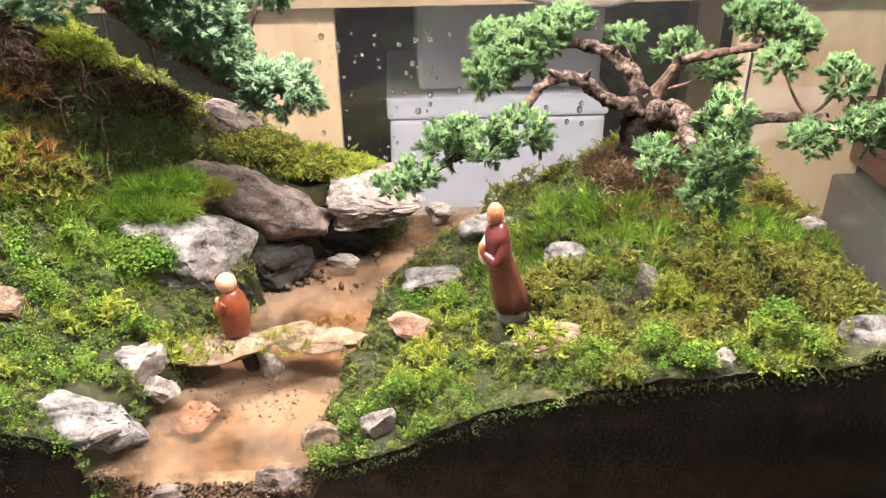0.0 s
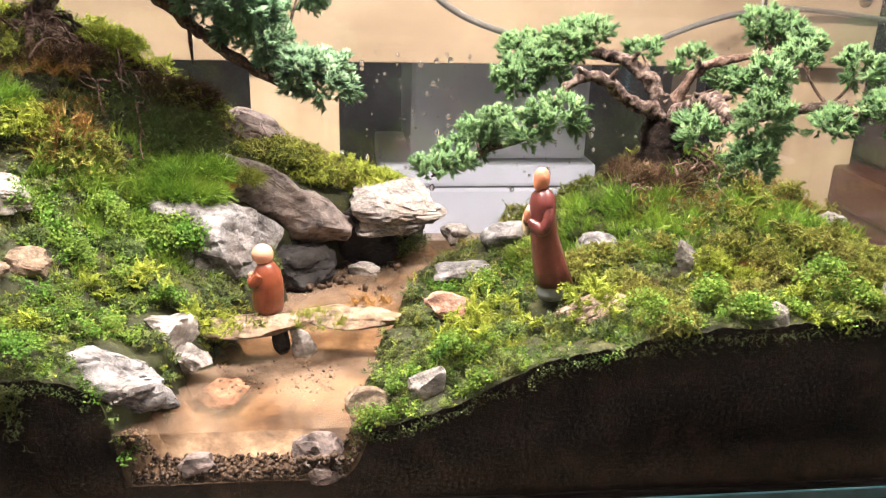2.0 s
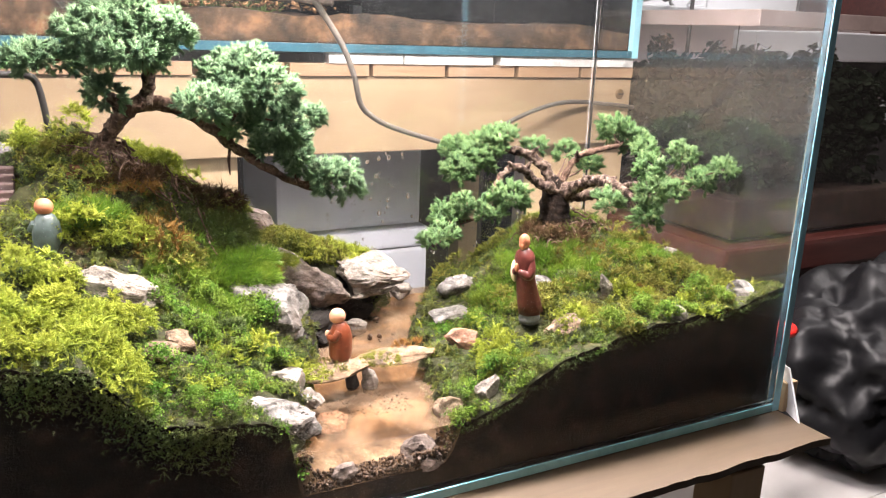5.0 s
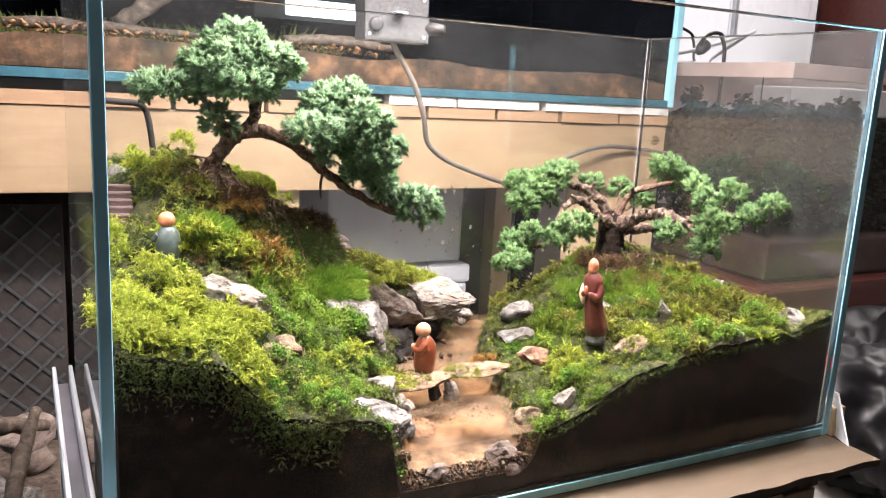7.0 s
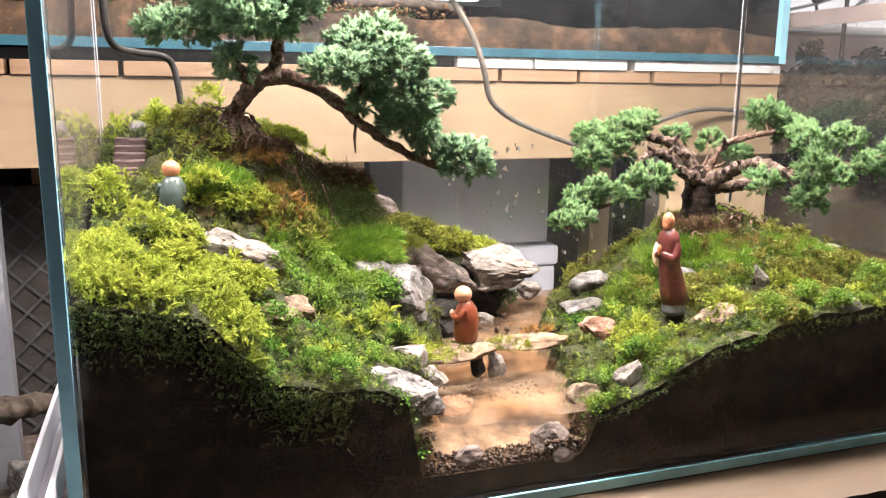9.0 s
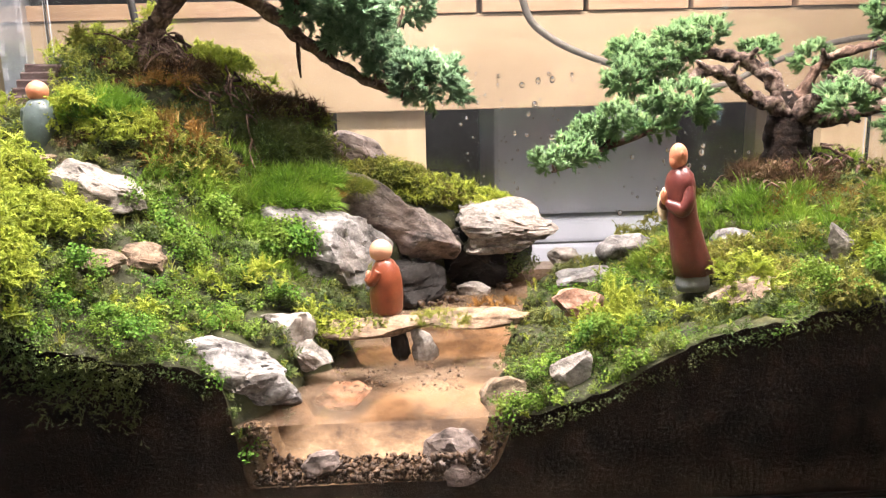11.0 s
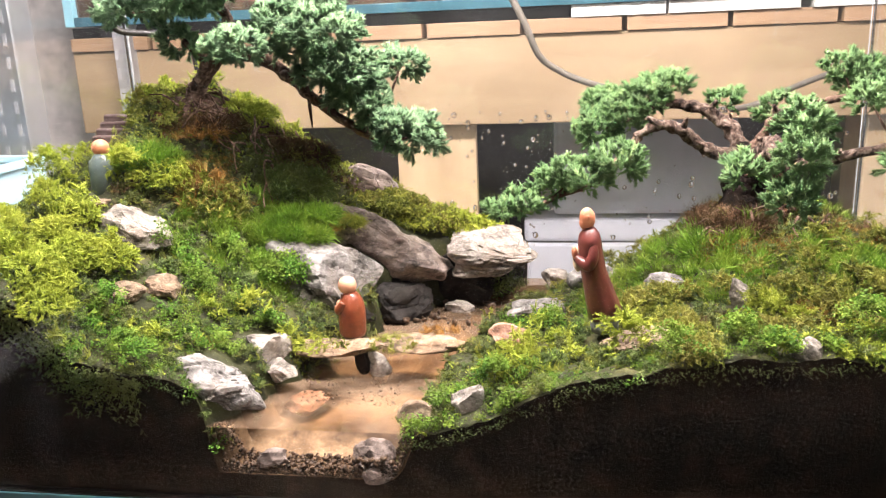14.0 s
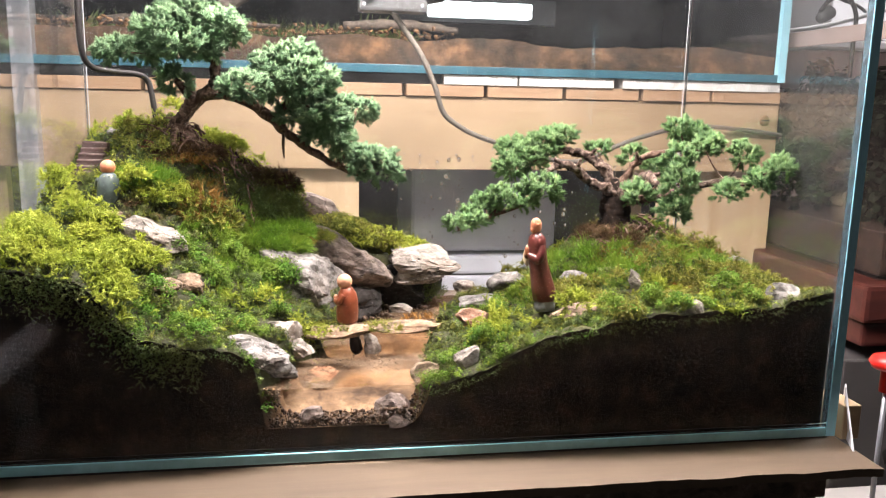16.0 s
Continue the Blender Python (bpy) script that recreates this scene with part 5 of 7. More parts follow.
def gravel_slope():
    """Loose gravel on the bed and its side slopes, close behind the front glass."""
    bm = bmesh.new()
    bmesh.ops.create_icosphere(bm, subdivisions=1, radius=1)
    tv0, tf = np.array([v.co for v in bm.verts]), np.array([[v.index for v in f.verts] for f in bm.faces])
    bm.free()
    r = np.random.default_rng(31)
    temps = [(tv0 * r.uniform(0.5, 1.3, (len(tv0), 1)) * np.array([[1, 0.8, 0.7]]), tf) for _ in range(6)]
    x, y = r.uniform(-0.222, -0.060, 3900), 0.3022 + 0.013 * r.uniform(0, 1, 3900) ** 1.8
    left = np.clip((-0.176 - x) / 0.02, 0, 1)
    y = y + left * r.uniform(0, 0.014, 3900)
    z = ground_z(x, y) + r.uniform(-0.0005, 0.0022, 3900)
    keep = z < WATER_Z - 0.001
    at = np.stack([x, y, z], axis=1)[keep]
    ob = scatter("gravel", temps, at, r.normal(0, 1, at.shape) + np.array([[0, 0, 1.0]]), 0.0003 + 0.0017 * r.uniform(0, 1, len(at)) ** 2.2, GRAVEL)
    tagged(ob, "brown gravel sloping up along the pool's front edge", "gravel", kind="stuff")


gravel_slope()


# ---- bonsai trees ----
def foliage_pad(parent, material, centre, radii, tuft, size, flat=0.35, each=17, label="", sprays=None):
    """An uneven pad of juniper: many small tufts of sprays with dark gaps between them."""
    area_ = 4 * math.pi * ((radii[0] * radii[1]) ** 1.6 / 3 + 2 * (radii[0] * radii[2]) ** 1.6 / 3) ** (1 / 1.6)
    count = max(14, int(area_ / (tuft * tuft) * 0.95))
    k = np.arange(count) + 0.5
    phi = np.arccos(1 - 2 * k / count)
    th = k * 2.399963 + RNG.uniform(0, 6)
    d = np.stack([np.cos(th) * np.sin(phi), np.sin(th) * np.sin(phi), np.cos(phi)], axis=1) + RNG.normal(0, 0.10, (count, 3))
    d /= np.linalg.norm(d, axis=1, keepdims=True)
    seed = centre[0] * 400
    lump = np.array([noise.noise(Vector(v) * 1.9 + Vector((seed, 0, 0))) for v in d])
    heart = np.array([centre]) + d * np.array([radii]) * (0.76 + 0.36 * lump + RNG.uniform(-0.08, 0.08, count))[:, None]
    keep = (d[:, 2] > -0.75) & (RNG.uniform(0, 1, count) < 0.93)
    heart, d = heart[keep], d[keep]
    scale = RNG.uniform(0.75, 1.2, len(d))
    at = np.repeat(heart, each, axis=0)
    out = np.repeat(d, each, axis=0) + np.array([[0, 0, flat]]) + RNG.normal(0, 0.62, (len(at), 3))
    out /= np.linalg.norm(out, axis=1, keepdims=True)
    sz = RNG.uniform(size[0], size[1], len(at)) * np.repeat(scale, each)
    at = at + out * (sz * RNG.uniform(0.0, 0.35, len(at)))[:, None]
    return scatter("foliage_pad", sprays or SPRAYS, at, out, sz, material, parent, label)


def twigs(parent, root, pads, material, radius=0.0016):
    """Thin twigs from a limb's end into its pads."""
    for c in pads:
        m = [(a + b) / 2 for a, b in zip(root, c)]
        m[2] -= 0.003
        tube("twig", [(*root, radius), (*m, radius * 0.75), (*c, radius * 0.4)], material, parent, "", 6, 4, 0.3)


left_tree = tagged(empty("bonsai_tree"), "cascading bonsai juniper with blue-green pads on the mossy hill", "bonsai tree")
tube("trunk", [(-0.2736, 0.5014, 0.3313, 0.0100), (-0.2701, 0.5016, 0.3495, 0.0070), (-0.2629, 0.4997, 0.3637, 0.0061), (-0.2526, 0.4988, 0.3769, 0.0059), (-0.2365, 0.4988, 0.3841, 0.0058),
               (-0.2186, 0.4986, 0.3813, 0.0050), (-0.1991, 0.4963, 0.3715, 0.0045), (-0.1797, 0.4928, 0.3546, 0.0042), (-0.1584, 0.4884, 0.3387, 0.0037), (-0.1371, 0.4819, 0.3258, 0.0032), (-0.1137, 0.4735, 0.3169, 0.0024)],
     BARK, left_tree, "", 14, 12, 0.45, 130)
tube("branch", [(-0.2385, 0.4988, 0.3841, 0.0058), (-0.2352, 0.4969, 0.3962, 0.0048), (-0.2359, 0.4920, 0.4122, 0.0040), (-0.2456, 0.4872, 0.4301, 0.0026)], BARK_PALE, left_tree, "pale flaking branch", 12, 8, 0.35, 150)
tube("branch", [(-0.2526, 0.4988, 0.3779, 0.0050), (-0.2605, 0.4918, 0.3877, 0.0042), (-0.2665, 0.4858, 0.3936, 0.0022)], BARK_PALE, left_tree, "broken pale branch stub", 10, 6, 0.4, 160)
tube("branch", [(-0.1874, 0.4950, 0.3625, 0.0036), (-0.1732, 0.4890, 0.3788, 0.0030), (-0.1651, 0.4790, 0.3989, 0.0018)], BARK, left_tree, "", 8, 6, 0.3)
tube("branch", [(-0.1778, 0.4928, 0.3526, 0.0020), (-0.1790, 0.4967, 0.3405, 0.0014), (-0.1783, 0.4966, 0.3285, 0.0006)], BARK, left_tree, "dead hanging twig", 6, 5, 0.3)
for i, (dx, dy) in enumerate(((0.030, -0.012), (0.022, 0.010), (-0.024, -0.010), (-0.02, 0.012), (0.004, -0.026), (0.034, 0.0))):
    a, b = -0.2712 + dx, 0.5006 + dy
    tube("root", [(-0.2712, 0.5006, 0.3475, 0.0050), (-0.2712 + dx * 0.5, 0.5006 + dy * 0.5, float(ground_z(-0.2712 + dx * 0.5, 0.5006 + dy * 0.5)) + 0.005, 0.0042), (a, b, float(ground_z(a, b)) + 0.001, 0.0016)], BARK, left_tree, "", 8, 6, 0.35)
def dead_twigs(label, count, centre, spread, lift, size, seed):
    """Thin dry twigs lying criss-cross in the moss."""
    r = random.Random(seed)
    pieces = []
    for i in range(count):
        x, y = centre[0] + r.uniform(-1, 1) * spread[0], centre[1] + r.uniform(-1, 1) * spread[1]
        a, ln = r.uniform(0, 6.28), r.uniform(*size)
        pts = []
        for k in range(4):
            u = k / 3
            px, py = x + math.cos(a + u * 0.7) * ln * u, y + math.sin(a + u * 0.7) * ln * u
            pts.append((px, py, float(ground_z(px, py)) + lift + r.uniform(-0.002, 0.005), 0.0010 * (1.1 - 0.7 * u)))
        pieces.append(tube_mesh(pts, 5, 4, 0.3, 300, i))
    v, f = [], []
    for pv, pf in pieces:
        o = len(v)
        v += pv
        f += [tuple(q + o for q in t) for t in pf]
    tagged(sheet("dead_twigs", v, f, BARK, smooth=True), label, "twigs", kind="stuff")


dead_twigs("dry brown twigs and roots in the moss under the hill tree", 60, (-0.232, 0.497), (0.050, 0.024), 0.010, (0.012, 0.030), 3)
dead_twigs("dry reddish twigs and roots round the dark stump", 46, (0.127, 0.476), (0.036, 0.030), 0.006, (0.010, 0.022), 4)
PADS_L = [
    ((-0.2512, 0.4823, 0.4480), (0.025, 0.028, 0.019)), ((-0.2658, 0.4761, 0.4338), (0.032, 0.034, 0.014)), ((-0.3020, 0.4843, 0.4150), (0.028, 0.022, 0.010)), ((-0.2262, 0.4697, 0.4342), (0.022, 0.026, 0.015)),
    ((-0.2517, 0.4615, 0.4217), (0.030, 0.026, 0.010)), ((-0.1686, 0.4812, 0.4129), (0.023, 0.026, 0.013)), ((-0.1577, 0.4666, 0.3948), (0.027, 0.028, 0.015)), ((-0.1482, 0.4704, 0.3728), (0.025, 0.026, 0.015)),
    ((-0.1774, 0.4749, 0.3886), (0.016, 0.022, 0.012)), ((-0.1401, 0.4844, 0.3600), (0.020, 0.022, 0.013)), ((-0.1326, 0.4801, 0.3460), (0.014, 0.016, 0.008)), ((-0.1138, 0.5171, 0.3698), (0.021, 0.018, 0.010)), ((-0.0996, 0.4734, 0.3232), (0.024, 0.024, 0.014)), ((-0.1095, 0.4675, 0.3320), (0.011, 0.013, 0.008)), ((-0.2047, 0.4362, 0.3878), (0.019, 0.022, 0.011)),
    ((-0.2667, 0.4817, 0.3926), (0.015, 0.014, 0.009)),
    ((-0.170, 0.490, 0.366), (0.014, 0.015, 0.009)), ((-0.150, 0.487, 0.351), (0.013, 0.014, 0.009)), ((-0.128, 0.482, 0.336), (0.009, 0.010, 0.007)), ((-0.188, 0.472, 0.404), (0.018, 0.022, 0.013)),
]
for c, r in PADS_L:
    foliage_pad(left_tree, JUNIPER_BLUE, c, [q * 0.88 for q in r], 0.0094, (0.0062, 0.0104))
twigs(left_tree, (-0.2417, 0.4901, 0.4222), [c for c, _ in PADS_L[:5]], BARK)
twigs(left_tree, (-0.1693, 0.4849, 0.3828), [c for c, _ in PADS_L[5:9]], BARK)
twigs(left_tree, (-0.1293, 0.4778, 0.3228), [c for c, _ in PADS_L[9:14]], BARK)

right_tree = tagged(empty("bonsai_tree"), "windswept bonsai juniper with pale twisted limbs and a dark stump", "bonsai tree")
tube("trunk", [(0.129, 0.487, 0.256, 0.0225), (0.128, 0.487, 0.268, 0.0165), (0.127, 0.488, 0.282, 0.0138), (0.127, 0.489, 0.296, 0.0124), (0.126, 0.490, 0.306, 0.0092), (0.126, 0.490, 0.313, 0.004)],
     BARK_WET, right_tree, "dark wet stump", 22, 12, 0.17, 110)
tube("branch", [(0.126, 0.484, 0.301, 0.0061), (0.112, 0.482, 0.305, 0.0050), (0.098, 0.480, 0.311, 0.0043), (0.083, 0.476, 0.323, 0.0038), (0.068, 0.473, 0.327, 0.0035), (0.052, 0.471, 0.320, 0.0025)], BARK_PALE, right_tree, "pale peeling limb", 14, 11, 0.62, 150)
tube("branch", [(0.126, 0.490, 0.304, 0.0061), (0.118, 0.496, 0.321, 0.0050), (0.104, 0.502, 0.332, 0.0043), (0.086, 0.508, 0.337, 0.0034), (0.066, 0.511, 0.335, 0.0021)], BARK_PALE, right_tree, "pale peeling limb", 14, 11, 0.62, 150, 4)
tube("branch", [(0.131, 0.488, 0.303, 0.0041), (0.138, 0.486, 0.317, 0.0036), (0.146, 0.483, 0.331, 0.0031), (0.163, 0.478, 0.338, 0.0027), (0.186, 0.474, 0.342, 0.0021), (0.205, 0.482, 0.347, 0.0012)], BARK, right_tree, "reddish brown limb", 12, 11, 0.62, 150, 8)
tube("branch", [(0.130, 0.482, 0.298, 0.0065), (0.132, 0.462, 0.308, 0.0053), (0.131, 0.440, 0.317, 0.0047), (0.127, 0.415, 0.321, 0.0043), (0.121, 0.390, 0.321, 0.0034), (0.120, 0.370, 0.316, 0.0018)], BARK_PALE, right_tree, "gnarled pale limb", 14, 11, 0.62, 150, 12)
tube("branch", [(0.134, 0.480, 0.294, 0.0058), (0.150, 0.462, 0.299, 0.0046), (0.170, 0.445, 0.307, 0.0038), (0.188, 0.428, 0.315, 0.0030), (0.205, 0.410, 0.322, 0.0018)], BARK_PALE, right_tree, "pale limb", 10, 10, 0.40, 210, 16)
tube("branch", [(0.055, 0.472, 0.320, 0.0034), (0.044, 0.464, 0.308, 0.0029), (0.026, 0.448, 0.294, 0.0023), (0.002, 0.452, 0.284, 0.0018), (-0.018, 0.440, 0.277, 0.0013), (-0.034, 0.428, 0.274, 0.0007)], BARK, right_tree, "dark drooping limb", 8, 8, 0.3, 140, 20)
for dx, dy in ((0.03, -0.012), (-0.028, -0.012), (0.005, -0.03), (-0.012, -0.028), (0.024, 0.02), (-0.03, 0.008), (0.018, -0.028)):
    a, b = 0.128 + dx, 0.487 + dy
    tube("root", [(0.128, 0.487, 0.270, 0.008), (0.128 + dx * 0.6, 0.487 + dy * 0.6, float(ground_z(0.128 + dx * 0.6, 0.487 + dy * 0.6)) + 0.0035, 0.0030), (a, b, float(ground_z(a, b)) + 0.0005, 0.0010)], BARK_WET, right_tree, "", 8, 6, 0.35)
for x, y, z, dx, dy, dz in ((0.098, 0.480, 0.311, -0.004, -0.010, 0.004), (0.083, 0.476, 0.323, 0.003, -0.006, 0.009), (0.068, 0.473, 0.327, -0.008, -0.004, 0.006), (0.104, 0.502, 0.332, 0.004, -0.008, 0.008), (0.131, 0.440, 0.317, -0.008, -0.005, 0.006),
                            (0.127, 0.415, 0.321, 0.009, -0.003, 0.004), (0.121, 0.390, 0.321, -0.008, 0.002, -0.003), (0.146, 0.483, 0.331, -0.005, -0.006, 0.007), (0.170, 0.445, 0.307, 0.002, -0.008, 0.007), (0.118, 0.496, 0.321, -0.006, -0.009, 0.003), (0.026, 0.448, 0.294, 0.006, -0.007, 0.008), (0.150, 0.462, 0.299, 0.006, -0.006, -0.004)):
    tube("spur", [(x, y, z, 0.0034), (x + dx * 0.5, y + dy * 0.5, z + dz * 0.5, 0.0022), (x + dx, y + dy, z + dz, 0.0009)], BARK_PALE, right_tree, "", 7, 5, 0.5, 260, x * 90)
SPRAYS_FAT = [juniper_spray(s, 18, 0.056) for s in range(30, 36)]
PADS_R = {
    (0.070, 0.511, 0.336): [((0.027, 0.500, 0.321), (0.017, 0.018, 0.012)), ((0.045, 0.505, 0.331), (0.020, 0.020, 0.014)), ((0.064, 0.510, 0.343), (0.018, 0.018, 0.012)), ((0.080, 0.514, 0.349), (0.012, 0.014, 0.009)), ((0.036, 0.520, 0.337), (0.016, 0.016, 0.011))],
    (0.028, 0.450, 0.296): [((0.041, 0.432, 0.309), (0.015, 0.014, 0.012)), ((0.022, 0.432, 0.299), (0.013, 0.012, 0.011))],
    (0.000, 0.452, 0.284): [((-0.003, 0.462, 0.288), (0.014, 0.013, 0.010)), ((0.008, 0.455, 0.298), (0.009, 0.009, 0.008))],
    (-0.030, 0.433, 0.276): [((-0.022, 0.434, 0.281), (0.011, 0.010, 0.007)), ((-0.034, 0.427, 0.278), (0.009, 0.009, 0.005))],
    (0.121, 0.382, 0.319): [((0.127, 0.357, 0.322), (0.012, 0.012, 0.014)), ((0.126, 0.356, 0.301), (0.011, 0.011, 0.012)), ((0.131, 0.367, 0.339), (0.010, 0.011, 0.009)), ((0.105, 0.382, 0.309), (0.010, 0.010, 0.010))],
    (0.190, 0.475, 0.343): [((0.199, 0.490, 0.351), (0.018, 0.018, 0.012)), ((0.216, 0.484, 0.344), (0.011, 0.016, 0.012)), ((0.184, 0.482, 0.359), (0.013, 0.014, 0.009))],
    (0.198, 0.418, 0.319): [((0.212, 0.414, 0.340), (0.012, 0.014, 0.010)), ((0.217, 0.392, 0.319), (0.011, 0.014, 0.011)), ((0.196, 0.404, 0.309), (0.010, 0.011, 0.010)), ((0.184, 0.430, 0.344), (0.010, 0.012, 0.008)), ((0.222, 0.372, 0.334), (0.007, 0.011, 0.008))],
    (0.130, 0.492, 0.310): [((0.117, 0.516, 0.337), (0.013, 0.011, 0.006)), ((0.152, 0.507, 0.331), (0.014, 0.012, 0.009)), ((0.174, 0.502, 0.319), (0.012, 0.012, 0.009))],
}
for root, pads in PADS_R.items():
    for c, r in pads:
        foliage_pad(right_tree, JUNIPER_GREEN, c, [q * 0.90 for q in r], 0.0078, (0.0054, 0.0092), 0.8, 13, "", SPRAYS_FAT)
    twigs(right_tree, root, [c for c, _ in pads], BARK, 0.0013)


# ---- drops on the back glass ----
def build_drops():
    r = random.Random(23)
    v, f = [], []
    for _ in range(170):
        x, z = r.uniform(-0.09, 0.225), r.uniform(0.215, 0.335)
        if r.random() < 0.35:
            x = r.uniform(-0.09, 0.0)
        s = r.choice([0.0006, 0.0008, 0.0012, 0.0018]) * r.uniform(0.8, 1.3)
        bv, bf = ball((x, Y1 - G - 0.0002, z), (s, s * 0.4, s * r.uniform(1, 1.4)), 2)
        o = len(v)
        v += bv
        f += [tuple(i + o for i in t) for t in bf]
    ob = sheet("condensation", v, f, GLASS_DROP, smooth=True)
    ob.visible_shadow = False
    tagged(ob, "clear drops of water on the back glass", "water drops", kind="stuff")


build_drops()


# ---- the stand under the tank ----
def thing(name, label, category, group=""):
    return tagged(empty(name), label, category, group)


def bar(name, lo, hi, material, parent=None, label="", bevel=0.001):
    return part(name, box_bm(lo, hi, bevel, 2), material, parent, label)


stand = thing("tank_stand", "plain timber stand with a yellowed plywood top", "stand")


def ragged_board(lo, hi, material, parent, name):
    """A plywood top whose front edge is worn uneven."""
    n = 60
    xs = np.linspace(lo[0], hi[0], n)
    front = [lo[1] + 0.0022 * noise.noise(Vector((x * 30, 1, 2))) + 0.0012 * noise.noise(Vector((x * 110, 5, 2))) + 0.012 * max(0.0, (-0.25 - x) * 8) * 0.5 for x in xs]
    v = [(x, f, lo[2]) for x, f in zip(xs, front)] + [(x, f, hi[2]) for x, f in zip(xs, front)] + [(x, hi[1], lo[2]) for x in xs] + [(x, hi[1], hi[2]) for x in xs]
    f = []
    for i in range(n - 1):
        f += [(i, i + 1, n + i + 1, n + i), (n + i, n + i + 1, 3 * n + i + 1, 3 * n + i), (2 * n + i + 1, 2 * n + i, 3 * n + i, 3 * n + i + 1), (i + 1, i, 2 * n + i, 2 * n + i + 1)]
    f += [(0, n, 3 * n, 2 * n), (n - 1, 3 * n - 1, 4 * n - 1, 2 * n - 1)]
    return sheet(name, v, f, material, parent)


ragged_board((-0.372, 0.244, 0.1265), (0.243, 0.600, 0.1325), STAND_BOARD, stand, "top_board")
# Added black layer in place of the shadow gap under the tank.
bar("shadow_gap_filler", (-0.36, 0.297, 0.1326), (0.236, 0.584, 0.1359), BLACK, stand, "thin black filler in place of the shadow gap under the glass", 0.0005)
for x in (-0.345, 0.19):
    for y in (0.31, 0.57):
        bar("leg", (x, y - 0.02, -0.72), (x + 0.04, y + 0.02, 0.085), PALE_BOARD, stand)
for y in (0.31, 0.57):
    bar("rail", (-0.35, y - 0.018, 0.086), (0.236, y + 0.018, 0.126), DRIFT, stand, "rough dark rail")
bar("shelf", (-0.35, 0.30, -0.14), (0.235, 0.60, -0.122), PALE_BOARD, stand)
guard = thing("corner_guard", "folded white and tan cardboard guard at the tank corner", "corner guard")
sheet("flap", [(0.2392, 0.272, 0.1328), (0.2602, 0.318, 0.1328), (0.2612, 0.318, 0.168), (0.2402, 0.290, 0.176), (0.2402, 0.271, 0.1328), (0.2612, 0.317, 0.1328), (0.2622, 0.317, 0.168), (0.2412, 0.289, 0.176)],
      [(0, 1, 2, 3), (7, 6, 5, 4), (0, 3, 7, 4), (1, 5, 6, 2), (3, 2, 6, 7), (0, 4, 5, 1)], WHITE, guard, "white paper face")
bar("block", (0.2435, 0.292, 0.1328), (0.2585, 0.330, 0.160), PALE_BOARD, guard, "tan cardboard block")

# things lying on the shelf under the tank
for i, pts in enumerate((
    [(-0.20, 0.34, -0.105, 0.012), (-0.08, 0.36, -0.075, 0.018), (0.02, 0.35, -0.02, 0.014), (0.10, 0.36, 0.03, 0.008)],
    [(-0.02, 0.33, -0.108, 0.014), (0.06, 0.35, -0.06, 0.016), (0.13, 0.34, -0.07, 0.010), (0.20, 0.36, -0.03, 0.006)],
    [(-0.30, 0.36, -0.10, 0.016), (-0.22, 0.33, -0.04, 0.014), (-0.16, 0.37, 0.03, 0.008)],
)):
    ob = tube("driftwood", pts, DRIFT, None, "", 10, 8, 0.45, 60, i * 9)
    tagged(ob, "gnarled grey driftwood branch stored under the tank", "driftwood", "driftwood under the tank")

# ---- the rack and the aquarium behind ----
rack = thing("aquarium_rack", "tan wooden rack with a broad fascia and edge blocks", "rack")
FX0, FX1 = -0.563, 0.484
bar("fascia", (FX0, 0.806, 0.2925), (FX1, 0.824, 0.3855), BOARD, rack, "broad yellowed plywood fascia", 0.0015)
x = FX0 + 0.002
k = 0
while x < FX1 - 0.02:
    w = 0.1015
    e = min(x + w, FX1)
    bar("edge_block", (x, 0.8015 + 0.0012 * math.sin(k * 2.1), 0.3862), (e - 0.0018, 0.83, 0.4012), BLOCK, rack, "", 0.001)
    x += w + 0.0035
    k += 1
bar("deck", (FX0, 0.832, 0.3865), (FX1, 1.22, 0.4010), BOARD, rack)
for a, b in ((-0.185, -0.094), (0.325, 0.497), (FX0, -0.528)):
    bar("upright_panel", (a, 0.826, -0.72), (b, 0.842, 0.3870), PALE_BOARD, rack, "pale tan upright panel")
for a in (-0.5, 0.41):
    bar("rear_post", (a, 1.18, -0.72), (a + 0.04, 1.22, 0.3875), PALE_BOARD, rack)
screw = thing("screw", "round brass screw head in the fascia", "screw")
v, f = ball((0.4645, 0.8058, 0.3630), (0.0075, 0.0026, 0.0075), 3)
sheet("screw_head", v, f, BRASS, screw, "", True)
bar("slot", (0.4590, 0.8026, 0.3622), (0.4700, 0.8033, 0.3638), DARK_STEEL, screw, "", 0.0)


def foam_strip(x0, x1, seed):
    n = 26
    xs = np.linspace(x0, x1, n)
    v = []
    for x in xs:
        t = 0.4132 + 0.0016 * noise.noise(Vector((x * 160, seed, 0)))
        y = 0.7985 + 0.0016 * noise.noise(Vector((x * 120, seed, 7)))
        v += [(x, y, 0.4014), (x, y + 0.0004, t), (x, 0.86, t), (x, 0.86, 0.4014)]
    f = [(0, 1, 2, 3), tuple(range(4 * n - 1, 4 * n - 5, -1))]
    for i in range(n - 1):
        for k in range(4):
            a, b = i * 4 + k, i * 4 + (k + 1) % 4
            f.append((a, a + 4, b + 4, b))
    ob = sheet("foam_strip", v, f, FOAM)
    return tagged(ob, "crumbling white foam strip under the aquarium", "foam strip", "foam strips under the aquarium")


for a, b, s in ((0.012, 0.107, 1), (0.110, 0.237, 2), (0.249, 0.478, 3)):
    foam_strip(a, b, s)
bar_ob = bar("packing_strip", (FX0, 0.812, 0.4014), (0.0100, 0.86, 0.4130), BLACK, None, "", 0.001)
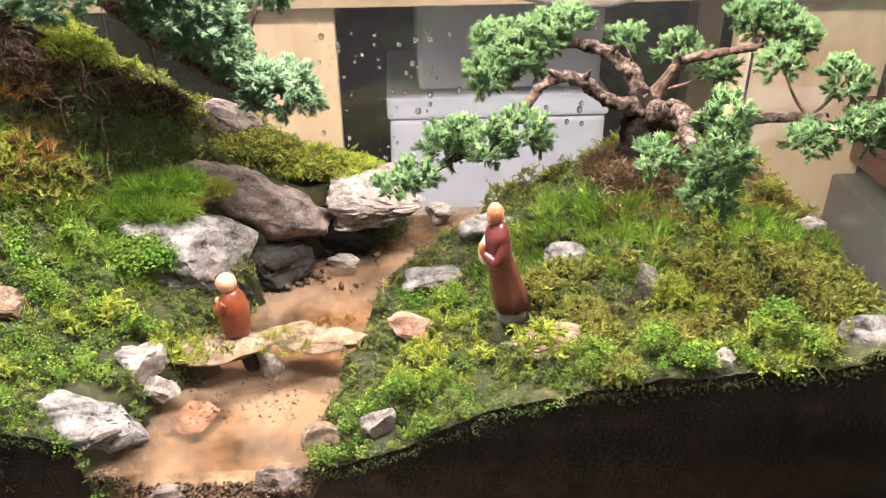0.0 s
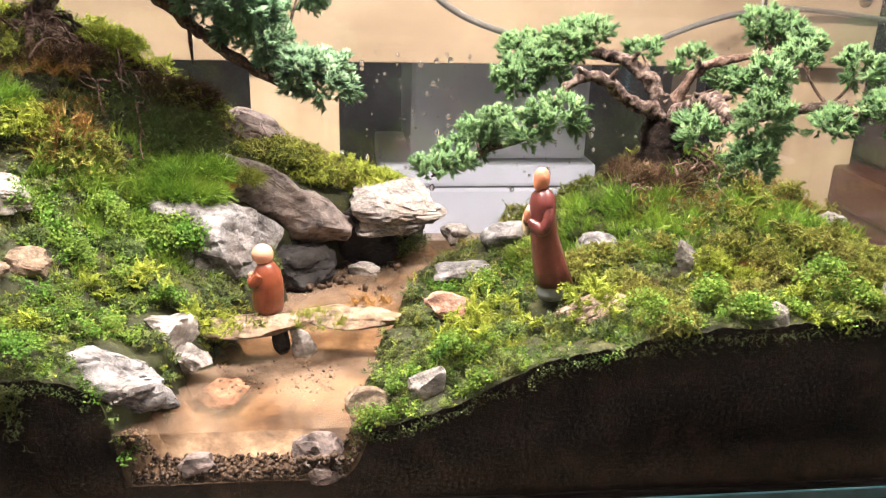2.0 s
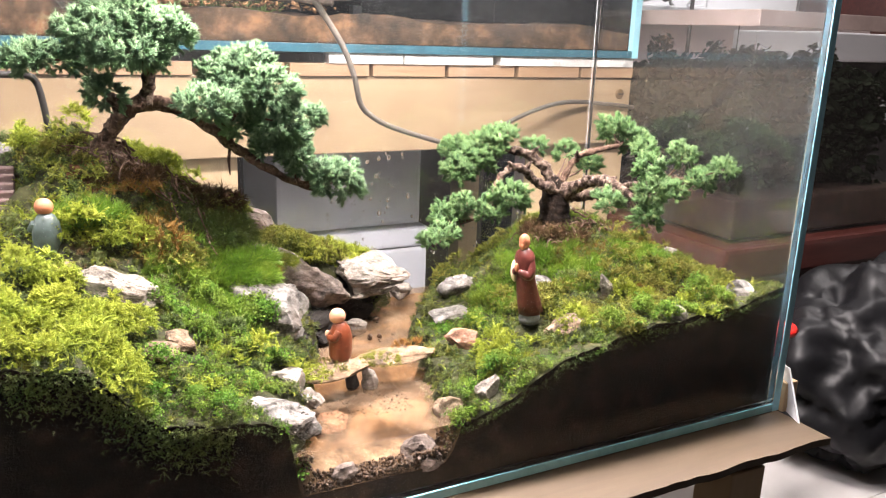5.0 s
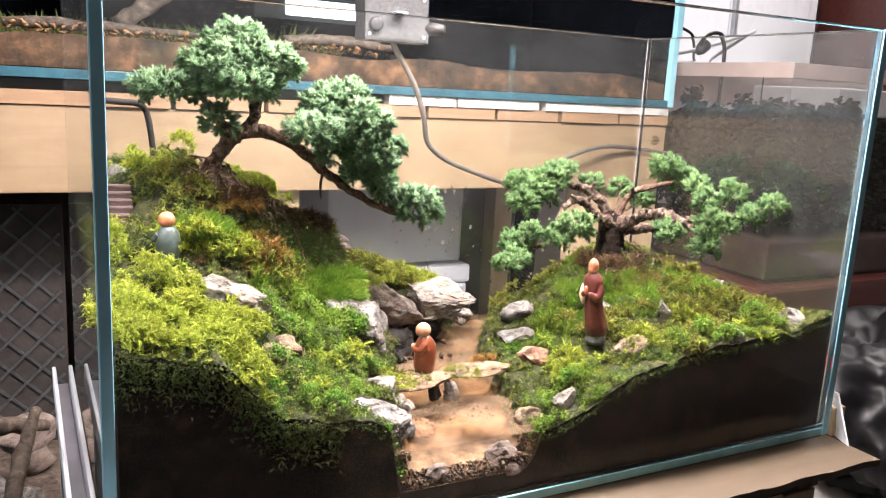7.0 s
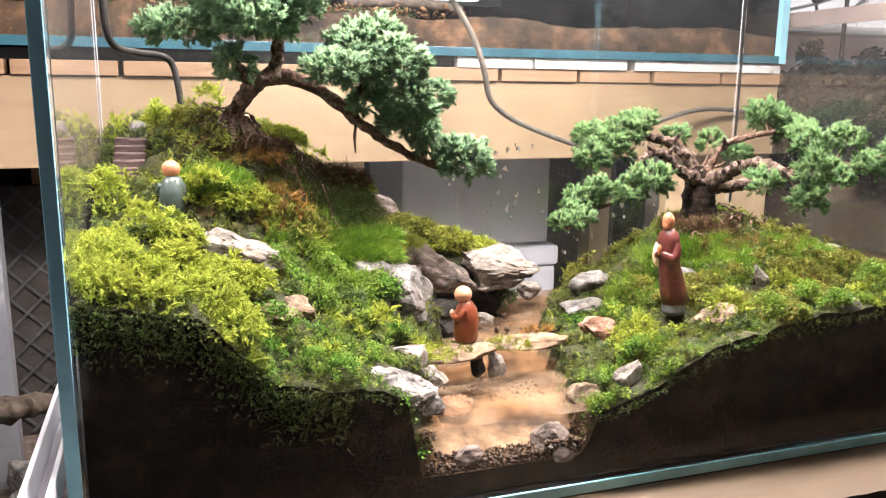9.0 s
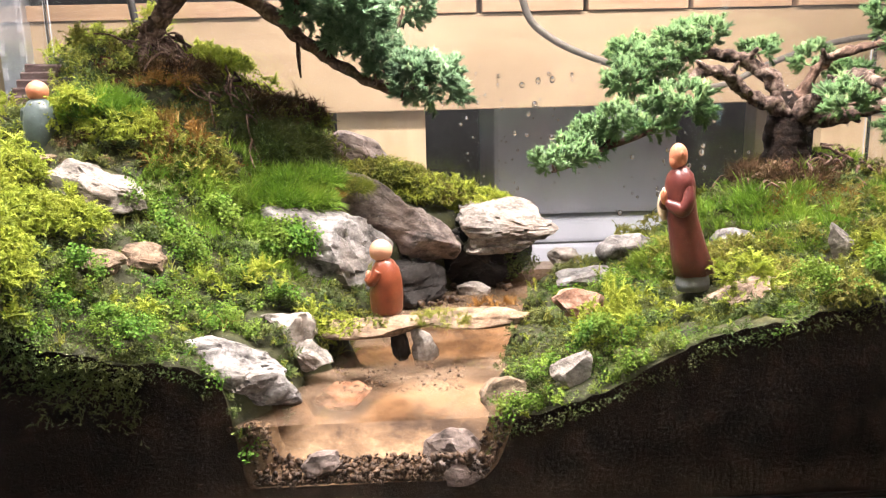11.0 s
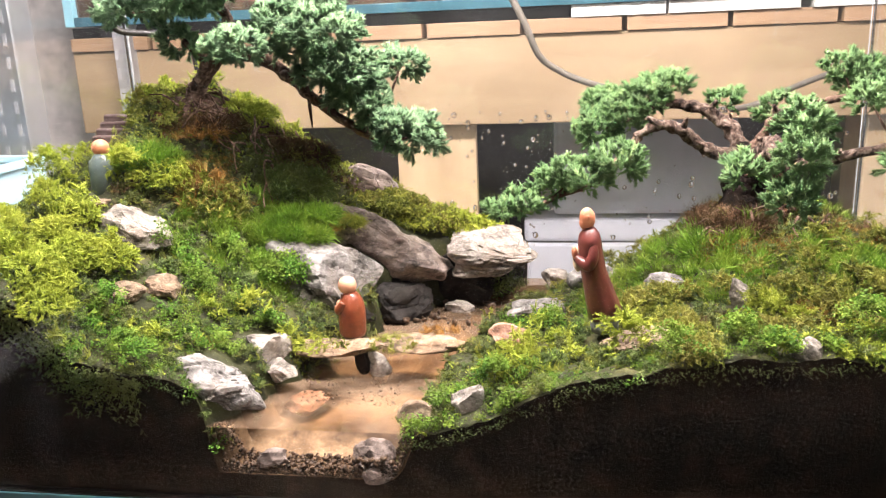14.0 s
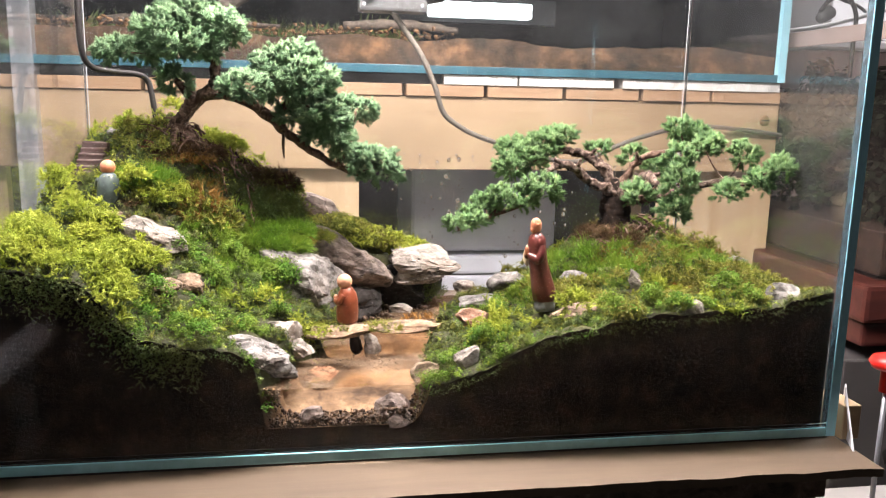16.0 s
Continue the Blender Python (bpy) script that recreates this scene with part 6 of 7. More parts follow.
tagged(bar_ob, "dark packing strip under the aquarium", "packing strip")

AX0, AX1, AY0, AY1, AZ0, AZ1 = -0.558, 0.481, 0.795, 1.20, 0.4140, 0.82
aquarium = thing("aquarium", "long dark aquarium with teal glass edges and a sandy bed", "aquarium")
g = 0.010
for name, lo, hi, m in (
    ("front_pane", (AX0, AY0, AZ0 + g), (AX1, AY0 + g, AZ1), GLASS_POND), ("back_pane", (AX0, AY1 - g, AZ0 + g), (AX1, AY1, AZ1), GLASS_POND),
    # The right pane is made opaque near-black to darken the interior.
    ("side_pane", (AX0, AY0 + g, AZ0 + g), (AX0 + g, AY1 - g, AZ1), GLASS), ("side_pane", (AX1 - g, AY0 + g, AZ0 + g), (AX1, AY1 - g, AZ1), NIGHT),
    ("base_pane", (AX0, AY0, AZ0), (AX1, AY1, AZ0 + g), EDGE_DARK),
):
    ob = bar(name, lo, hi, m, aquarium, "", 0.0006)
    ob.visible_shadow = m not in (GLASS, GLASS_POND)
bar("edge_strip", (AX1 - g, AY0 - 0.0012, AZ0), (AX1 + 0.0008, AY0 + g, AZ1), EDGE, aquarium, "cyan glass edge", 0.0004)
bar("edge_strip", (AX0 - 0.0008, AY0 - 0.0012, AZ0), (AX0 + g, AY0 + g, AZ1), EDGE, aquarium, "cyan glass edge", 0.0004)
bar("edge_strip", (AX0 + g, AY0 - 0.0008, AZ0), (AX1 - g, AY0 + g, AZ0 + g), EDGE_DARK, aquarium, "teal glass edge", 0.0004)


def substrate():
    nx, ny = 70, 14
    xs, ys = np.linspace(AX0 + g + 0.001, AX1 - g - 0.001, nx), np.linspace(AY0 + g + 0.001, AY1 - g - 0.001, ny)
    v = [(x, y, 0.457 + 0.010 * noise.noise(Vector((x * 9, y * 9, 1))) + 0.003 * noise.noise(Vector((x * 60, y * 60, 1))) - 0.012 * max(0, x - 0.1)) for x in xs for y in ys]
    f = [(i * ny + j, (i + 1) * ny + j, (i + 1) * ny + j + 1, i * ny + j + 1) for i in range(nx - 1) for j in range(ny - 1)]
    o = len(v)
    v += [(x, ys[0], AZ0 + g + 0.001) for x in xs]
    f += [(i * ny, o + i, o + i + 1, (i + 1) * ny) for i in range(nx - 1)]
    sheet("substrate", v, f, TANK_SAND, aquarium, "brown sandy substrate", True)


substrate()
for i, pts in enumerate((
    [(-0.4130, 0.8600, 0.4700, 0.005), (-0.3530, 0.8500, 0.4730, 0.006), (-0.2730, 0.8700, 0.4720, 0.005), (-0.1930, 0.8600, 0.4700, 0.003)],
    [(-0.2930, 0.9000, 0.4779, 0.010), (-0.2330, 0.9200, 0.5288, 0.012), (-0.2030, 0.9300, 0.6092, 0.010), (-0.2130, 0.9400, 0.7296, 0.006)],
    [(-0.1130, 0.8400, 0.4723, 0.005), (-0.0430, 0.8500, 0.4768, 0.007), (0.0376, 0.8600, 0.4722, 0.004)],
    [(-0.4530, 0.8800, 0.4740, 0.009), (-0.4330, 0.9000, 0.5279, 0.010), (-0.3930, 0.9300, 0.5892, 0.006)],
)):
    tagged(tube("driftwood", pts, DRIFT, None, "", 10, 8, 0.4, 70, i * 5), "brown driftwood lying on the aquarium bed", "driftwood", "driftwood in the aquarium")
at = np.stack([RNG.uniform(-0.46, -0.02, 420), RNG.uniform(0.90, 1.1, 420), np.full(420, 0.450)], axis=1)
ob = scatter("aquarium_plants", [grass_tuft(s, 12, 0.5, 0.05, 0.4) for s in range(60, 64)], at, RNG.normal(0, 0.2, (420, 3)) + np.array([[0, 0, 1.0]]), RNG.uniform(0.015, 0.05, 420), MOSS_DARK)
tagged(ob, "dim green water plants in the aquarium", "water plants", kind="stuff")
ob, _ = fallen_bits("leaf_litter", "", LEAF_BROWN, 900, (-0.5330, 0.8080, 0.4611), (0.0274, 0.9300, 0.4711), (0.001, 0.006), 8, 0.2)
tagged(ob, "brown leaf litter and chips on the aquarium bed", "leaf litter", kind="stuff")
GLOW, nt_, p_, out_ = shader("lit_tube")
p_.inputs["Emission Color"].default_value, p_.inputs["Emission Strength"].default_value = (1, 1, 1, 1), 4.0
lamp = thing("tube_lamp", "white lit tube lamp behind the aquarium", "lamp")
bar("tube", (0.0886, 1.5000, 0.5537), (0.3130, 1.5300, 0.5857), GLOW, lamp, "", 0.006)
bar("bracket", (0.0274, 1.5350, 0.5452), (0.3742, 1.5600, 0.5972), DARK_STEEL, lamp)
for x in (0.03, 0.33):
    bar("foot", (x, 1.535, -0.72), (x + 0.02, 1.555, 0.489), DARK_STEEL, lamp)

# ---- cables and the grey box ----
box = thing("junction_box", "speckled grey metal box with a black knob on a bracket", "junction box")
bar("body", (-0.1075, 0.5895, 0.4665), (-0.0395, 0.6175, 0.5125), GREY_BOX, box, "", 0.003)
bar("arm", (-0.0800, 0.5775, Z1 + 0.0006), (-0.0680, 0.5894, Z1 + 0.0022), STEEL, box, "steel hook on the glass rim", 0.0004)
v, f = lathe([(0, 0.0065, 0.0065, 0, 0), (0.004, 0.0065, 0.0065, 0, 0), (0.0045, 0.0045, 0.0045, 0, 0)], 20)
ob = sheet("socket", v, f, DARK_STEEL, box, "round dark socket", True)
under(ob, box, pose(-0.0970, 0.5897, 0.4815, 90, 0, 0))
v, f = lathe([(0, 0.007, 0.007, 0, 0), (0.010, 0.006, 0.006, 0, 0), (0.018, 0.0068, 0.0048, 0, 0), (0.020, 0.004, 0.003, 0, 0)], 18)
ob = sheet("knob", v, f, CABLE_BLACK, box, "black turning knob", True)
under(ob, box, pose(-0.0415, 0.5955, 0.4815, 90, 0, 60))
for x in (-0.1025, -0.0455):
    for z in (0.4725, 0.5075):
        v, f = ball((x, 0.5893, z), (0.0018, 0.0008, 0.0018), 2)
        sheet("bolt", v, f, STEEL, box, "", True)
R_ = 0.0029
ob = tube("cable", [(-0.0745, 0.603, 0.4690, R_), (-0.068, 0.605, 0.460, R_), (-0.043, 0.612, 0.427, R_), (-0.027, 0.620, 0.396, R_), (-0.016, 0.632, 0.370, R_), (0.000, 0.642, 0.3565, R_), (0.026, 0.655, 0.344, R_), (0.075, 0.680, 0.3285, R_), (0.125, 0.705, 0.3150, R_), (0.160, 0.725, 0.3105, R_),
                    (0.190, 0.740, 0.3140, R_), (0.220, 0.750, 0.3260, R_), (0.261, 0.760, 0.3395, R_), (0.310, 0.775, 0.3500, R_), (0.358, 0.787, 0.3545, R_), (0.420, 0.797, 0.3510, R_), (0.478, 0.801, 0.3450, R_), (0.492, 0.815, 0.341, R_), (0.497, 0.90, 0.32, R_)],
          CABLE, None, "", 10, 8)
tagged(ob, "thick grey cable looping across the wooden fascia", "cable")
H_ = 0.0027
ob = tube("hose", [(-0.3505, 0.5250, 0.5518, H_), (-0.3505, 0.5250, 0.4818, H_), (-0.3505, 0.5270, 0.4239, H_), (-0.3460, 0.5360, 0.4052, H_), (-0.3310, 0.5550, 0.4011, H_), (-0.3150, 0.5720, 0.3998, H_), (-0.3065, 0.5800, 0.3941, H_), (-0.3025, 0.5800, 0.3761, H_), (-0.2980, 0.5800, 0.3321, H_)],
          CABLE_BLACK, None, "", 10, 8)
tagged(ob, "black rubber hose bending down into the moss", "hose")

# ---- behind and below the rack ----
for i, (lo, hi, label) in enumerate((
    ((-0.009, 0.960, 0.1545), (0.217, 1.15, 0.335), "grey-white polystyrene box under the rack"),
    ((-0.045, 0.950, -0.16), (0.226, 1.15, 0.1505), "long grey-white polystyrene box under the rack"),
)):
    b = thing("foam_box", label, "box", "boxes under the rack")
    bar("body", lo, (hi[0], hi[1], hi[2] - 0.03), BOX_WHITE, b, "", 0.006)
    bar("lid", (lo[0] - 0.003, lo[1] - 0.003, hi[2] - 0.029), (hi[0] + 0.003, hi[1] + 0.003, hi[2]), BOX_WHITE, b, "", 0.005)
bar("low_shelf", (FX0, 0.86, -0.1800), (FX1, 1.2, -0.1610), DRIFT, rack, "dark lower shelf")
# Added backdrop, no real panel: keeps the view through the aquarium dark.
far_panel = part("backing_panel", box_bm((-1.2930, 1.6600, -0.7200), (0.9556, 1.6800, 1.3606)), NIGHT)
tagged(far_panel, "black backdrop added for the darkness inside the aquarium", "panel")
# Added dark sheet in place of the shade behind the rack.
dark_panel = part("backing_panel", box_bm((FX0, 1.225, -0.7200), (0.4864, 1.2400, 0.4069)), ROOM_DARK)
tagged(dark_panel, "dark panel added for the darkness at the back of the rack", "panel")

# ---- right-hand neighbours ----
MAROON = wooden("maroon_varnished_wood", (0.045, 0.012, 0.010), (0.085, 0.024, 0.018), "X", 8, 0.35)
PINK = plain("pale_pink_panel", (0.66, 0.52, 0.50), 0.5, vary=0.1, scale=12)
RIM_PINK = plain("dull_pinkish_tan", (0.36, 0.275, 0.25), 0.6, vary=0.15, scale=20)
PANEL_GREY = plain("dull_grey_panel", (0.075, 0.070, 0.068), 0.4, vary=0.1, scale=15)
TILE = plain("white_glazed_tile", (0.62, 0.60, 0.58), 0.2, vary=0.06, scale=15)
cab = thing("side_cabinet", "low cabinet with a dark maroon top moulding over grey panels", "cabinet")
bar("moulding", (0.4782, 0.5850, 0.1344), (0.8842, 1.0200, 0.1804), MAROON, cab, "maroon varnished moulding", 0.006)
bar("moulding", (0.4844, 0.5920, 0.1047), (0.8740, 1.0100, 0.1337), MAROON, cab, "maroon varnished moulding", 0.004)
for i in range(3):
    bar("panel", (0.470, 0.60, -0.72 + 0.27 * i), (0.845, 1.0, -0.72 + 0.27 * (i + 1) - 0.003), PANEL_GREY, cab, "dull grey panel", 0.003)
side_tank = thing("planted_tank", "misted glass tank full of shade-darkened leafy plants on the cabinet", "glass tank")
SX0, SX1, SY0, SY1, SZ0, SZ1 = 0.503, 0.880, 0.602, 0.98, 0.1840, 0.478
for name, lo, hi, m in (("front_pane", (SX0, SY0, SZ0), (SX1, SY0 + 0.002, SZ1), GLASS_FROST), ("side_pane", (SX0, SY0 + 0.0022, SZ0), (SX0 + 0.002, SY1, SZ1), GLASS_FROST),
                        ("side_pane", (SX1 - 0.006, SY0 + 0.0065, SZ0), (SX1, SY1, SZ1), GLASS), ("back_pane", (SX0 + 0.007, SY1 - 0.006, SZ0), (SX1 - 0.007, SY1, SZ1), GLASS_FAR)):
    bar(name, lo, hi, m, side_tank, "", 0.0005).visible_shadow = False
bar("rim", (SX0 - 0.003, SY0 - 0.003, SZ1 - 0.016), (SX1 + 0.002, SY0 - 0.0005, SZ1 + 0.004), RIM_PINK, side_tank, "pale pinkish rim", 0.001)
bar("rim", (SX0 - 0.003, SY0, SZ1 - 0.016), (SX0 - 0.0005, SY1, SZ1 + 0.004), RIM_PINK, side_tank, "pale pinkish rim", 0.001)
bar("soil", (SX0 + 0.008, SY0 + 0.008, SZ0 + 0.001), (SX1 - 0.008, SY1 - 0.008, SZ0 + 0.055), SOIL, side_tank, "", 0.004)
# Leaf colours near black, carrying the tank's lack of light.
PLANT_DIM = leafy("shade_black_tank_leaves", (0.003, 0.005, 0.003), (0.007, 0.010, 0.006), (0.014, 0.019, 0.012), 0.1, 1.0, (0.012, 0.015, 0.010), 25.0, 0.0)
leaf_t = [creeper_sprig(s, 12, (0.16, 0.30)) for s in range(80, 84)]
n = 2600
u = RNG.uniform(0, 1, n)
at = np.stack([RNG.uniform(SX0 + 0.02, SX1 - 0.02, n), RNG.uniform(SY0 + 0.03, SY1 - 0.03, n), SZ0 + 0.05 + u ** 0.7 * 0.165], axis=1)
at[:, 2] += 0.060 * patch_noise(at[:, 0], at[:, 1], 16, 3) * u
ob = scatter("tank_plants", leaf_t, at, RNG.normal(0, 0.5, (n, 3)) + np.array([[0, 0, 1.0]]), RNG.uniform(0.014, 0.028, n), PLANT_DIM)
tagged(ob, "broad-leaved plants blackened for the unlit misted tank", "plants", kind="stuff")
shelf = thing("wall_cupboard", "pinkish white cupboard behind the planted tank", "cupboard")
bar("body", (0.8000, 1.2500, -0.7200), (1.6390, 1.6000, 0.4929), PINK, shelf, "", 0.006)
bar("top", (0.7900, 1.2300, 0.4931), (1.6594, 1.6200, 0.5121), WHITE, shelf, "", 0.004)
bench = thing("side_bench", "dark bench with white and pale pink boards on it", "bench")
# Black blocks stand in for the dark open front and the shaded gap.
bar("body", (1.1290, 1.0000, -0.7200), (1.7920, 1.2200, 0.2862), BLACK, bench, "solid black block for the dark open front", 0.003)
bar("board", (1.1188, 0.9900, 0.2868), (1.8022, 1.2200, 0.3298), WHITE, bench, "white board", 0.003)
bar("board", (1.1290, 0.9950, 0.3310), (1.7920, 1.2200, 0.3740), PINK, bench, "pale pink board", 0.003)
bar("spacer", (1.1494, 1.0300, 0.3765), (1.7716, 1.2000, 0.4105), BLACK, bench, "black block in place of the dark gap", 0.002)
bar("board", (1.1188, 0.9900, 0.4098), (1.8022, 1.2200, 0.4678), WHITE, bench, "white board", 0.003)
closet = thing("tall_closet", "dark maroon wooden closet behind the bench", "closet")
bar("body", (1.9042, 1.3200, -0.7200), (2.4346, 1.7000, 1.4460), MAROON, closet, "", 0.004)
for x in (1.87, 2.125):
    bar("door", (x, 1.305, -0.68), (x + 0.245, 1.319, 1.36), MAROON, closet, "", 0.004)
panel = thing("upright_locker", "white upright locker against the wall", "locker")
bar("body", (1.1290, 1.6400, -0.7200), (1.8226, 1.9000, 1.3597), WHITE, panel, "", 0.004)
for x in (1.105, 1.442):
    bar("door", (x, 1.628, -0.70), (x + 0.333, 1.639, 1.28), WHITE, panel, "", 0.003)
bar("handle", (1.4452, 1.6120, 0.6085), (1.4574, 1.6275, 0.7585), STEEL, panel, "", 0.002)
plug = thing("power_plug", "grey plug on a short black lead on the tank rim", "plug")
v, f = lathe([(0, 0.006, 0.006, 0, 0), (0.010, 0.009, 0.009, 0, 0), (0.022, 0.010, 0.010, 0, 0), (0.026, 0.006, 0.006, 0, 0)], 14)
under(sheet("plug_body", v, f, GREY_BOX, plug, "", True), plug, pose(0.5272, 0.8000, 0.4996, 0, 60, 20))
tube("lead", [(0.5272, 0.8000, 0.5096, 0.003), (0.5425, 0.8000, 0.5266, 0.003), (0.5660, 0.8000, 0.5286, 0.003), (0.5802, 0.8000, 0.5086, 0.003), (0.5813, 0.8000, 0.4786, 0.003), (0.5813, 0.8000, 0.4236, 0.003)], CABLE_BLACK, plug, "", 8, 6)
for pts, m, lab in (([(0.5170, 0.9770, 0.4897, 0.0035), (0.6394, 0.9500, 0.5081, 0.0035), (0.7720, 0.9500, 0.5451, 0.0035), (0.9046, 1.0500, 0.5644, 0.0035), (1.0066, 1.2500, 0.5180, 0.0035), (1.1494, 1.3500, 0.5207, 0.0035)], WHITE, "white mains cable sagging across the tanks"),
                    ([(0.6802, 1.1600, 1.7970, 0.003), (0.6904, 1.1500, 1.2387, 0.003), (0.7108, 1.1500, 0.7386, 0.003), (0.7618, 1.1500, 0.5987, 0.003), (0.8434, 1.1500, 0.5586, 0.003), (0.9454, 1.2400, 0.5175, 0.003), (1.0270, 1.3200, 0.5190, 0.003)], CABLE_BLACK, "thin black cable hanging behind the tanks")):
    tagged(tube("cable", pts, m, None, "", 8, 8), lab, "cable")


def sack():
    bm = bmesh.new()
    bmesh.ops.create_icosphere(bm, subdivisions=5, radius=1)
    for v in bm.verts:
        p = v.co.copy()
        k = 0.22 * noise.noise(p * 2.2) - 0.20 * abs(noise.noise(p * 4.1)) - 0.13 * abs(noise.noise(p * 8.3)) - 0.06 * abs(noise.noise(p * 17)) + 0.12
        p *= 1 + k
        v.co = Vector((p.x * 0.17, p.y * 0.12, max(p.z, -0.7) * 0.13))
    return bm


BAG = plain("black_plastic_sack", (0.006, 0.006, 0.007), 0.46, spec=0.25, vary=0.2, scale=30)
crate = thing("cardboard_box", "off-white cardboard box beside the stand", "box")
bar("body", (0.3436, 0.3600, -0.7200), (0.8230, 0.5700, -0.0600), TILE, crate, "", 0.004)
bar("flap", (0.3436, 0.3000, -0.0640), (0.8230, 0.3590, -0.0600), TILE, crate, "", 0.001)
ob = part("rubbish_bag", sack(), BAG, smooth=True)
ob.matrix_world = pose(0.6394, 0.4650, 0.0412, 0, 0, 10)
tagged(ob, "crumpled shiny black plastic bag on a cardboard box", "bag")
paper = part("paper_sheet", box_bm((-0.09, -0.06, -0.001), (0.09, 0.06, 0.001)), WHITE)
paper.matrix_world = pose(0.7618, 0.4700, 0.1444, 10, -14, 12)
tagged(paper, "loose white paper sheet on the black bag", "paper")
RED = plain("red_plastic", (0.65, 0.02, 0.015), 0.35, vary=0.08)
pin = thing("red_capped_rod", "thin metal rod with a red plastic cap", "rod")
v, f = lathe([(0, 0.006, 0.006, 0, 0), (0.022, 0.0062, 0.0062, 0, 0), (0.0225, 0.014, 0.014, 0, 0), (0.028, 0.017, 0.017, 0, 0), (0.033, 0.014, 0.014, 0, 0), (0.036, 0.006, 0.006, 0, 0)], 24)
under(sheet("cap", v, f, RED, pin, "red flanged plastic cap", True), pin, pose(0.3660, 0.4000, 0.1264, 0, 0, 0))
tube("shaft", [(0.3660, 0.4000, -0.7200, 0.0025), (0.3660, 0.4000, -0.3000, 0.0025), (0.3660, 0.4000, 0.1274, 0.0025)], STEEL, pin, "", 8, 4)

# ---- left-hand neighbours ----
slab("wall_pier", (-1.5, 0.86, -0.72), (-0.585, 0.98, 1.8), ROOM_WALL, "pale pinkish plastered pier beside the rack", "wall")

SLOT = plain("pale_slot", (0.40, 0.40, 0.42), 0.6)


def slotted_post(x, y, z0, z1, w=0.034, turn=0):
    p = tagged(empty("slotted_post"), "galvanised slotted steel angle post", "shelf post", "slotted posts")
    under(part("flange", box_bm((-w / 2, 0, z0), (w / 2, 0.002, z1), 0.0004, 1), STEEL, p), p, pose(x, y, 0, 0, 0, turn))
    under(part("flange", box_bm((w / 2 - 0.002, 0.0021, z0), (w / 2, w, z1), 0.0004, 1), STEEL, p), p, pose(x, y, 0, 0, 0, turn))
    k = 0
    z = z1 - 0.02
    while z > max(z0, 0.15) and k < 22:
        for dx in (-0.009, 0.009):
            under(part("slot", box_bm((dx - 0.0022, -0.0006, z - 0.006), (dx + 0.0022, -0.0002, z + 0.006), 0.0), SLOT, p), p, pose(x, y, 0, 0, 0, turn))
        z -= 0.022
        k += 1
    return p


slotted_post(-0.548, 0.66, -0.72, 0.62)
slotted_post(-0.490, 0.79, -0.72, 0.60, 0.024)
channel = thing("plastic_channel", "white plastic channel on brackets along the side of the tank", "channel profile")
for lo, hi, m in (((-0.3868, 0.12, 0.176), (-0.3840, 0.525, 0.194), WHITE), ((-0.3750, 0.12, 0.176), (-0.3722, 0.525, 0.194), WHITE), ((-0.3839, 0.12, 0.176), (-0.3751, 0.525, 0.179), CHANNEL_GREY)):
    bar("wall", lo, hi, m, channel, "", 0.0008)
for y in (0.17, 0.44):
    bar("bracket", (-0.386, y, -0.0455), (-0.373, y + 0.012, 0.1758), STEEL, channel, "steel bracket", 0.0008)
wood_shelf = part("side_shelf", box_bm((-1.1, 0.16, -0.066), (-0.376, 1.0, -0.046), 0.002), DRIFT)
tagged(wood_shelf, "dark rough shelf beside the stand", "shelf")
for x, y in ((-1.08, 0.18), (-1.08, 0.96), (-0.40, 0.18), (-0.40, 0.96)):
    bar("leg", (x, y, -0.72), (x + 0.02, y + 0.02, -0.0665), DRIFT, wood_shelf)
r = random.Random(9)
for i in range(26):
    s = r.uniform(0.02, 0.045)
    x, y = r.uniform(-0.47, -0.40), r.uniform(0.22, 0.86)
    rock("grey rock piled on the side shelf", (x, y, -0.046 + s * 0.62 + (0.05 if i % 3 == 0 else 0)), (s, s * 0.85, s * 0.7), STONE if i % 2 else STONE_BROWN, 70 + i, (r.uniform(-20, 20), r.uniform(-20, 20), r.uniform(0, 180)), 3, "loose_rock")
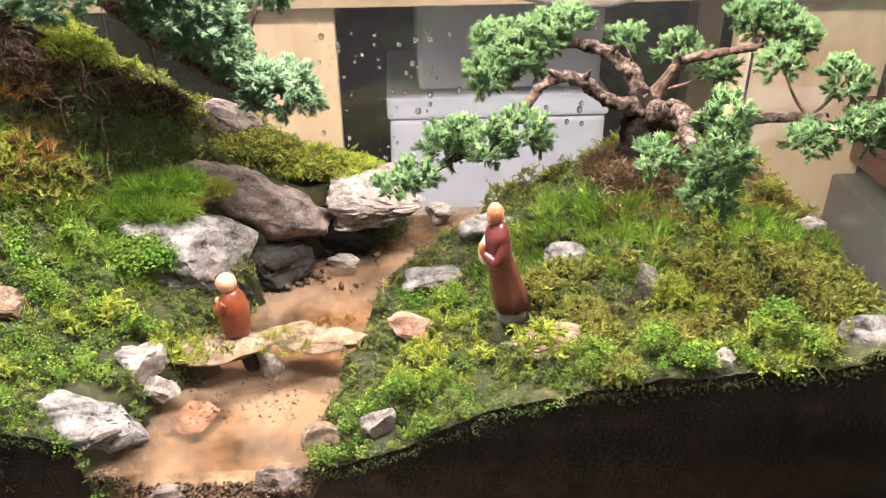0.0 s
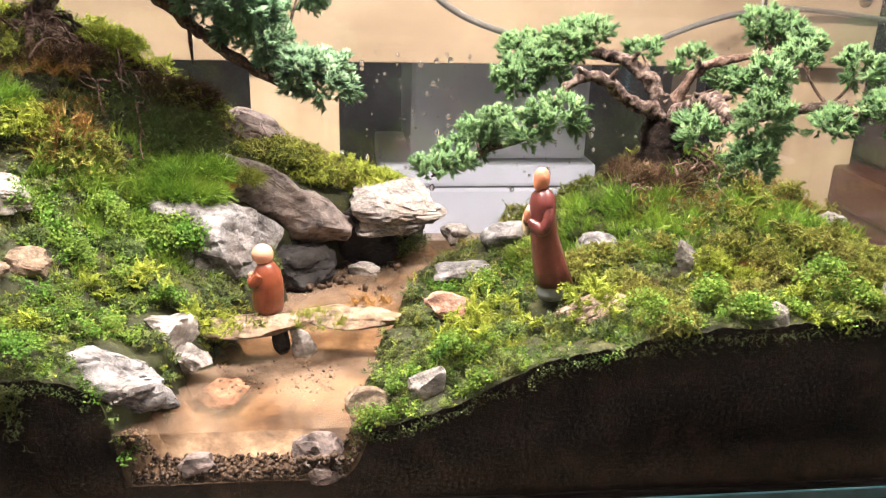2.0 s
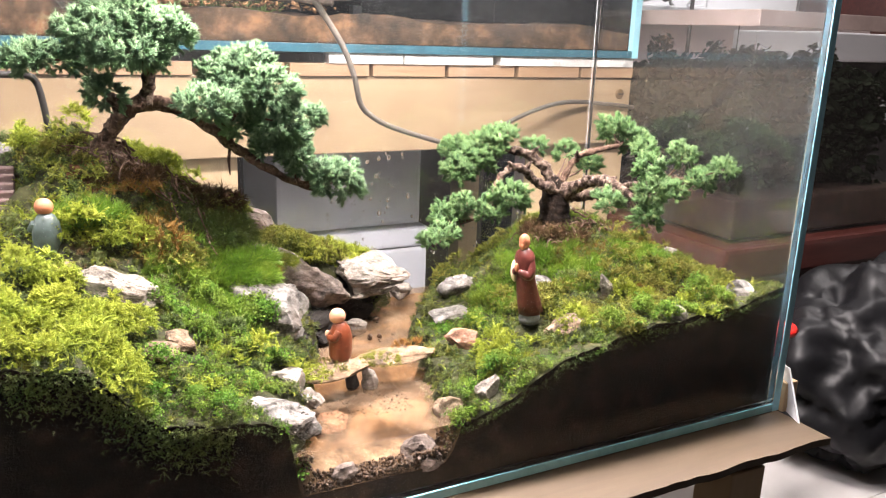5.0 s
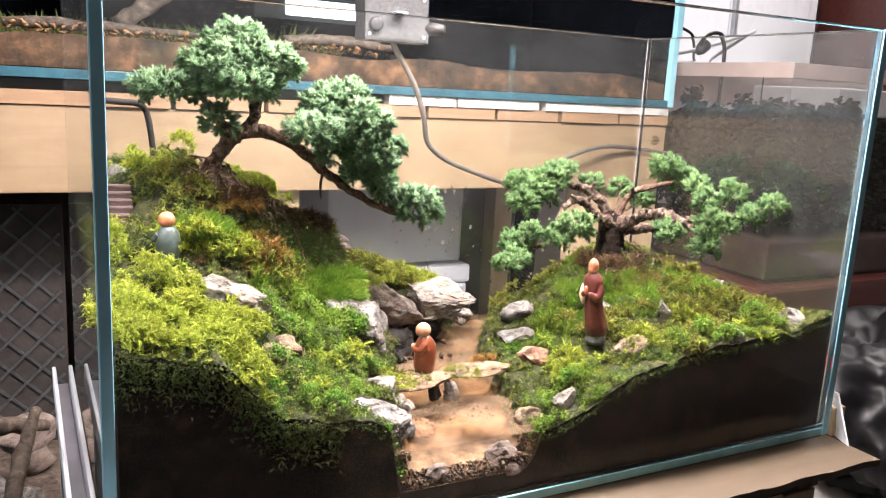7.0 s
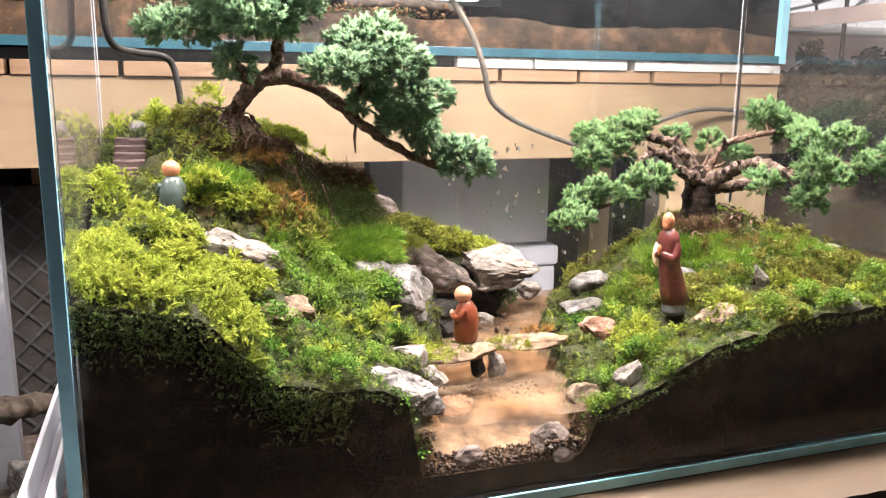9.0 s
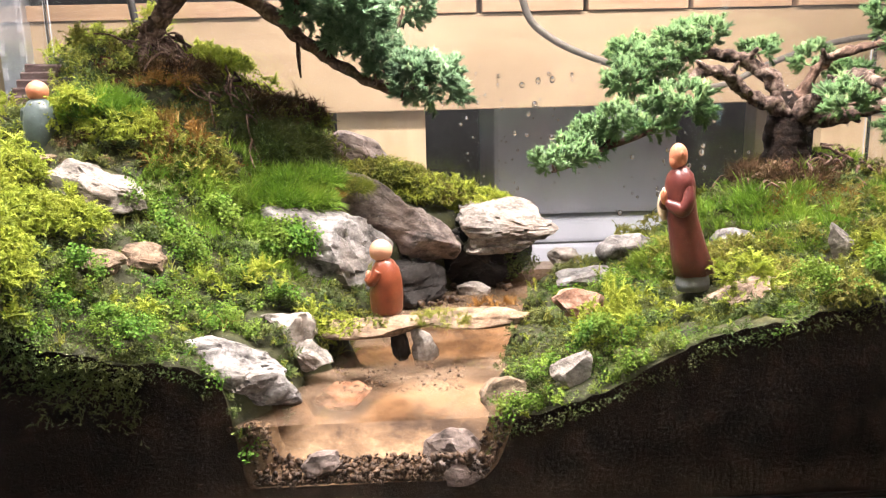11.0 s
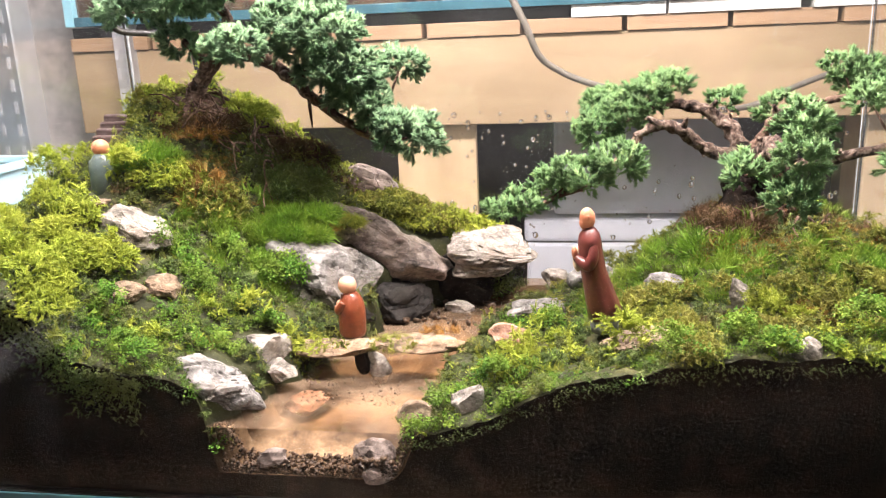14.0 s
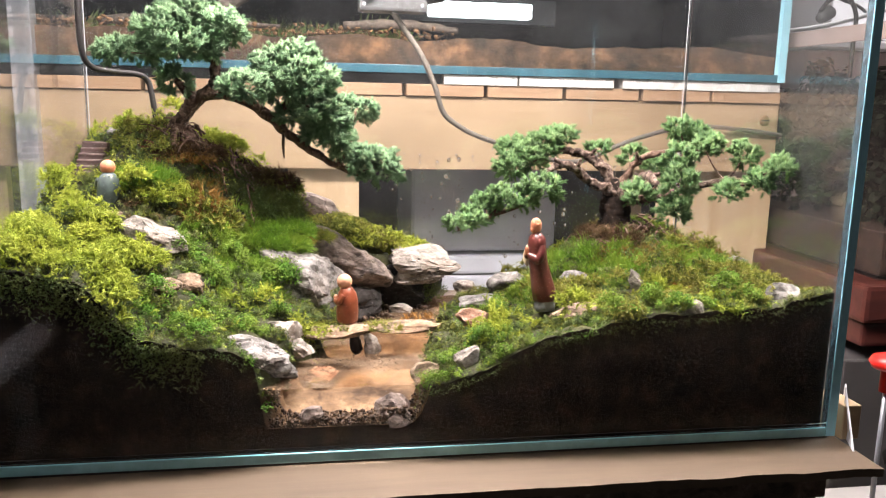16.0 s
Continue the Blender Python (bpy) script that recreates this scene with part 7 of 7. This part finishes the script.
for i, pts in enumerate((
    [(-0.47, 0.64, 0.10, 0.010), (-0.455, 0.66, 0.092, 0.012), (-0.44, 0.70, 0.078, 0.010), (-0.39, 0.74, 0.055, 0.007)],
    [(-0.45, 0.50, -0.02, 0.009), (-0.43, 0.56, 0.03, 0.009), (-0.415, 0.64, 0.06, 0.008), (-0.40, 0.70, 0.09, 0.005)],
    [(-0.48, 0.44, -0.02, 0.010), (-0.46, 0.46, 0.04, 0.010), (-0.43, 0.44, 0.02, 0.007)],
)):
    tagged(tube("driftwood", pts, DRIFT, None, "", 12, 8, 0.4, 50, i * 11), "weathered driftwood branch on the side shelf", "driftwood", "driftwood on the side shelf")
TUB = plain("pale_blue_plastic", (0.50, 0.74, 0.86), 0.3, vary=0.08, scale=14)
tub = thing("plastic_tub", "pale blue open plastic tub on the side shelf", "tub")
for name, lo, hi in (("wall", (-0.80, 0.48, -0.0455), (-0.487, 0.484, 0.288)), ("wall", (-0.80, 0.611, -0.0455), (-0.487, 0.615, 0.288)), ("wall", (-0.491, 0.4845, -0.0455), (-0.487, 0.6105, 0.288)), ("wall", (-0.80, 0.4845, -0.0455), (-0.796, 0.6105, 0.288)),
                     ("floor", (-0.7955, 0.4845, -0.0455), (-0.4915, 0.6105, -0.041)), ("rim", (-0.804, 0.476, 0.2885), (-0.483, 0.4845, 0.295)), ("rim", (-0.804, 0.6105, 0.2885), (-0.483, 0.619, 0.295)), ("rim", (-0.4915, 0.485, 0.2885), (-0.483, 0.610, 0.295))):
    bar(name, lo, hi, TUB, tub, "", 0.0012)
grille = thing("lattice_panel", "dim grey lattice panel leaning behind the driftwood", "lattice panel")
# Backing in the same shade-dark brown, for the darkness between the laths.
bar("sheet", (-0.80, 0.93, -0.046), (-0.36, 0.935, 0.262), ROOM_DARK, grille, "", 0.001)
LX0, LX1, LZ0, LZ1 = -0.795, -0.365, -0.040, 0.258
for sgn in (-1, 1):
    c = LX0 - (LZ1 - LZ0)
    while c < LX1 + (LZ1 - LZ0):
        # a lath along x = c + sgn * (z - mid), cut off at the panel's edges
        a, b = LZ0, LZ1
        za, zb = sorted(((LX0 - c) * sgn + 0.109, (LX1 - c) * sgn + 0.109))
        a, b = max(a, za), min(b, zb)
        if b - a > 0.02:
            m, half = (a + b) / 2, (b - a) / 2 * 1.414
            ob = part("strip", box_bm((-half, -0.0015, -0.0016), (half, 0.0015, 0.0016)), LATTICE_GREY, grille)
            under(ob, grille, pose(c + sgn * (m - 0.109), 0.927 - 0.0022 * sgn, m, 0, -45 * sgn, 0))
        c += 0.036
bpy.context.view_layer.update()
